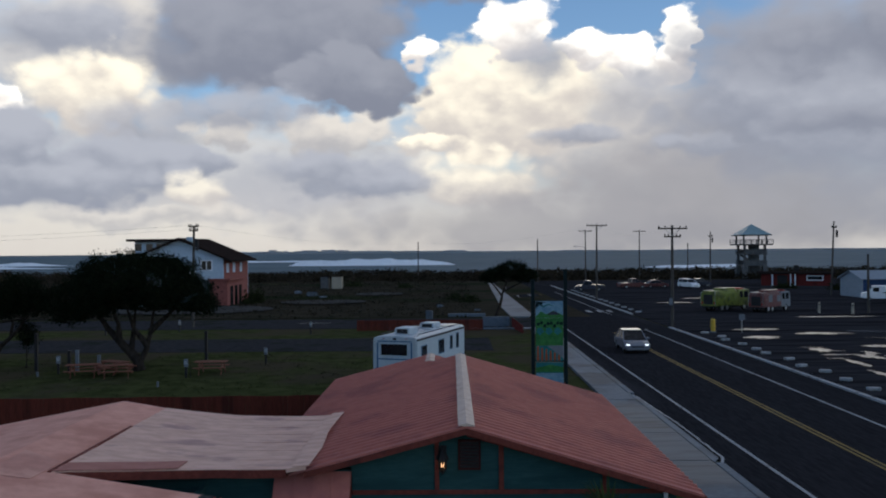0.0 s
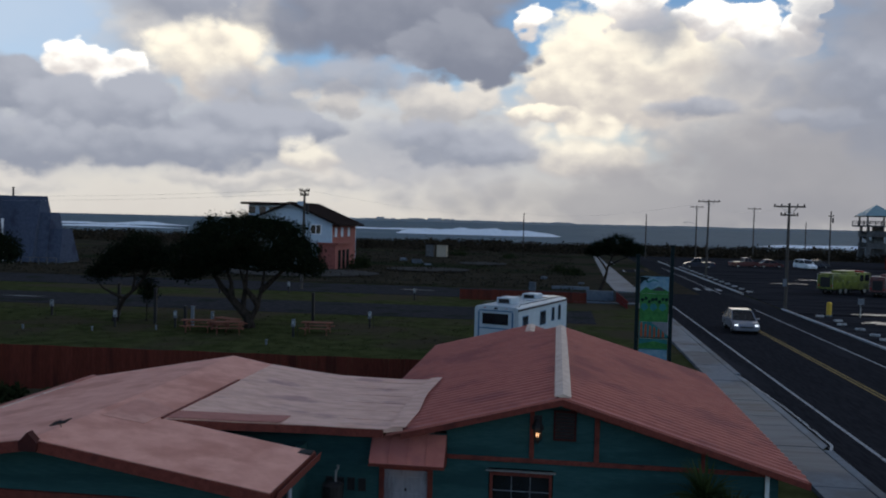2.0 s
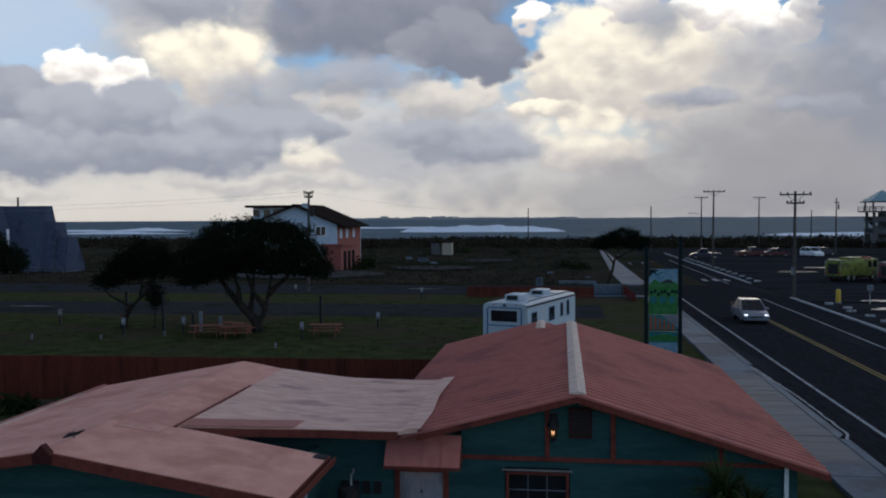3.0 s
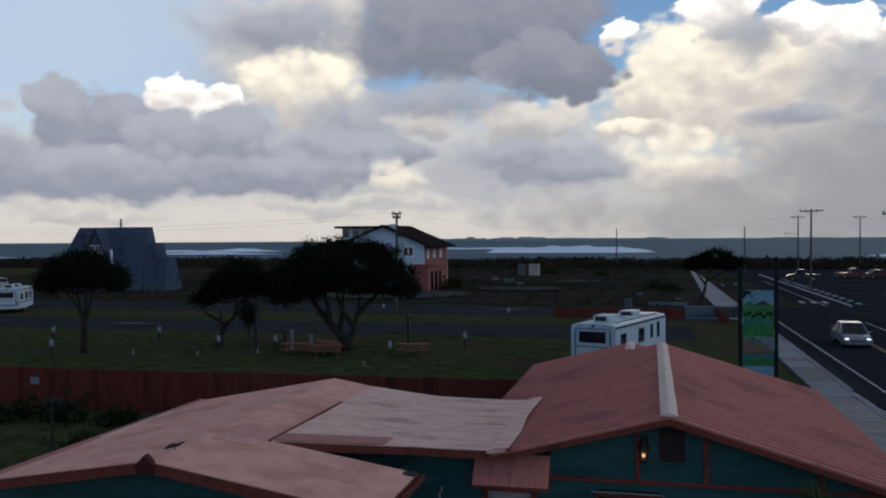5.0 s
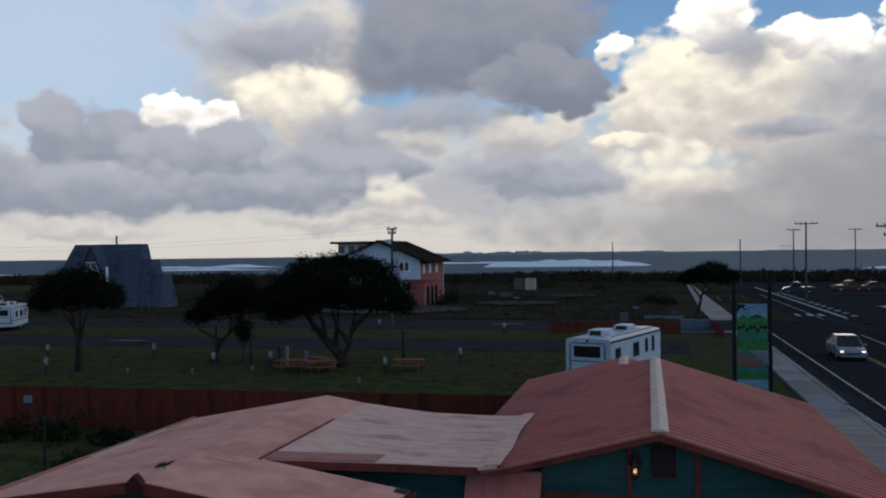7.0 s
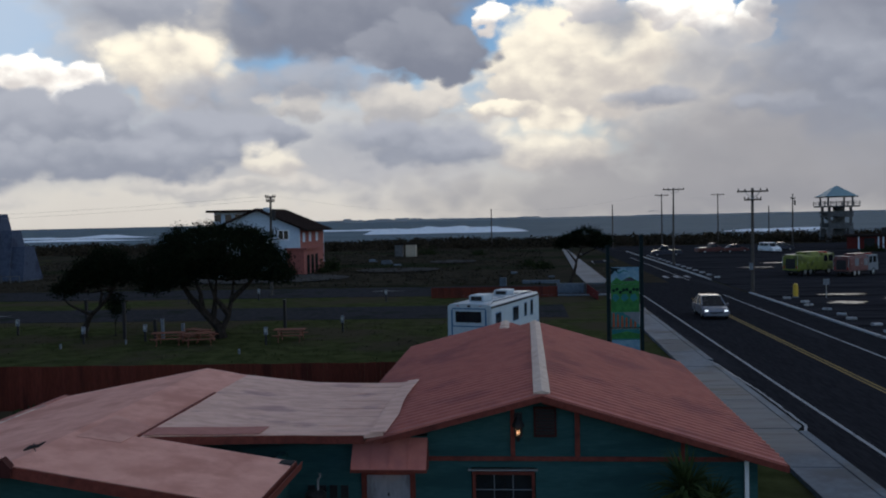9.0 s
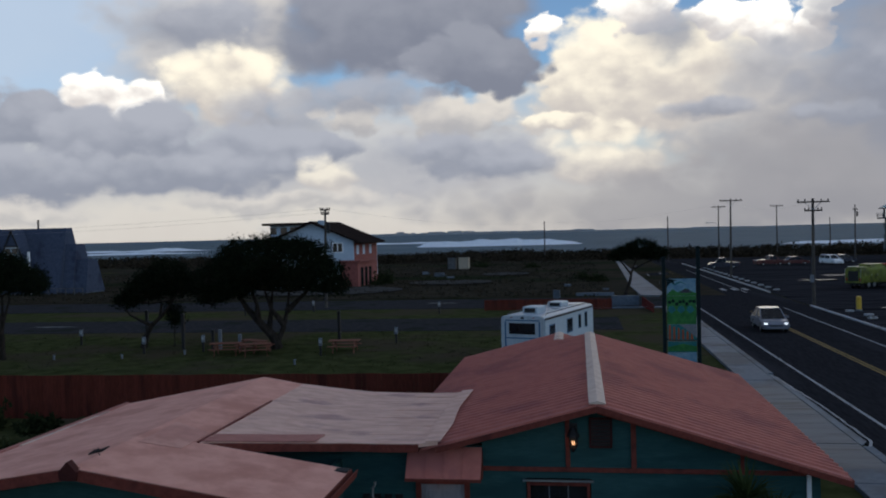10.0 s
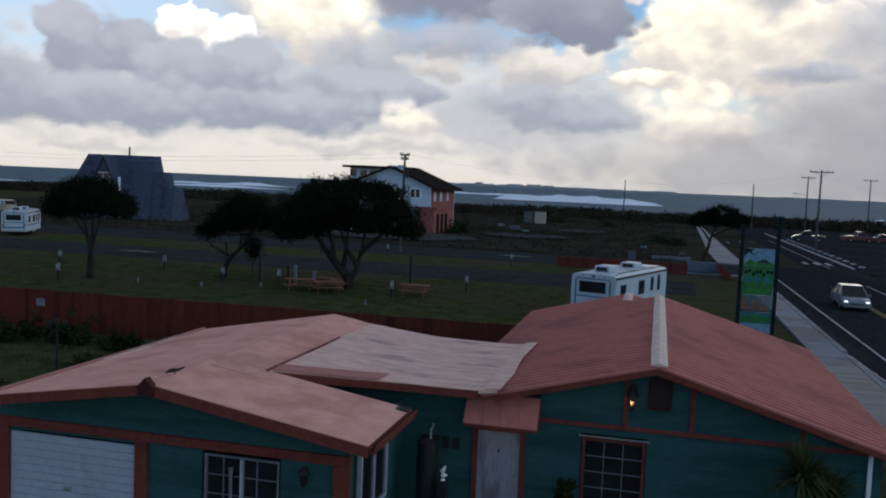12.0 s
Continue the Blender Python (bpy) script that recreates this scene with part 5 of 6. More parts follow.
# ---- vehicles ----
def wheel(parent, x, y, r=0.33, w=0.2, side=1):
    """A wheel with its axle across the vehicle."""
    b = bmesh.new()
    n = 18
    prof = [(-w / 2, r * 0.62), (-w / 2, r * 0.95), (-w * 0.36, r), (w * 0.36, r), (w / 2, r * 0.95), (w / 2, r * 0.62)]
    rings = [[b.verts.new((x + R * math.cos(a), y + d, r + R * math.sin(a))) for a in (2 * math.pi * k / n for k in range(n))] for d, R in prof]
    for p, q in zip(rings, rings[1:]):
        for k in range(n):
            b.faces.new((p[k], p[(k + 1) % n], q[(k + 1) % n], q[k]))
    t = part("wheel", b, "rubber", parent, "black tyre")
    part("rim", tb([(x, y - w * 0.42, r), (x, y, r), (x, y + w * 0.42, r)], [r * 0.6, r * 0.45, r * 0.6], 14), "steel", t)
    return t


def car(name, label, at, turn, paint, length=4.4, width=1.75, height=1.48, style="hatch", lit=False, group="parked cars"):
    """A car that faces its own +x."""
    t = thing(name, label, "car", at, turn, group)
    L, W = length / 2, width / 2
    belt = height * 0.6
    hood = height * 0.55
    deck = {"hatch": 0.60, "sedan": 0.58, "pickup": 0.56, "suv": 0.66}[style] * height
    side = [(-L, 0.28), (-L, deck * 0.9), (-L + 0.08, deck), (L * 0.45, belt), (L * 0.82, hood * 0.93), (L - 0.08, hood * 0.75), (L, 0.48), (L - 0.05, 0.24)]
    b = px([(x, -W, z) for x, z in side], (0, width, 0))
    bmesh.ops.bevel(b, geom=[e for e in b.edges if abs(e.verts[0].co.y - e.verts[1].co.y) < 0.01], offset=0.09, segments=2, affect="EDGES")
    part("body", b, paint, t)
    if style == "pickup":
        cab = [(-0.35, 0.55), (1.05, -0.05)]
        lo, hi = (-0.35, L * 0.52), (-0.2, L * 0.27)
    elif style == "sedan":
        lo, hi = (-L * 0.72, L * 0.52), (-L * 0.38, L * 0.12)
    elif style == "suv":
        lo, hi = (-L * 0.98, L * 0.5), (-L * 0.86, L * 0.16)
    else:
        lo, hi = (-L * 0.95, L * 0.58), (-L * 0.45, L * 0.08)
    b = bmesh.new()
    z0, z1, wi = belt - 0.04, height - 0.05, W * 0.74
    vs = [b.verts.new(p) for p in ((lo[0], -W * 0.93, z0), (lo[1], -W * 0.93, z0), (lo[1], W * 0.93, z0), (lo[0], W * 0.93, z0), (hi[0], -wi, z1), (hi[1], -wi, z1), (hi[1], wi, z1), (hi[0], wi, z1))]
    for f in ((0, 1, 5, 4), (1, 2, 6, 5), (2, 3, 7, 6), (3, 0, 4, 7), (4, 5, 6, 7), (3, 2, 1, 0)):
        b.faces.new([vs[i] for i in f])
    part("glasshouse", b, "car_glass", t, "dark window glass")
    part("roof", bx(hi[0] - 0.05, hi[1] + 0.08, -wi - 0.01, wi + 0.01, height - 0.07, height, 0.03), paint, t)
    for s in (-1, 1):
        for x0, x1 in ((lo[1], hi[1] + 0.05), (lo[0], hi[0] - 0.02)):
            part("pillar", tb([(x0, s * W * 0.92, z0), (x1, s * wi, z1)], [0.04, 0.04], 6), paint, t)
        xm = (hi[0] + hi[1]) / 2
        part("pillar", tb([(xm, s * W * 0.94, z0), (xm, s * wi * 1.02, z1)], [0.035, 0.035], 6), paint, t)
        part("headlight", bx(L - 0.22, L - 0.03, s * W * 0.74 - 0.11, s * W * 0.74 + 0.11, 0.56, 0.66, 0.03), "headlight" if lit else "steel", t, "lit headlight" if lit else "")
        part("tail_light", bx(-L - 0.012, -L + 0.06, s * W * 0.78 - 0.12, s * W * 0.78 + 0.12, deck * 0.68, deck * 0.86, 0.02), "tail", t)
        part("mirror", bx(L * 0.4, L * 0.4 + 0.12, s * (W + 0.09) - 0.09, s * (W + 0.09) + 0.09, belt, belt + 0.13, 0.03), paint, t)
        for x in (-L * 0.6, L * 0.62):
            wheel(t, x, s * (W - 0.1))
    part("bumper", bx(L - 0.06, L + 0.03, -W * 0.85, W * 0.85, 0.26, 0.42, 0.03), paint, t)
    part("grille", bx(L - 0.03, L + 0.015, -0.42, 0.42, 0.44, 0.53, 0.01), "dark", t)
    if style == "pickup":
        part("bed_floor", bx(-L + 0.12, -0.45, -W + 0.14, W - 0.14, deck - 0.05, deck + 0.012), "dark", t, "dark load bed")
    return t


car("car", "silver hatchback with lit headlights on the road", (12.75, 62.5, 0.05), -91, "silver", 4.45, 1.74, 1.49, "hatch", True, "")
car("car", "dark blue pickup parked at the road bend", (24.3, 155, 0.05), 176, "navy", 5.2, 1.9, 1.75, "pickup")
car("car", "dark red pickup parked in the far lot", (33.4, 163, 0.05), 15, "maroon", 5.2, 1.9, 1.75, "pickup")
car("car", "dark red sedan parked in the far lot", (38.0, 164, 0.05), 10, "maroon", 4.6, 1.8, 1.45, "sedan")
car("car", "white sport utility car parked in the far lot", (43.6, 162, 0.05), -70, "white", 4.5, 1.8, 1.7, "suv")
car("car", "dark blue car parked in the far lot", (47.2, 168, 0.05), 20, "navy", 4.5, 1.8, 1.5, "sedan")
car("car", "tan old sport utility car parked by the dunes", (-96, 113, 0), 150, "tan", 4.6, 1.9, 1.8, "suv")


def camper(name, label, at, turn, L, W, H, trailer=False):
    """A motorhome or trailer: its rear stands at y = 0 and it points to +y."""
    t = thing(name, label, "motorhome" if not trailer else "trailer", at, turn)
    w = W / 2
    sec = [(-w, 0.45), (w, 0.45), (w, H - 0.22), (w - 0.05, H - 0.08), (w - 0.18, H - 0.02), (0, H + 0.03), (-w + 0.18, H - 0.02), (-w + 0.05, H - 0.08), (-w, H - 0.22)]
    b = px([(x, 0, z) for x, z in sec], (0, L, 0))
    bmesh.ops.bevel(b, geom=[e for e in b.edges if abs(e.verts[0].co.y - e.verts[1].co.y) < 0.01 and (e.verts[0].co.z + e.verts[1].co.z) / 2 > 0.6], offset=0.05, segments=2, affect="EDGES")
    body = part("body", b, "gel", t)
    part("rear_window", bx(-w * 0.62, w * 0.56, -0.02, 0.02, H - 0.95, H - 0.38, 0.015), "glass", t, "dark rear window")
    for x0, x1, z0, z1 in ((-w * 0.82, -w * 0.75, 0.6, H - 0.3), (w * 0.72, w * 0.79, 0.9, H - 0.3), (-w * 0.78, w * 0.75, H - 0.27, H - 0.21)):
        part("stripe", bx(x0, x1, -0.008, 0.01, z0, z1), "blue_trim", body, "blue stripe")
    part("stripe", bx(-w * 0.9, w * 0.9, -0.008, 0.01, 0.75, 0.88), "blue_trim", body, "blue stripe")
    part("rear_bumper", bx(-w * 0.95, w * 0.95, -0.12, 0.05, 0.42, 0.6, 0.03), "steel", t)
    for s in (-1, 1):
        part("tail_light", bx(s * w * 0.85 - 0.06, s * w * 0.85 + 0.06, -0.02, 0.01, 0.95, 1.2, 0.01), "tail", t)
        part("marker_light", bx(s * w * 0.5 - 0.05, s * w * 0.5 + 0.05, -0.02, 0.02, H - 0.12, H - 0.08), "tail", t)
        part("roof_edge", bx(s * (w + 0.0) - 0.03, s * (w + 0.0) + 0.03, 0.05, L - 0.05, H - 0.22, H - 0.12, 0.01), "dark", t, "dark awning rail")
        for y0, y1, z0, z1 in ((0.7, 1.5, H - 1.15, H - 0.55), (L * 0.42, L * 0.42 + 0.9, H - 1.2, H - 0.5), (L * 0.66, L * 0.66 + 0.42, H - 1.15, H - 0.45), (L * 0.80, L * 0.80 + 0.42, H - 1.2, H - 0.4)):
            p = part("side_window", bx(s * w - 0.02, s * w + 0.02, y0, y1, z0, z1, 0.015), "glass", t, "dark side window")
            part("window_frame", bx(s * w - 0.012, s * w + 0.012, y0 - 0.05, y1 + 0.05, z0 - 0.05, z1 + 0.05, 0.01), "blue_trim" if not trailer else "steel", p)
        part("stripe", bx(s * w - 0.01, s * w + 0.008, 0.1, L - 0.1, 1.0, 1.14), "blue_trim", body, "blue stripe")
        for y in ((L * 0.24, L * 0.82) if not trailer else (L * 0.45, L * 0.6)):
            b = bmesh.new()
            n, r = 18, 0.38
            rings = [[b.verts.new((s * (w - 0.16) + d, y + R * math.cos(a), r + R * math.sin(a))) for a in (2 * math.pi * k / n for k in range(n))] for d, R in ((-0.12, 0.2), (-0.12, r), (0.12, r), (0.12, 0.2))]
            for p, q in zip(rings, rings[1:]):
                for k in range(n):
                    b.faces.new((p[k], p[(k + 1) % n], q[(k + 1) % n], q[k]))
            wh = part("wheel", b, "rubber", t, "black tyre")
            part("rim", tb([(s * (w - 0.16) - 0.1, y, r), (s * (w - 0.16) + 0.1, y, r)], [0.22, 0.22], 12), "steel", wh)
    for k in range(5):
        part("roof_strip", bx(-w * 0.75, w * 0.8, L * (0.36 + 0.1 * k), L * (0.36 + 0.1 * k) + 0.06, H + 0.012, H + 0.04), "steel", t, "grey roof seam")
    part("roof_box", bx(-0.8, -0.35, L * 0.34, L * 0.5, H - 0.02, H + 0.16, 0.05), "gel", t)
    part("rear_lamp", bx(-0.09, 0.09, -0.03, 0.03, H - 0.16, H - 0.06, 0.01), "dark", t)
    for y0, y1, hh in ((L * 0.13, L * 0.29, 0.36), (L * 0.60, L * 0.74, 0.32)):
        u = part("air_conditioner", bx(-0.42, 0.42, y0, y1, H + 0.0, H + hh, 0.07), "gel", t, "white roof air conditioner")
        part("grille", bx(-0.30, 0.30, y0 - 0.012, y0 + 0.02, H + 0.07, H + hh - 0.06, 0.01), "dark", u)
    part("roof_rail", tb([(-0.85, L * 0.35, H + 0.03), (-0.85, L * 0.9, H + 0.03)], [0.03, 0.03], 7), "steel", t)
    part("roof_vent", bx(0.3, 0.75, L * 0.44, L * 0.5, H, H + 0.1, 0.03), "gel", t)
    part("roof_pipe", bx(0.7, 0.82, L * 0.2, L * 0.8, H - 0.02, H + 0.06, 0.02), "gel", t)
    for x in (-w * 0.55, w * 0.5):
        part("roof_panel", bx(x - 0.24, x + 0.24, L * 0.76, L * 0.95, H + 0.03, H + 0.07, 0.01), "steel", t, "grey roof panel")
    for x in (-w * 0.86, w * 0.86):
        part("roof_rail", tb([(x, L * 0.06, H - 0.02), (x, L * 0.1, H + 0.07), (x, L * 0.5, H + 0.07), (x, L * 0.92, H + 0.07), (x, L * 0.96, H - 0.02)], [0.02] * 5, 6), "dark", t, "dark roof rail")
    part("stripe", bx(-w * 0.78, w * 0.75, -0.008, 0.01, H - 1.18, H - 1.12), "blue_trim", body, "blue stripe")
    if trailer:
        part("hitch", tb([(-0.5, L, 0.5), (0, L + 0.9, 0.45), (0.5, L, 0.5)], [0.05, 0.05, 0.05], 6), "dark", t)
        part("gas_bottle", tb([(0, L + 0.3, 0.5), (0, L + 0.3, 0.9), (0, L + 0.3, 1.0)], [0.15, 0.15, 0.06], 10), "white", t)
    else:
        part("windscreen", bx(-w * 0.8, w * 0.8, L - 0.02, L + 0.02, 1.3, H - 0.6, 0.02), "glass", t)
        part("ladder", tb([(w * 0.9, -0.07, 0.7), (w * 0.9, -0.07, H), (w * 0.9, 0.2, H + 0.1)], [0.018, 0.018, 0.018], 6), "steel", t)
    return t


camper("motorhome", "white motorhome with blue stripes and roof air conditioners", (-2.95, 44.9, 0.02), -18, 8.2, 2.42, 2.82)
camper("travel_trailer", "white travel trailer parked at a campsite", (-62.9, 75.3, 0), 26, 6.0, 2.4, 2.5, True)


def fire_truck(label, at, turn, paint, second):
    t = thing("fire_truck", label, "fire truck", at, turn, "fire trucks")
    part("chassis", bx(-3.7, 3.7, -0.9, 0.9, 0.45, 0.8, 0.03), "dark", t)
    body = part("body", bx(-3.8, 1.2, -1.22, 1.22, 0.7, 2.35, 0.05), paint, t)
    part("hose_bed", bx(-3.6, 1.0, -1.05, 1.05, 2.3, 2.55, 0.04), paint, t)
    part("tank_top", bx(-1.6, 1.0, -0.8, 0.8, 2.5, 2.85, 0.06), paint, t)
    cab = part("cab", px([(1.25, -1.2, 0.6), (3.9, -1.2, 0.6), (3.9, -1.2, 1.6), (3.62, -1.2, 2.62), (1.25, -1.2, 2.62)], (0, 2.4, 0)), second, t)
    part("windscreen", px([(3.905, -1.05, 1.62), (3.905, 1.05, 1.62), (3.66, 1.0, 2.5), (3.66, -1.0, 2.5)], (0.02, 0, 0.005)), "glass", t)
    for s in (-1, 1):
        for x0, x1 in ((1.5, 2.25), (2.5, 3.4)):
            part("cab_window", bx(x0, x1, s * 1.2 - 0.015, s * 1.2 + 0.015, 1.6, 2.4, 0.01), "glass", t)
        for k in range(4):
            lk = part("locker", bx(-3.65 + 1.2 * k, -2.6 + 1.2 * k, s * 1.22 - 0.02, s * 1.22 + 0.025, 1.05 + 0.3 * (k % 2), 2.2, 0.015), second if k % 2 else paint, t)
            part("handle", bx(-3.2 + 1.2 * k, -3.05 + 1.2 * k, s * 1.25 - 0.02, s * 1.25 + 0.02, 1.6, 1.66), "steel", lk)
        for x in (-2.4, -1.3, 2.6):
            wheel(t, x, s * 1.05, 0.5, 0.3)
        part("grab_rail", tb([(-3.85, s * 1.1, 0.8), (-3.92, s * 1.1, 1.5), (-3.85, s * 1.1, 2.5)], [0.025, 0.025, 0.025], 6), "steel", t)
        part("tail_light", bx(-3.83, -3.79, s * 0.95 - 0.1, s * 0.95 + 0.1, 0.95, 1.25, 0.01), "tail", t)
    part("light_bar", bx(2.3, 2.75, -0.9, 0.9, 2.62, 2.8, 0.04), "tail", t)
    part("rear_panel", bx(-3.84, -3.79, -0.7, 0.7, 0.9, 2.1, 0.01), "dark", t, "dark rear hatch")
    part("ladder", bx(-3.3, 0.8, 1.1, 1.2, 2.4, 2.62), "steel", t)
    return t


fire_truck("old lime-yellow fire engine parked in the lot", (31.8, 102.4, 0.05), 38, "lime", "lime").scale = (0.86, 0.86, 0.92)
fire_truck("faded red and grey fire engine parked in the lot", (36.1, 100.2, 0.05), 42, "fire_red", "pedestal").scale = (0.78, 0.78, 0.86)

van = thing("van", "white panel van parked by the blue building", "van", (57.2, 117.6, 0.05), 160)
part("body", px([(-2.4, -0.95, 0.4), (1.7, -0.95, 0.4), (2.4, -0.95, 0.5), (2.35, -0.95, 1.05), (1.65, -0.95, 1.25), (1.0, -0.95, 2.05), (-2.35, -0.95, 2.1)], (0, 1.9, 0)), "white", van)
part("windscreen", px([(1.66, -0.8, 1.28), (1.66, 0.8, 1.28), (1.06, 0.75, 1.98), (1.06, -0.75, 1.98)], (0.03, 0, 0.02)), "glass", van)
for s in (-1, 1):
    part("side_window", bx(0.3, 1.05, s * 0.95 - 0.015, s * 0.95 + 0.015, 1.3, 1.85, 0.01), "glass", van)
    for x in (-1.5, 1.5):
        wheel(van, x, s * 0.86)

# ---- roadside sign ----
sign = thing("pub_sign", "tall painted roadside sign on two dark posts", "sign", (4.62, 42, 0))
for x, h in ((3.86, 5.75), (5.42, 6.22)):
    p = part("post", bx(x - 0.08, x + 0.08, 41.93, 42.09, 0, h, 0.015), "post", sign, "", True)
    part("post_cap", bx(x - 0.10, x + 0.10, 41.91, 42.11, h - 0.02, h + 0.06, 0.02), "post", p, "", True)
SX0, SX1 = 3.99, 5.30
for z0, z1, m_, lab in ((3.98, 4.78, "sign_sky", "pale blue painted panel"), (2.66, 3.97, "sign_green", "green painted panel"), (1.93, 2.65, "sign_deep", "dark painted panel"), (1.34, 1.86, "sign_deep", "teal painted panel"), (0.7, 1.33, "sign_sky", "pale blue painted panel")):
    p = part("panel", bx(SX0, SX1, 41.96, 42.02, z0, z1, 0.004), m_, sign, lab, True)
    if z0 == 3.98:
        part("painted_shape", px([(SX0, 41.952, 4.05), (SX0 + 0.25, 41.952, 4.3), (SX0 + 0.5, 41.952, 4.15), (SX0 + 0.85, 41.952, 4.33), (SX1, 41.952, 4.1), (SX1, 41.952, 3.99), (SX0, 41.952, 3.99)], (0, 0.007, 0)), "sign_green", p, "", True)
        part("painted_shape", px([(SX0 + 0.55, 41.9505, 4.12), (SX0 + 0.75, 41.9505, 4.28), (SX0 + 0.95, 41.9505, 4.3), (SX0 + 1.15, 41.9505, 4.12)], (0, 0.006, 0)), "navy", p, "", True)
        part("painted_shape", px([(SX0, 41.9507, 4.78), (SX0 + 0.5, 41.9507, 4.72), (SX0 + 0.3, 41.9507, 4.66), (SX0 + 0.36, 41.9507, 4.5), (SX0 + 0.2, 41.9507, 4.62), (SX0, 41.9507, 4.4)], (0, 0.006, 0)), "post", p, "", True)
        part("painted_shape", px([(SX0 + 0.1, 41.951, 4.68), (SX0 + 0.35, 41.951, 4.55), (SX0 + 0.6, 41.951, 4.66), (SX0 + 0.9, 41.951, 4.52), (SX0 + 0.6, 41.951, 4.6), (SX0 + 0.35, 41.951, 4.47)], (0, 0.006, 0)), "sign_deep", p, "", True)
    if z0 == 2.66:
        for k in range(3):
            x = SX0 + 0.2 + 0.42 * k
            part("painted_shape", px([(x - 0.17, 41.952, 3.3), (x, 41.952, 3.15), (x + 0.2, 41.952, 3.32), (x + 0.08, 41.952, 3.52), (x - 0.1, 41.952, 3.5)], (0, 0.007, 0)), "sign_deep", p, "", True)
        for k in range(8):
            x, z = SX0 + 0.12 + 0.155 * k, 3.68 + 0.08 * math.sin(k * 2.2)
            part("painted_shape", px([(x + 0.075 * math.cos(q) * (1 + 0.2 * math.sin(3 * q + k)), 41.9515, z + 0.085 * math.sin(q)) for q in (math.tau * j / 9 for j in range(9))], (0, 0.006, 0)), "post", p, "", True)
        part("painted_shape", px([(SX0, 41.953, 2.67), (SX1, 41.953, 2.67), (SX1, 41.953, 2.95), (SX0 + 0.6, 41.953, 2.82), (SX0, 41.953, 2.98)], (0, 0.006, 0)), "sign_green", p, "", True)
    if z0 == 1.93:
        for k in range(6):
            x = SX0 + 0.04 + 0.2 * k
            part("painted_bar", px([(x, 41.952, 1.95), (x + 0.12, 41.952, 1.95), (x + 0.10, 41.952, 2.62 - 0.07 * k), (x + 0.02, 41.952, 2.62 - 0.07 * k)], (0, 0.007, 0)), "sign_rust", p, "", True)
        part("painted_shape", px([(SX1, 41.95, 2.64), (SX0 + 0.55, 41.95, 2.64), (SX1, 41.95, 2.05)], (0, 0.007, 0)), "pedestal", p, "", True)
    if z0 == 1.34:
        part("painted_shape", px([(SX0, 41.952, 1.4), (SX1, 41.952, 1.4), (SX1, 41.952, 1.62), (SX0 + 0.7, 41.952, 1.75), (SX0, 41.952, 1.6)], (0, 0.007, 0)), "sign_green", p, "", True)
part("cross_rail", bx(3.86, 5.42, 42.02, 42.08, 4.7, 4.8), "post", sign, "", True)
part("cross_rail", bx(3.86, 5.42, 42.02, 42.08, 1.9, 2.0), "post", sign, "", True)


# ---- utility poles ----
def pole(x, y, h, arms=(), lean=0.0, r=0.16, can=False, lamp_arm=False, label="weathered wooden utility pole"):
    t = thing("utility_pole", label, "utility pole", (x, y, 0), 0, "utility poles")
    part("shaft", tb([(0, 0, -0.2), (lean * 0.5, 0, h * 0.5), (lean, 0, h)], [r, r * 0.85, r * 0.65], 9), "pole", t)
    for z, half in arms:
        c = part("crossarm", bx(-half + lean, half + lean, -0.16, -0.05, z - 0.07, z + 0.07, 0.01), "pole", t)
        for u in (-0.92, -0.5, 0.5, 0.92):
            part("insulator", tb([(lean + u * half, -0.1, z + 0.06), (lean + u * half, -0.1, z + 0.16), (lean + u * half, -0.1, z + 0.24)], [0.03, 0.07, 0.05], 7), "dark", c)
        if half > 1:
            for s in (-1, 1):
                part("brace", tb([(lean + s * half * 0.5, -0.1, z - 0.05), (lean, -0.1, z - 0.7)], [0.03, 0.03], 5), "steel", t)
    if can:
        part("transformer", tb([(lean + 0.35, -0.2, h - 2.4), (lean + 0.35, -0.2, h - 2.3), (lean + 0.35, -0.2, h - 1.4), (lean + 0.35, -0.2, h - 1.3)], [0.1, 0.17, 0.17, 0.08], 12), "dark", t)
    if lamp_arm:
        a = part("lamp_arm", tb([(0, 0, 7.6), (-1.2, 0, 8.0), (-2.0, 0, 8.0)], [0.05, 0.04, 0.04], 6), "steel", t)
        part("lamp_head", bx(-2.7, -2.0, -0.15, 0.15, 7.9, 8.05, 0.04), "steel", a)
    return t


pb = pole(20.15, 80.5, 9.4, ((9.1, 1.35), (8.35, 0.75)), 0.05)
part("notice", bx(-0.32, 0.0, -0.2, -0.17, 2.1, 2.75, 0.01), "pedestal", pb, "pale blank notice")
pole(-25.0, 84.5, 9.85, ((9.75, 0.5), (9.35, 0.42)), 0.15, can=True)
pole(20.9, 127, 10.95, ((10.7, 1.5),), 0.1)
pole(29.4, 193, 11.6, ((11.3, 1.4),), 0, lamp_arm=True)
pole(45.7, 214, 11.9, ((11.6, 1.5),))
pole(55.2, 188, 10.9, ((9.9, 0.5),), 0.1, can=True)
pole(62.0, 231, 8.8)
pole(-8.1, 213, 9.5)
pole(19.2, 196, 9.6)
pole(57.0, 132.5, 11.2, ((10.3, 0.4),), 0.5, can=True, label="leaning weathered wooden utility pole")
pole(45.8, 97, 6.5, label="short weathered wooden utility pole")
pole(89.0, 150, 9.8, ((9.5, 1.3), (8.8, 1.0)))

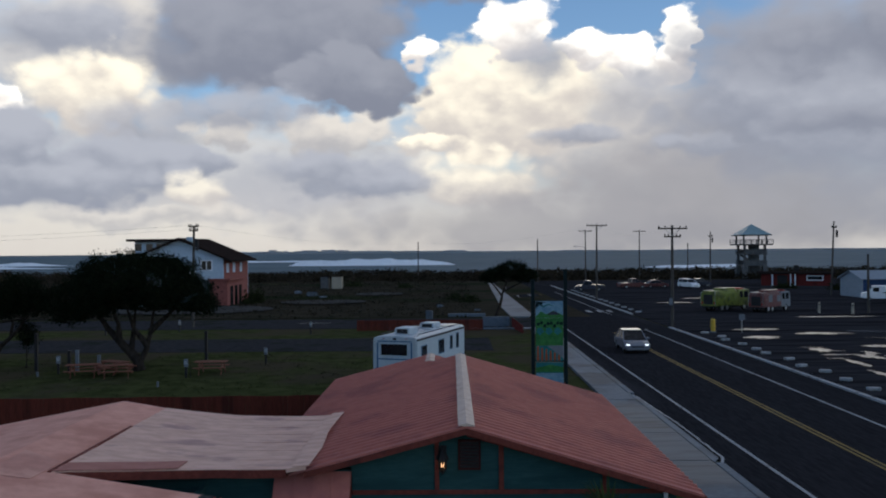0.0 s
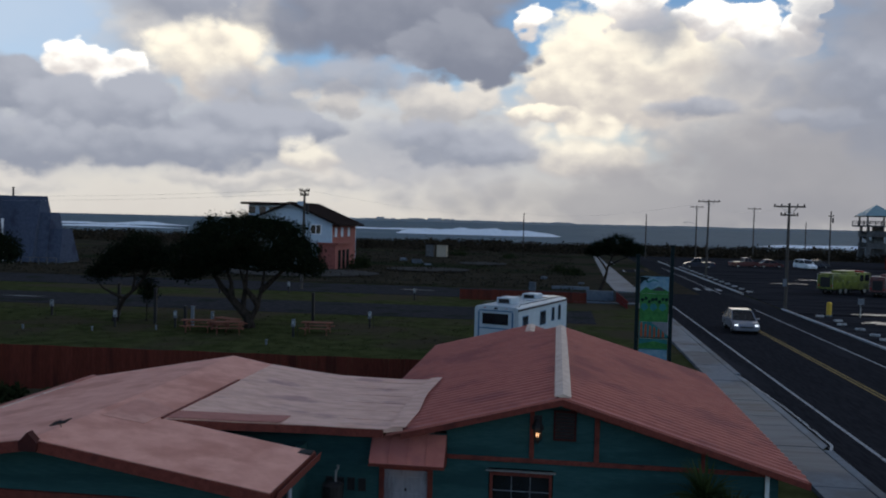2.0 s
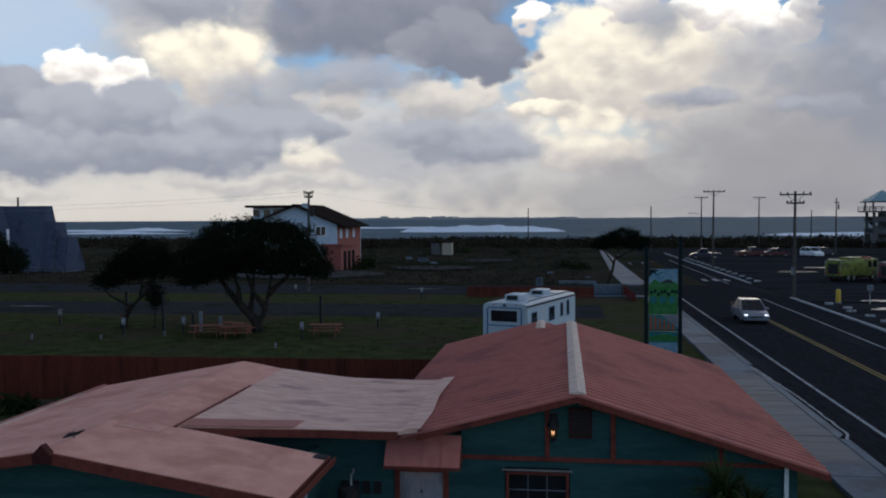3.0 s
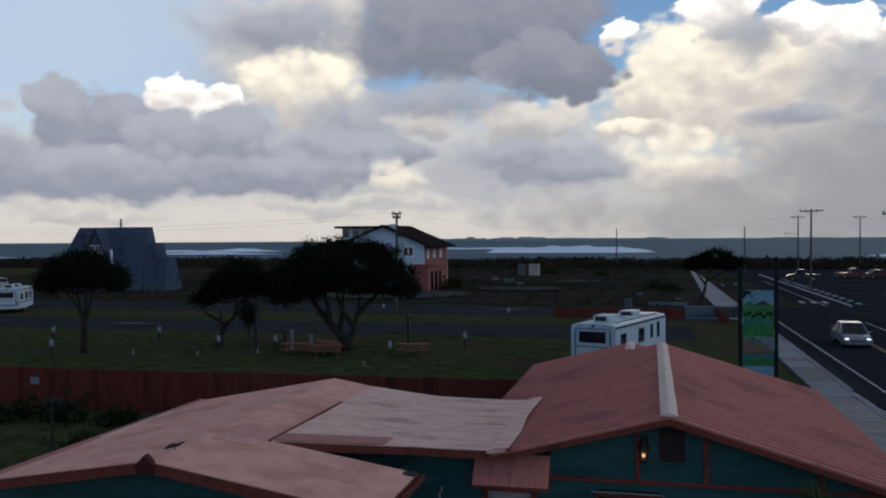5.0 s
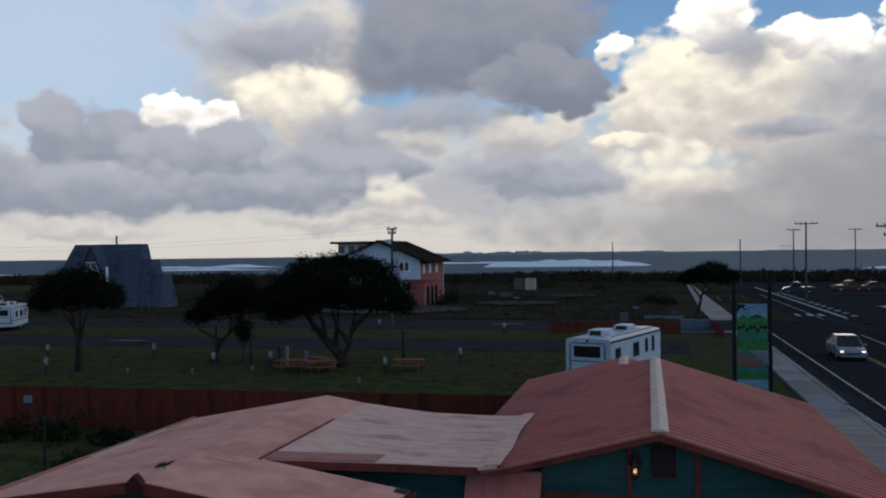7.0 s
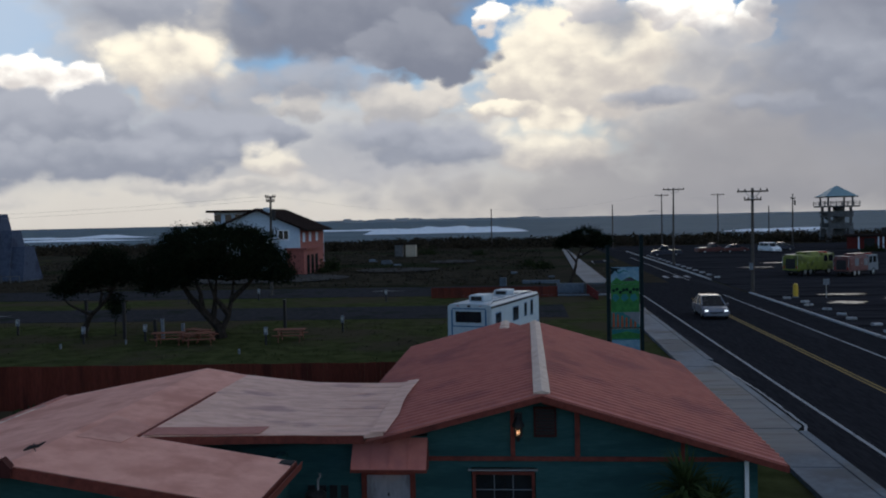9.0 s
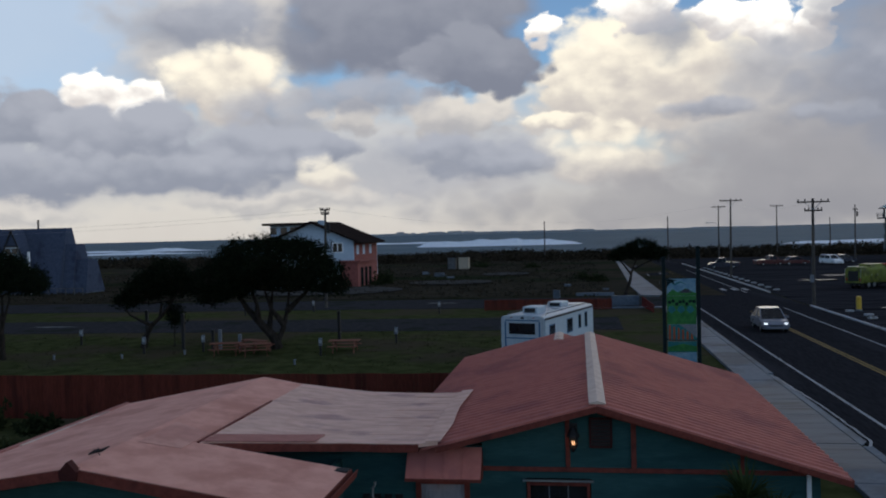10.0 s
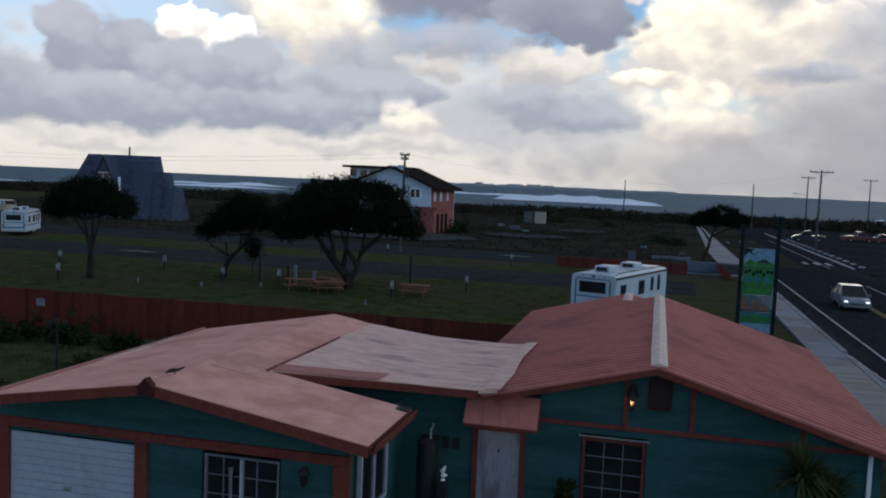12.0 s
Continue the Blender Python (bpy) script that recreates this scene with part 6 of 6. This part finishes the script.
for p0, p1 in (((-24.9, 84.4, 9.9), (-110, 92, 9.6)), ((-24.9, 84.4, 9.9), (-8.1, 213, 9.4)), ((-8.1, 213, 9.3), (20.9, 127, 10.6)), ((20.9, 127, 10.9), (20.2, 80.4, 9.3)), ((-24.9, 84.4, 9.5), (-110, 92, 9.1))):
    a, c = Vector(p0), Vector(p1)
    pts = [a.lerp(c, k / 12) - Vector((0, 0, 1.2 * 4 * (k / 12) * (1 - k / 12))) for k in range(13)]
    solid("overhead_wire", tb(pts, [0.007] * 13, 5), "steel", "thin dark overhead wire between utility poles", "wire", "overhead wires")

# ---- the white and salmon house ----
house = thing("house", "two-storey white and salmon house with a dark roof", "house", (-36, 124, 0))


def hp(name, b, material, label="", parent=None):
    return part(name, b, material, parent or house, label, True)


HX, HZ, HY0, HY1 = -36.4, 9.25, 117.0, 131.0
hp("front_wall", px([(-42.2, HY0, 0), (-30.5, HY0, 0), (-30.5, HY0, 6.55), (HX, HY0, 8.95), (-42.2, HY0, 6.6)], (0, 0.2, 0)), "house_white", "pale stucco gable wall")
hp("side_wall", bx(-30.72, -30.5, HY0 + 0.2, HY1, 0, 6.4), "house_pink", "salmon side wall")
hp("side_wall", bx(-42.2, -42.0, HY0 + 0.2, HY1, 0, 6.4), "house_white")
hp("back_wall", bx(-42.2, -30.5, HY1, HY1 + 0.2, 0, 6.4), "house_white")
for s, xe in ((1, -29.3), (-1, -43.2)):
    ze = HZ - 0.425 * abs(xe - HX)
    r = hp("roof", px([(HX, HY0 - 0.6, HZ), (xe, HY0 - 0.6, ze), (xe, HY1 + 0.6, ze), (HX, HY1 + 0.6, HZ)], (0, 0, -0.22)), "shingle", "dark shingle roof slope")
    hp("barge_board", px([(HX, HY0 - 0.66, HZ - 0.02), (xe, HY0 - 0.66, ze - 0.02), (xe, HY0 - 0.66, ze - 0.3), (HX, HY0 - 0.66, HZ - 0.3)], (0, 0.06, 0)), "shingle", "", r)
dorm = hp("dormer", bx(-42.6, -37.6, HY0 + 0.6, HY1 - 2, 7.0, 8.8), "house_white", "flat-topped dormer")
hp("dormer_roof", bx(-43.5, -36.6, HY0 - 0.2, HY1 - 1.5, 8.78, 9.1, 0.04), "shingle", "", dorm)
for x in (-42.1, -40.6, -39.2):
    hp("dormer_window", bx(x - 0.45, x + 0.45, HY0 + 0.57, HY0 + 0.62, 7.55, 8.5), "glass", "", dorm)
hp("chimney", bx(-35.7, -34.9, HY0 + 0.8, HY0 + 1.5, 8.0, 9.35, 0.04), "house_white", "pale chimney block")


def far_window(x0, x1, y, z0, z1, frame_mat="white"):
    w = hp("window", bx(x0, x1, y - 0.03, y + 0.03, z0, z1), "glass", "small dark window")
    for a, c, e, g in ((x0 - 0.12, x0, z0 - 0.12, z1 + 0.12), (x1, x1 + 0.12, z0 - 0.12, z1 + 0.12), (x0, x1, z1, z1 + 0.12), (x0, x1, z0 - 0.12, z0), ((x0 + x1) / 2 - 0.05, (x0 + x1) / 2 + 0.05, z0, z1)):
        hp("frame", bx(a, c, y - 0.07, y + 0.02, e, g), frame_mat, "", w)


far_window(-33.4, -32.1, HY0, 4.95, 6.1)
far_window(-34.9, -34.3, HY0, 4.2, 4.6)
far_window(-38.6, -37.4, HY0, 4.9, 6.0)
hp("porch_block", bx(-32.3, -29.9, HY0 - 0.3, 125, 0, 3.45, 0.05), "house_pink", "salmon lower porch")
hp("porch_roof", bx(-32.5, -29.5, HY0 - 0.5, 125.3, 3.45, 3.75, 0.04), "house_pink", "salmon porch roof edge")
for y in (118.2, 120.6, 123.0):
    hp("doorway", bx(-29.92, -29.86, y, y + 1.5, 0.05, 2.7), "glass", "dark doorway")
for y in (118.5, 122, 126):
    hp("window", bx(-30.52, -30.46, y, y + 1.3, 4.5, 5.8), "house_white", "pale shuttered window")
shrub(-28.2, 121, 0.9, 2.2, 91, "dark shrub beside the salmon house", "field shrubs")
shrub(-27.2, 124, 0.8, 1.6, 92, "dark shrub beside the salmon house", "field shrubs")

# ---- the shingled steep-roofed house ----
af = thing("steep_house", "blue-grey shingled steep-roofed house with a white gable", "house", (-74, 114, 0))


def ap(name, b, material, label="", parent=None):
    return part(name, b, material, parent or af, label, True)


ap("main_roof", px([(-81.8, 110.8, 0.2), (-81.8, 113.2, 9.2), (-81.8, 114.6, 9.2), (-81.8, 118, 0.2)], (11.1, 0, 0)), "grey_shingle", "steep blue-grey roof")
ap("upper_step", px([(-70.7, 111.6, 0.2), (-70.7, 113.0, 6.95), (-70.7, 115.0, 6.95), (-70.7, 117.5, 0.2)], (1.6, 0, 0)), "grey_shingle", "stepped roof end")
ap("lower_step", px([(-69.1, 112.0, 0.2), (-69.1, 112.8, 4.75), (-69.1, 115.0, 4.75), (-69.1, 117, 0.2)], (1.8, 0, 0)), "grey_shingle", "stepped roof end")
b = bmesh.new()
vs = [b.verts.new(p) for p in ((-81.85, 111, 0.2), (-81.85, 117, 0.2), (-81.85, 114.6, 9.1), (-81.85, 113.2, 9.1), (-86.4, 111.6, 0.2), (-86.4, 116.4, 0.2))]
for f in ((0, 3, 4), (3, 2, 5, 4), (2, 1, 5), (0, 4, 5, 1), (0, 1, 2, 3)):
    b.faces.new([vs[i] for i in f])
ap("left_slope", b, "grey_shingle", "steep side slope")
g = ap("gable", px([(-79.3, 110.2, 3.6), (-75.0, 110.2, 3.6), (-76.05, 110.2, 6.75), (-78.25, 110.2, 6.75)], (0, 0.08, 0)), "gel", "white gable dormer front")
ap("gable_side", px([(-79.25, 110.3, 3.6), (-75.05, 110.3, 3.6), (-76.05, 110.3, 6.75), (-78.25, 110.3, 6.75)], (0, 3.0, 0)), "grey_shingle", "", g)
ap("gable_peak", px([(-78.25, 110.25, 6.75), (-76.05, 110.25, 6.75), (-77.1, 110.25, 9.0)], (0, 3.2, 0)), "grey_shingle", "", g)
for x0, x1 in ((-78.1, -77.25), (-77.05, -76.2)):
    ap("gable_window", bx(x0, x1, 110.14, 110.22, 5.7, 6.5), "glass", "dark window", g)
ap("gable_sill", bx(-79.4, -74.9, 110.0, 110.25, 3.9, 4.15), "dark", "", g)
for s in (-1, 1):
    ap("gable_trim", px([(-77.1, 110.08, 9.1), (-77.1, 110.08, 8.75), (-77.1 + s * 2.15, 110.08, 3.6), (-77.1 + s * 2.45, 110.08, 3.6)], (0, 0.14, 0)), "dark", "", g)
ap("gable_band", bx(-78.3, -76.0, 110.1, 110.2, 6.7, 6.9), "dark", "", g)
ap("corner_post", bx(-74.6, -74.4, 110.0, 110.3, 0, 6.0), "white", "pale downpipe")
ap("flue", tb([(-75.4, 113.9, 9.0), (-75.4, 113.9, 10.3), (-75.4, 113.9, 10.4)], [0.13, 0.13, 0.2], 9), "dark", "dark flue pipe")
ap("base_wall", bx(-84.6, -67.4, 112.1, 117, 0.0, 0.25), "concrete")
rail = thing("deck_rail", "low pale rail fence before the steep house", "fence", (-71, 109, 0))
for k in range(9):
    part("post", bx(-76 + 1.25 * k, -75.9 + 1.25 * k, 108.95, 109.05, 0, 1.0), "tower", rail, "", True)
part("rail", bx(-76, -65.9, 108.94, 109.06, 0.9, 1.0), "tower", rail, "", True)

# ---- lookout tower ----
tw = thing("lookout_tower", "grey timber lookout tower with a green-grey hipped roof", "tower", (72.5, 213, 0))
for sx in (-1, 1):
    for sy in (-1, 1):
        part("pier", px([(sx * 2.6 - 0.55, sy * 2.6 - 0.55, 0), (sx * 2.6 + 0.55, sy * 2.6 - 0.55, 0), (sx * 2.6 + 0.55, sy * 2.6 + 0.55, 0), (sx * 2.6 - 0.55, sy * 2.6 + 0.55, 0)], (-sx * 0.35, -sy * 0.35, 3.3)), "tower", tw, "battered pier")
        part("column", bx(sx * 2.4 - 0.25, sx * 2.4 + 0.25, sy * 2.4 - 0.25, sy * 2.4 + 0.25, 3.2, 8.2), "tower", tw)
        part("roof_post", bx(sx * 2.7 - 0.16, sx * 2.7 + 0.16, sy * 2.7 - 0.16, sy * 2.7 + 0.16, 8.3, 10.6), "tower", tw)
for z, h in ((3.0, 2.75), (5.7, 2.8), (8.0, 3.9)):
    d = part("deck", bx(-h, h, -h, h, z, z + 0.35, 0.03), "tower", tw, "timber deck")
    for s in (-1, 1):
        for zz in (0.75, 1.05, 1.35):
            part("railing", bx(-h, h, s * h - 0.05, s * h + 0.05, z + zz - 0.07, z + zz, 0.01), "tower", d)
            part("railing", bx(s * h - 0.05, s * h + 0.05, -h + 0.1, h - 0.1, z + zz - 0.07, z + zz, 0.01), "tower", d)
        if z < 7:
            part("rail_panel", bx(-h + 0.2, h - 0.2, s * h - 0.03, s * h + 0.03, z + 0.35, z + 1.25), "tower", d)
        for q in range(7):
            u = -h + 2 * h * q / 6
            part("baluster", bx(u - 0.07, u + 0.07, s * h - 0.06, s * h + 0.06, z + 0.3, z + 1.38), "tower", d)
for k, (x0, x1, z0, z1) in enumerate(((-1.5, 2.2, 0, 3.2), (2.2, -1.5, 3.2, 5.9), (-1.5, 2.2, 5.9, 8.2))):
    part("stair_flight", px([(x0, 2.9, z0), (x1, 2.9, z1), (x1, 2.9, z1 - 0.5), (x0, 2.9, z0 - 0.5 if k else z0)], (0, 0.9, 0)), "tower", tw)
part("core", bx(-0.5, 1.3, -0.9, 0.9, 0, 8.0), "tower", tw, "enclosed stair core")
b = bmesh.new()
vs = [b.verts.new(p) for p in ((-3.6, -3.6, 10.5), (3.6, -3.6, 10.5), (3.6, 3.6, 10.5), (-3.6, 3.6, 10.5), (0, 0, 13.1))]
for f in ((0, 1, 4), (1, 2, 4), (2, 3, 4), (3, 0, 4), (3, 2, 1, 0)):
    b.faces.new([vs[i] for i in f])
part("roof", b, "tower_roof", tw, "green-grey hipped roof")
part("eave_beam", bx(-3.65, 3.65, -3.65, 3.65, 10.3, 10.5), "dark", tw)

# ---- buildings beside the lot ----
rb = thing("red_cabin", "long low barn-red cabin with white window", "building", (67, 171, 0), -20)
part("wall", bx(-6.5, 6.0, -2.5, 3.0, 0, 2.3, 0.03), "red_wall", rb)
part("roof", px([(-7, -3.1, 2.25), (-7, 3.6, 2.25), (-7, 3.4, 2.5), (-7, 0.2, 2.75), (-7, -3.1, 2.5)], (13.6, 0, 0)), "shingle", rb, "dark low roof")
wdw = part("window", bx(1.8, 4.4, -2.54, -2.49, 1.2, 1.8), "glass", rb)
part("frame", bx(1.6, 4.6, -2.53, -2.495, 1.0, 2.0), "white", wdw)
for x in (-4.5, -1.2, -0.4):
    part("porch_post", bx(x - 0.12, x + 0.12, -3.0, -2.8, 0, 2.3), "white", rb)
part("doorway", bx(-3.6, -1.8, -2.54, -2.49, 0, 2.0), "dark", rb)
part("chimney", bx(-0.6, 0.4, 0.6, 1.5, 2.6, 3.9, 0.05), "dark", rb, "dark chimney stack")

mb = thing("metal_shed", "white-fronted metal shed with blue side wall", "building", (63.6, 129.5, 0))
part("front_wall", px([(-5.0, -3.5, 0), (-5.0, 3.5, 0), (-5.0, 3.5, 2.7), (-5.0, 0, 3.75), (-5.0, -3.5, 2.85)], (0.15, 0, 0)), "shed_white", mb, "white gable front")
part("side_wall", bx(-4.84, 6, -3.5, -3.35, 0, 2.8), "blue_wall", mb, "blue ribbed side wall")
part("back_wall", bx(5.85, 6, -3.35, 3.5, 0, 2.8), "blue_wall", mb)
for s in (-1, 1):
    part("roof", px([(-5.3, 0, 3.9), (-5.3, s * 3.9, 2.75), (6.2, s * 3.9, 2.75), (6.2, 0, 3.9)], (0, 0, -0.1)), "shed_white", mb, "pale metal roof")
for k in range(24):
    part("rib", bx(-4.7 + 0.44 * k, -4.62 + 0.44 * k, -3.54, -3.5, 0, 2.75), "blue_wall", mb)

bb = thing("blue_house", "long blue building with a dark roof and white doors", "building", (82, 134, 0))
part("lower_wall", bx(-14.5, 16, -8.0, 6, 0, 2.4, 0.03), "blue_wall", bb)
part("lower_roof", px([(-15, -8.6, 2.35), (-15, -8.6, 2.5), (-15, -5, 3.1), (-15, -5, 2.35)], (31.5, 0, 0)), "shingle", bb)
part("upper_wall", bx(-9.4, 16, -4.8, 5.5, 2.4, 4.9, 0.03), "blue_wall", bb)
part("gable_wall", px([(-9.6, -4.8, 2.5), (-9.6, 5.5, 2.5), (-9.6, 5.5, 4.7), (-9.6, 0.3, 5.6), (-9.6, -4.8, 4.7)], (0.18, 0, 0)), "shed_white", bb, "pale gable wall")
for s in (-1, 1):
    part("roof", px([(-10.4, 0.3, 5.85), (-10.4, 0.3 + s * 6.0, 4.75), (17, 0.3 + s * 6.0, 4.75), (17, 0.3, 5.85)], (0, 0, -0.2)), "shingle", bb, "dark roof slope")
for x in (-13.6, -11.0):
    part("white_door", bx(x, x + 2.2, -8.06, -8.0, 0.2, 2.1, 0.01), "shed_white", bb, "white roll-up door")
for x in (-8.6, -6.9, -0.5, 3.0):
    w = part("window", bx(x, x + 1.1, -4.86, -4.8, 3.2, 4.4), "glass", bb)
    part("frame", bx(x - 0.1, x + 1.2, -4.85, -4.805, 3.1, 4.5), "white", w)
part("chimney", bx(-2.2, -1.6, 0, 0.6, 5.5, 6.3), "dark", bb)

cn = thing("storage_container", "maroon storage container with a pale roof", "container", (54.0, 95.0, 0.05), 4)
part("body", bx(-4.2, 4.6, -1.4, 1.6, 0.0, 2.25, 0.04), "shed_red", cn)
for k in range(28):
    part("rib", bx(-4.1 + 0.31 * k, -3.97 + 0.31 * k, -1.44, -1.4, 0.2, 2.15), "shed_red", cn)
part("roof", bx(-4.3, 0.2, -1.5, 1.7, 2.25, 2.33, 0.02), "steel", cn, "pale roof sheet")
part("notice", bx(-0.9, -0.65, -1.46, -1.42, 1.4, 1.75), "white", cn, "small white blank notice")
ds = thing("garden_shed", "dark weathered shed with a low gable", "shed", (53.6, 104.0, 0.05), 10)
part("wall", px([(-1.6, -1.5, 0), (1.6, -1.5, 0), (1.6, -1.5, 1.75), (0, -1.5, 2.2), (-1.6, -1.5, 1.75)], (0, 3, 0)), "dark", ds)
for s in (-1, 1):
    part("roof", px([(0, -1.7, 2.3), (s * 1.85, -1.7, 1.78), (s * 1.85, 1.7, 1.78), (0, 1.7, 2.3)], (0, 0, -0.07)), "shingle", ds)
for x, y in ((43.4, 95.5), (47.4, 95.0), (40.6, 97.5)):
    s = thing("bollard", "short tan wooden bollard at the lot edge", "bollard", (x, y, 0.05), 0, "lot bollards")
    part("post", tb([(0, 0, -0.05), (0, 0, 1.1), (0, 0, 1.16)], [0.14, 0.13, 0.08], 10), "tan", s)
    part("band", tb([(0, 0, 0.85), (0, 0, 0.95)], [0.15, 0.15], 10), "dark", s)
hy = thing("yellow_bollard", "yellow steel bollard beside the kerb", "bollard", (22.4, 75.6, 0.05))
part("post", tb([(0, 0, 0), (0, 0, 1.05), (0, 0, 1.14), (0, 0, 1.18)], [0.2, 0.2, 0.15, 0.04], 14), "yellow", hy)
part("collar", tb([(0, 0, 0), (0, 0, 0.1)], [0.27, 0.25], 14), "concrete", hy)
rs = thing("road_sign", "small white blank sign on a thin post", "road sign", (24.6, 74.8, 0.05))
part("post", tb([(0, 0, 0), (0, 0, 1.5)], [0.03, 0.03], 7), "steel", rs)
part("plate", bx(-0.25, 0.25, -0.06, -0.04, 1.1, 1.6, 0.01), "pedestal", rs)

# ---- low fences and field things ----
lf = thing("low_red_fence", "low dark red board fence along the side street", "fence", (-3, 79.3, 0))
for k in range(70):
    x = -8.6 + 0.163 * k
    part("board", bx(x, x + 0.15, 79.28, 79.31, 0.04, 1.0 + 0.015 * math.sin(k * 4.1)), "fence", lf, "", True)
part("rail", bx(-8.6, 2.8, 79.31, 79.37, 0.7, 0.8), "fence", lf, "", True)
wf = thing("white_lattice_fence", "low whitish panel fence at the street corner", "fence", (4.2, 82.3, 0))
for k in range(4):
    x = 2.9 + 0.62 * k
    part("panel", bx(x + 0.05, x + 0.6, 82.28, 82.32, 0.1, 0.95, 0.01), "concrete", wf, "", True)
    part("post", bx(x - 0.04, x + 0.05, 82.25, 82.35, 0, 1.0), "concrete", wf, "", True)
part("top_rail", bx(2.85, 5.4, 82.24, 82.36, 0.95, 1.03), "pedestal", wf, "", True)
rf = thing("red_end_fence", "short dark red fence return beside the pavement", "fence", (6, 79, 0))
for k in range(14):
    part("board", bx(5.6 + 0.04 * k, 5.64 + 0.04 * k, 81.9 - 0.45 * k, 82.3 - 0.45 * k, 0, 0.95 - 0.02 * k), "red_wall", rf, "", True)
part("rail", px([(5.66, 82.2, 0.5), (6.2, 76.2, 0.5), (6.25, 76.2, 0.5), (5.71, 82.2, 0.5)], (0, 0, 0.08)), "red_wall", rf, "", True)
solid("low_wall", bx(-0.4, 3.6, 95.2, 95.6, 0, 0.4, 0.03), "concrete", "low white concrete wall across the street", "wall")
hut = thing("block_hut", "small abandoned tan block hut in the field", "hut", (-23, 169, 0.1))
part("grey_block", bx(-2.1, -0.6, -1.2, 1.2, 0, 2.3, 0.04), "tower", hut)
part("tan_block", bx(0.0, 1.9, -1.2, 1.2, 0, 2.35, 0.04), "tan", hut)
part("roof", bx(-2.2, 2.0, -1.3, 1.3, 2.3, 2.42, 0.02), "shingle", hut)
for i, (x, y, w, h) in enumerate([(-22.5, 141, 1.6, 0.7), (-26.4, 150, 1.0, 0.5), (-20, 136, 1.0, 0.3), (-1.5, 112, 0.5, 0.3), (-33, 140, 1.2, 0.4), (-2.4, 92.4, 0.3, 0.9), (3.0, 104, 0.4, 0.25)]):
    s = thing("rubble_block", "pale concrete block lying in the field", "block", (x, y, 0.05), 15 * i, "field blocks")
    part("block", bx(-w / 2, w / 2, -0.35, 0.35, 0, h, 0.04), "concrete", s)
    part("chip", bx(w / 2 - 0.1, w / 2 + 0.25, -0.2, 0.15, 0, h * 0.5, 0.03), "concrete", s)
for i, (x, y, r, h) in enumerate([(2.5, 122, 1.4, 1.2), (0.5, 128, 1.2, 1.0), (-20, 178, 2.0, 1.2), (-9, 170, 1.6, 0.9), (80, 172, 3.0, 2.8), (75, 166, 2.0, 1.8), (60, 158, 1.8, 1.0), (66, 150, 2.0, 1.0), (-30.5, 135, 1.2, 1.2)]):
    shrub(x, y, r, h, 120 + i, "dark wind-blown shrub in the rough ground", "field shrubs")

# rough grass, scattered tufts
rnd = random.Random(21)
centres = [(rnd.uniform(-48, -1), rnd.uniform(34, 62.5), 0.03) for _ in range(2600)] + [(rnd.uniform(-30, -12.6), rnd.uniform(19, 31.8), 0.03) for _ in range(900)]
v, f = tufts(centres, 0.12, 5, 0.09, rnd, 0.1)
tagged(new("grass", strips("grass", v, f, "grass")), "short uneven tufts of damp grass", "grass", "", "stuff")
centres = [(rnd.uniform(-95, 3), rnd.uniform(94, 205), 0.12) for _ in range(4200)]
v, f = tufts(centres, 0.35, 6, 0.3, rnd, 0.2)
tagged(new("field_grass", strips("field_grass", v, f, "field")), "rough brown winter grass over the field", "grass", "", "stuff")
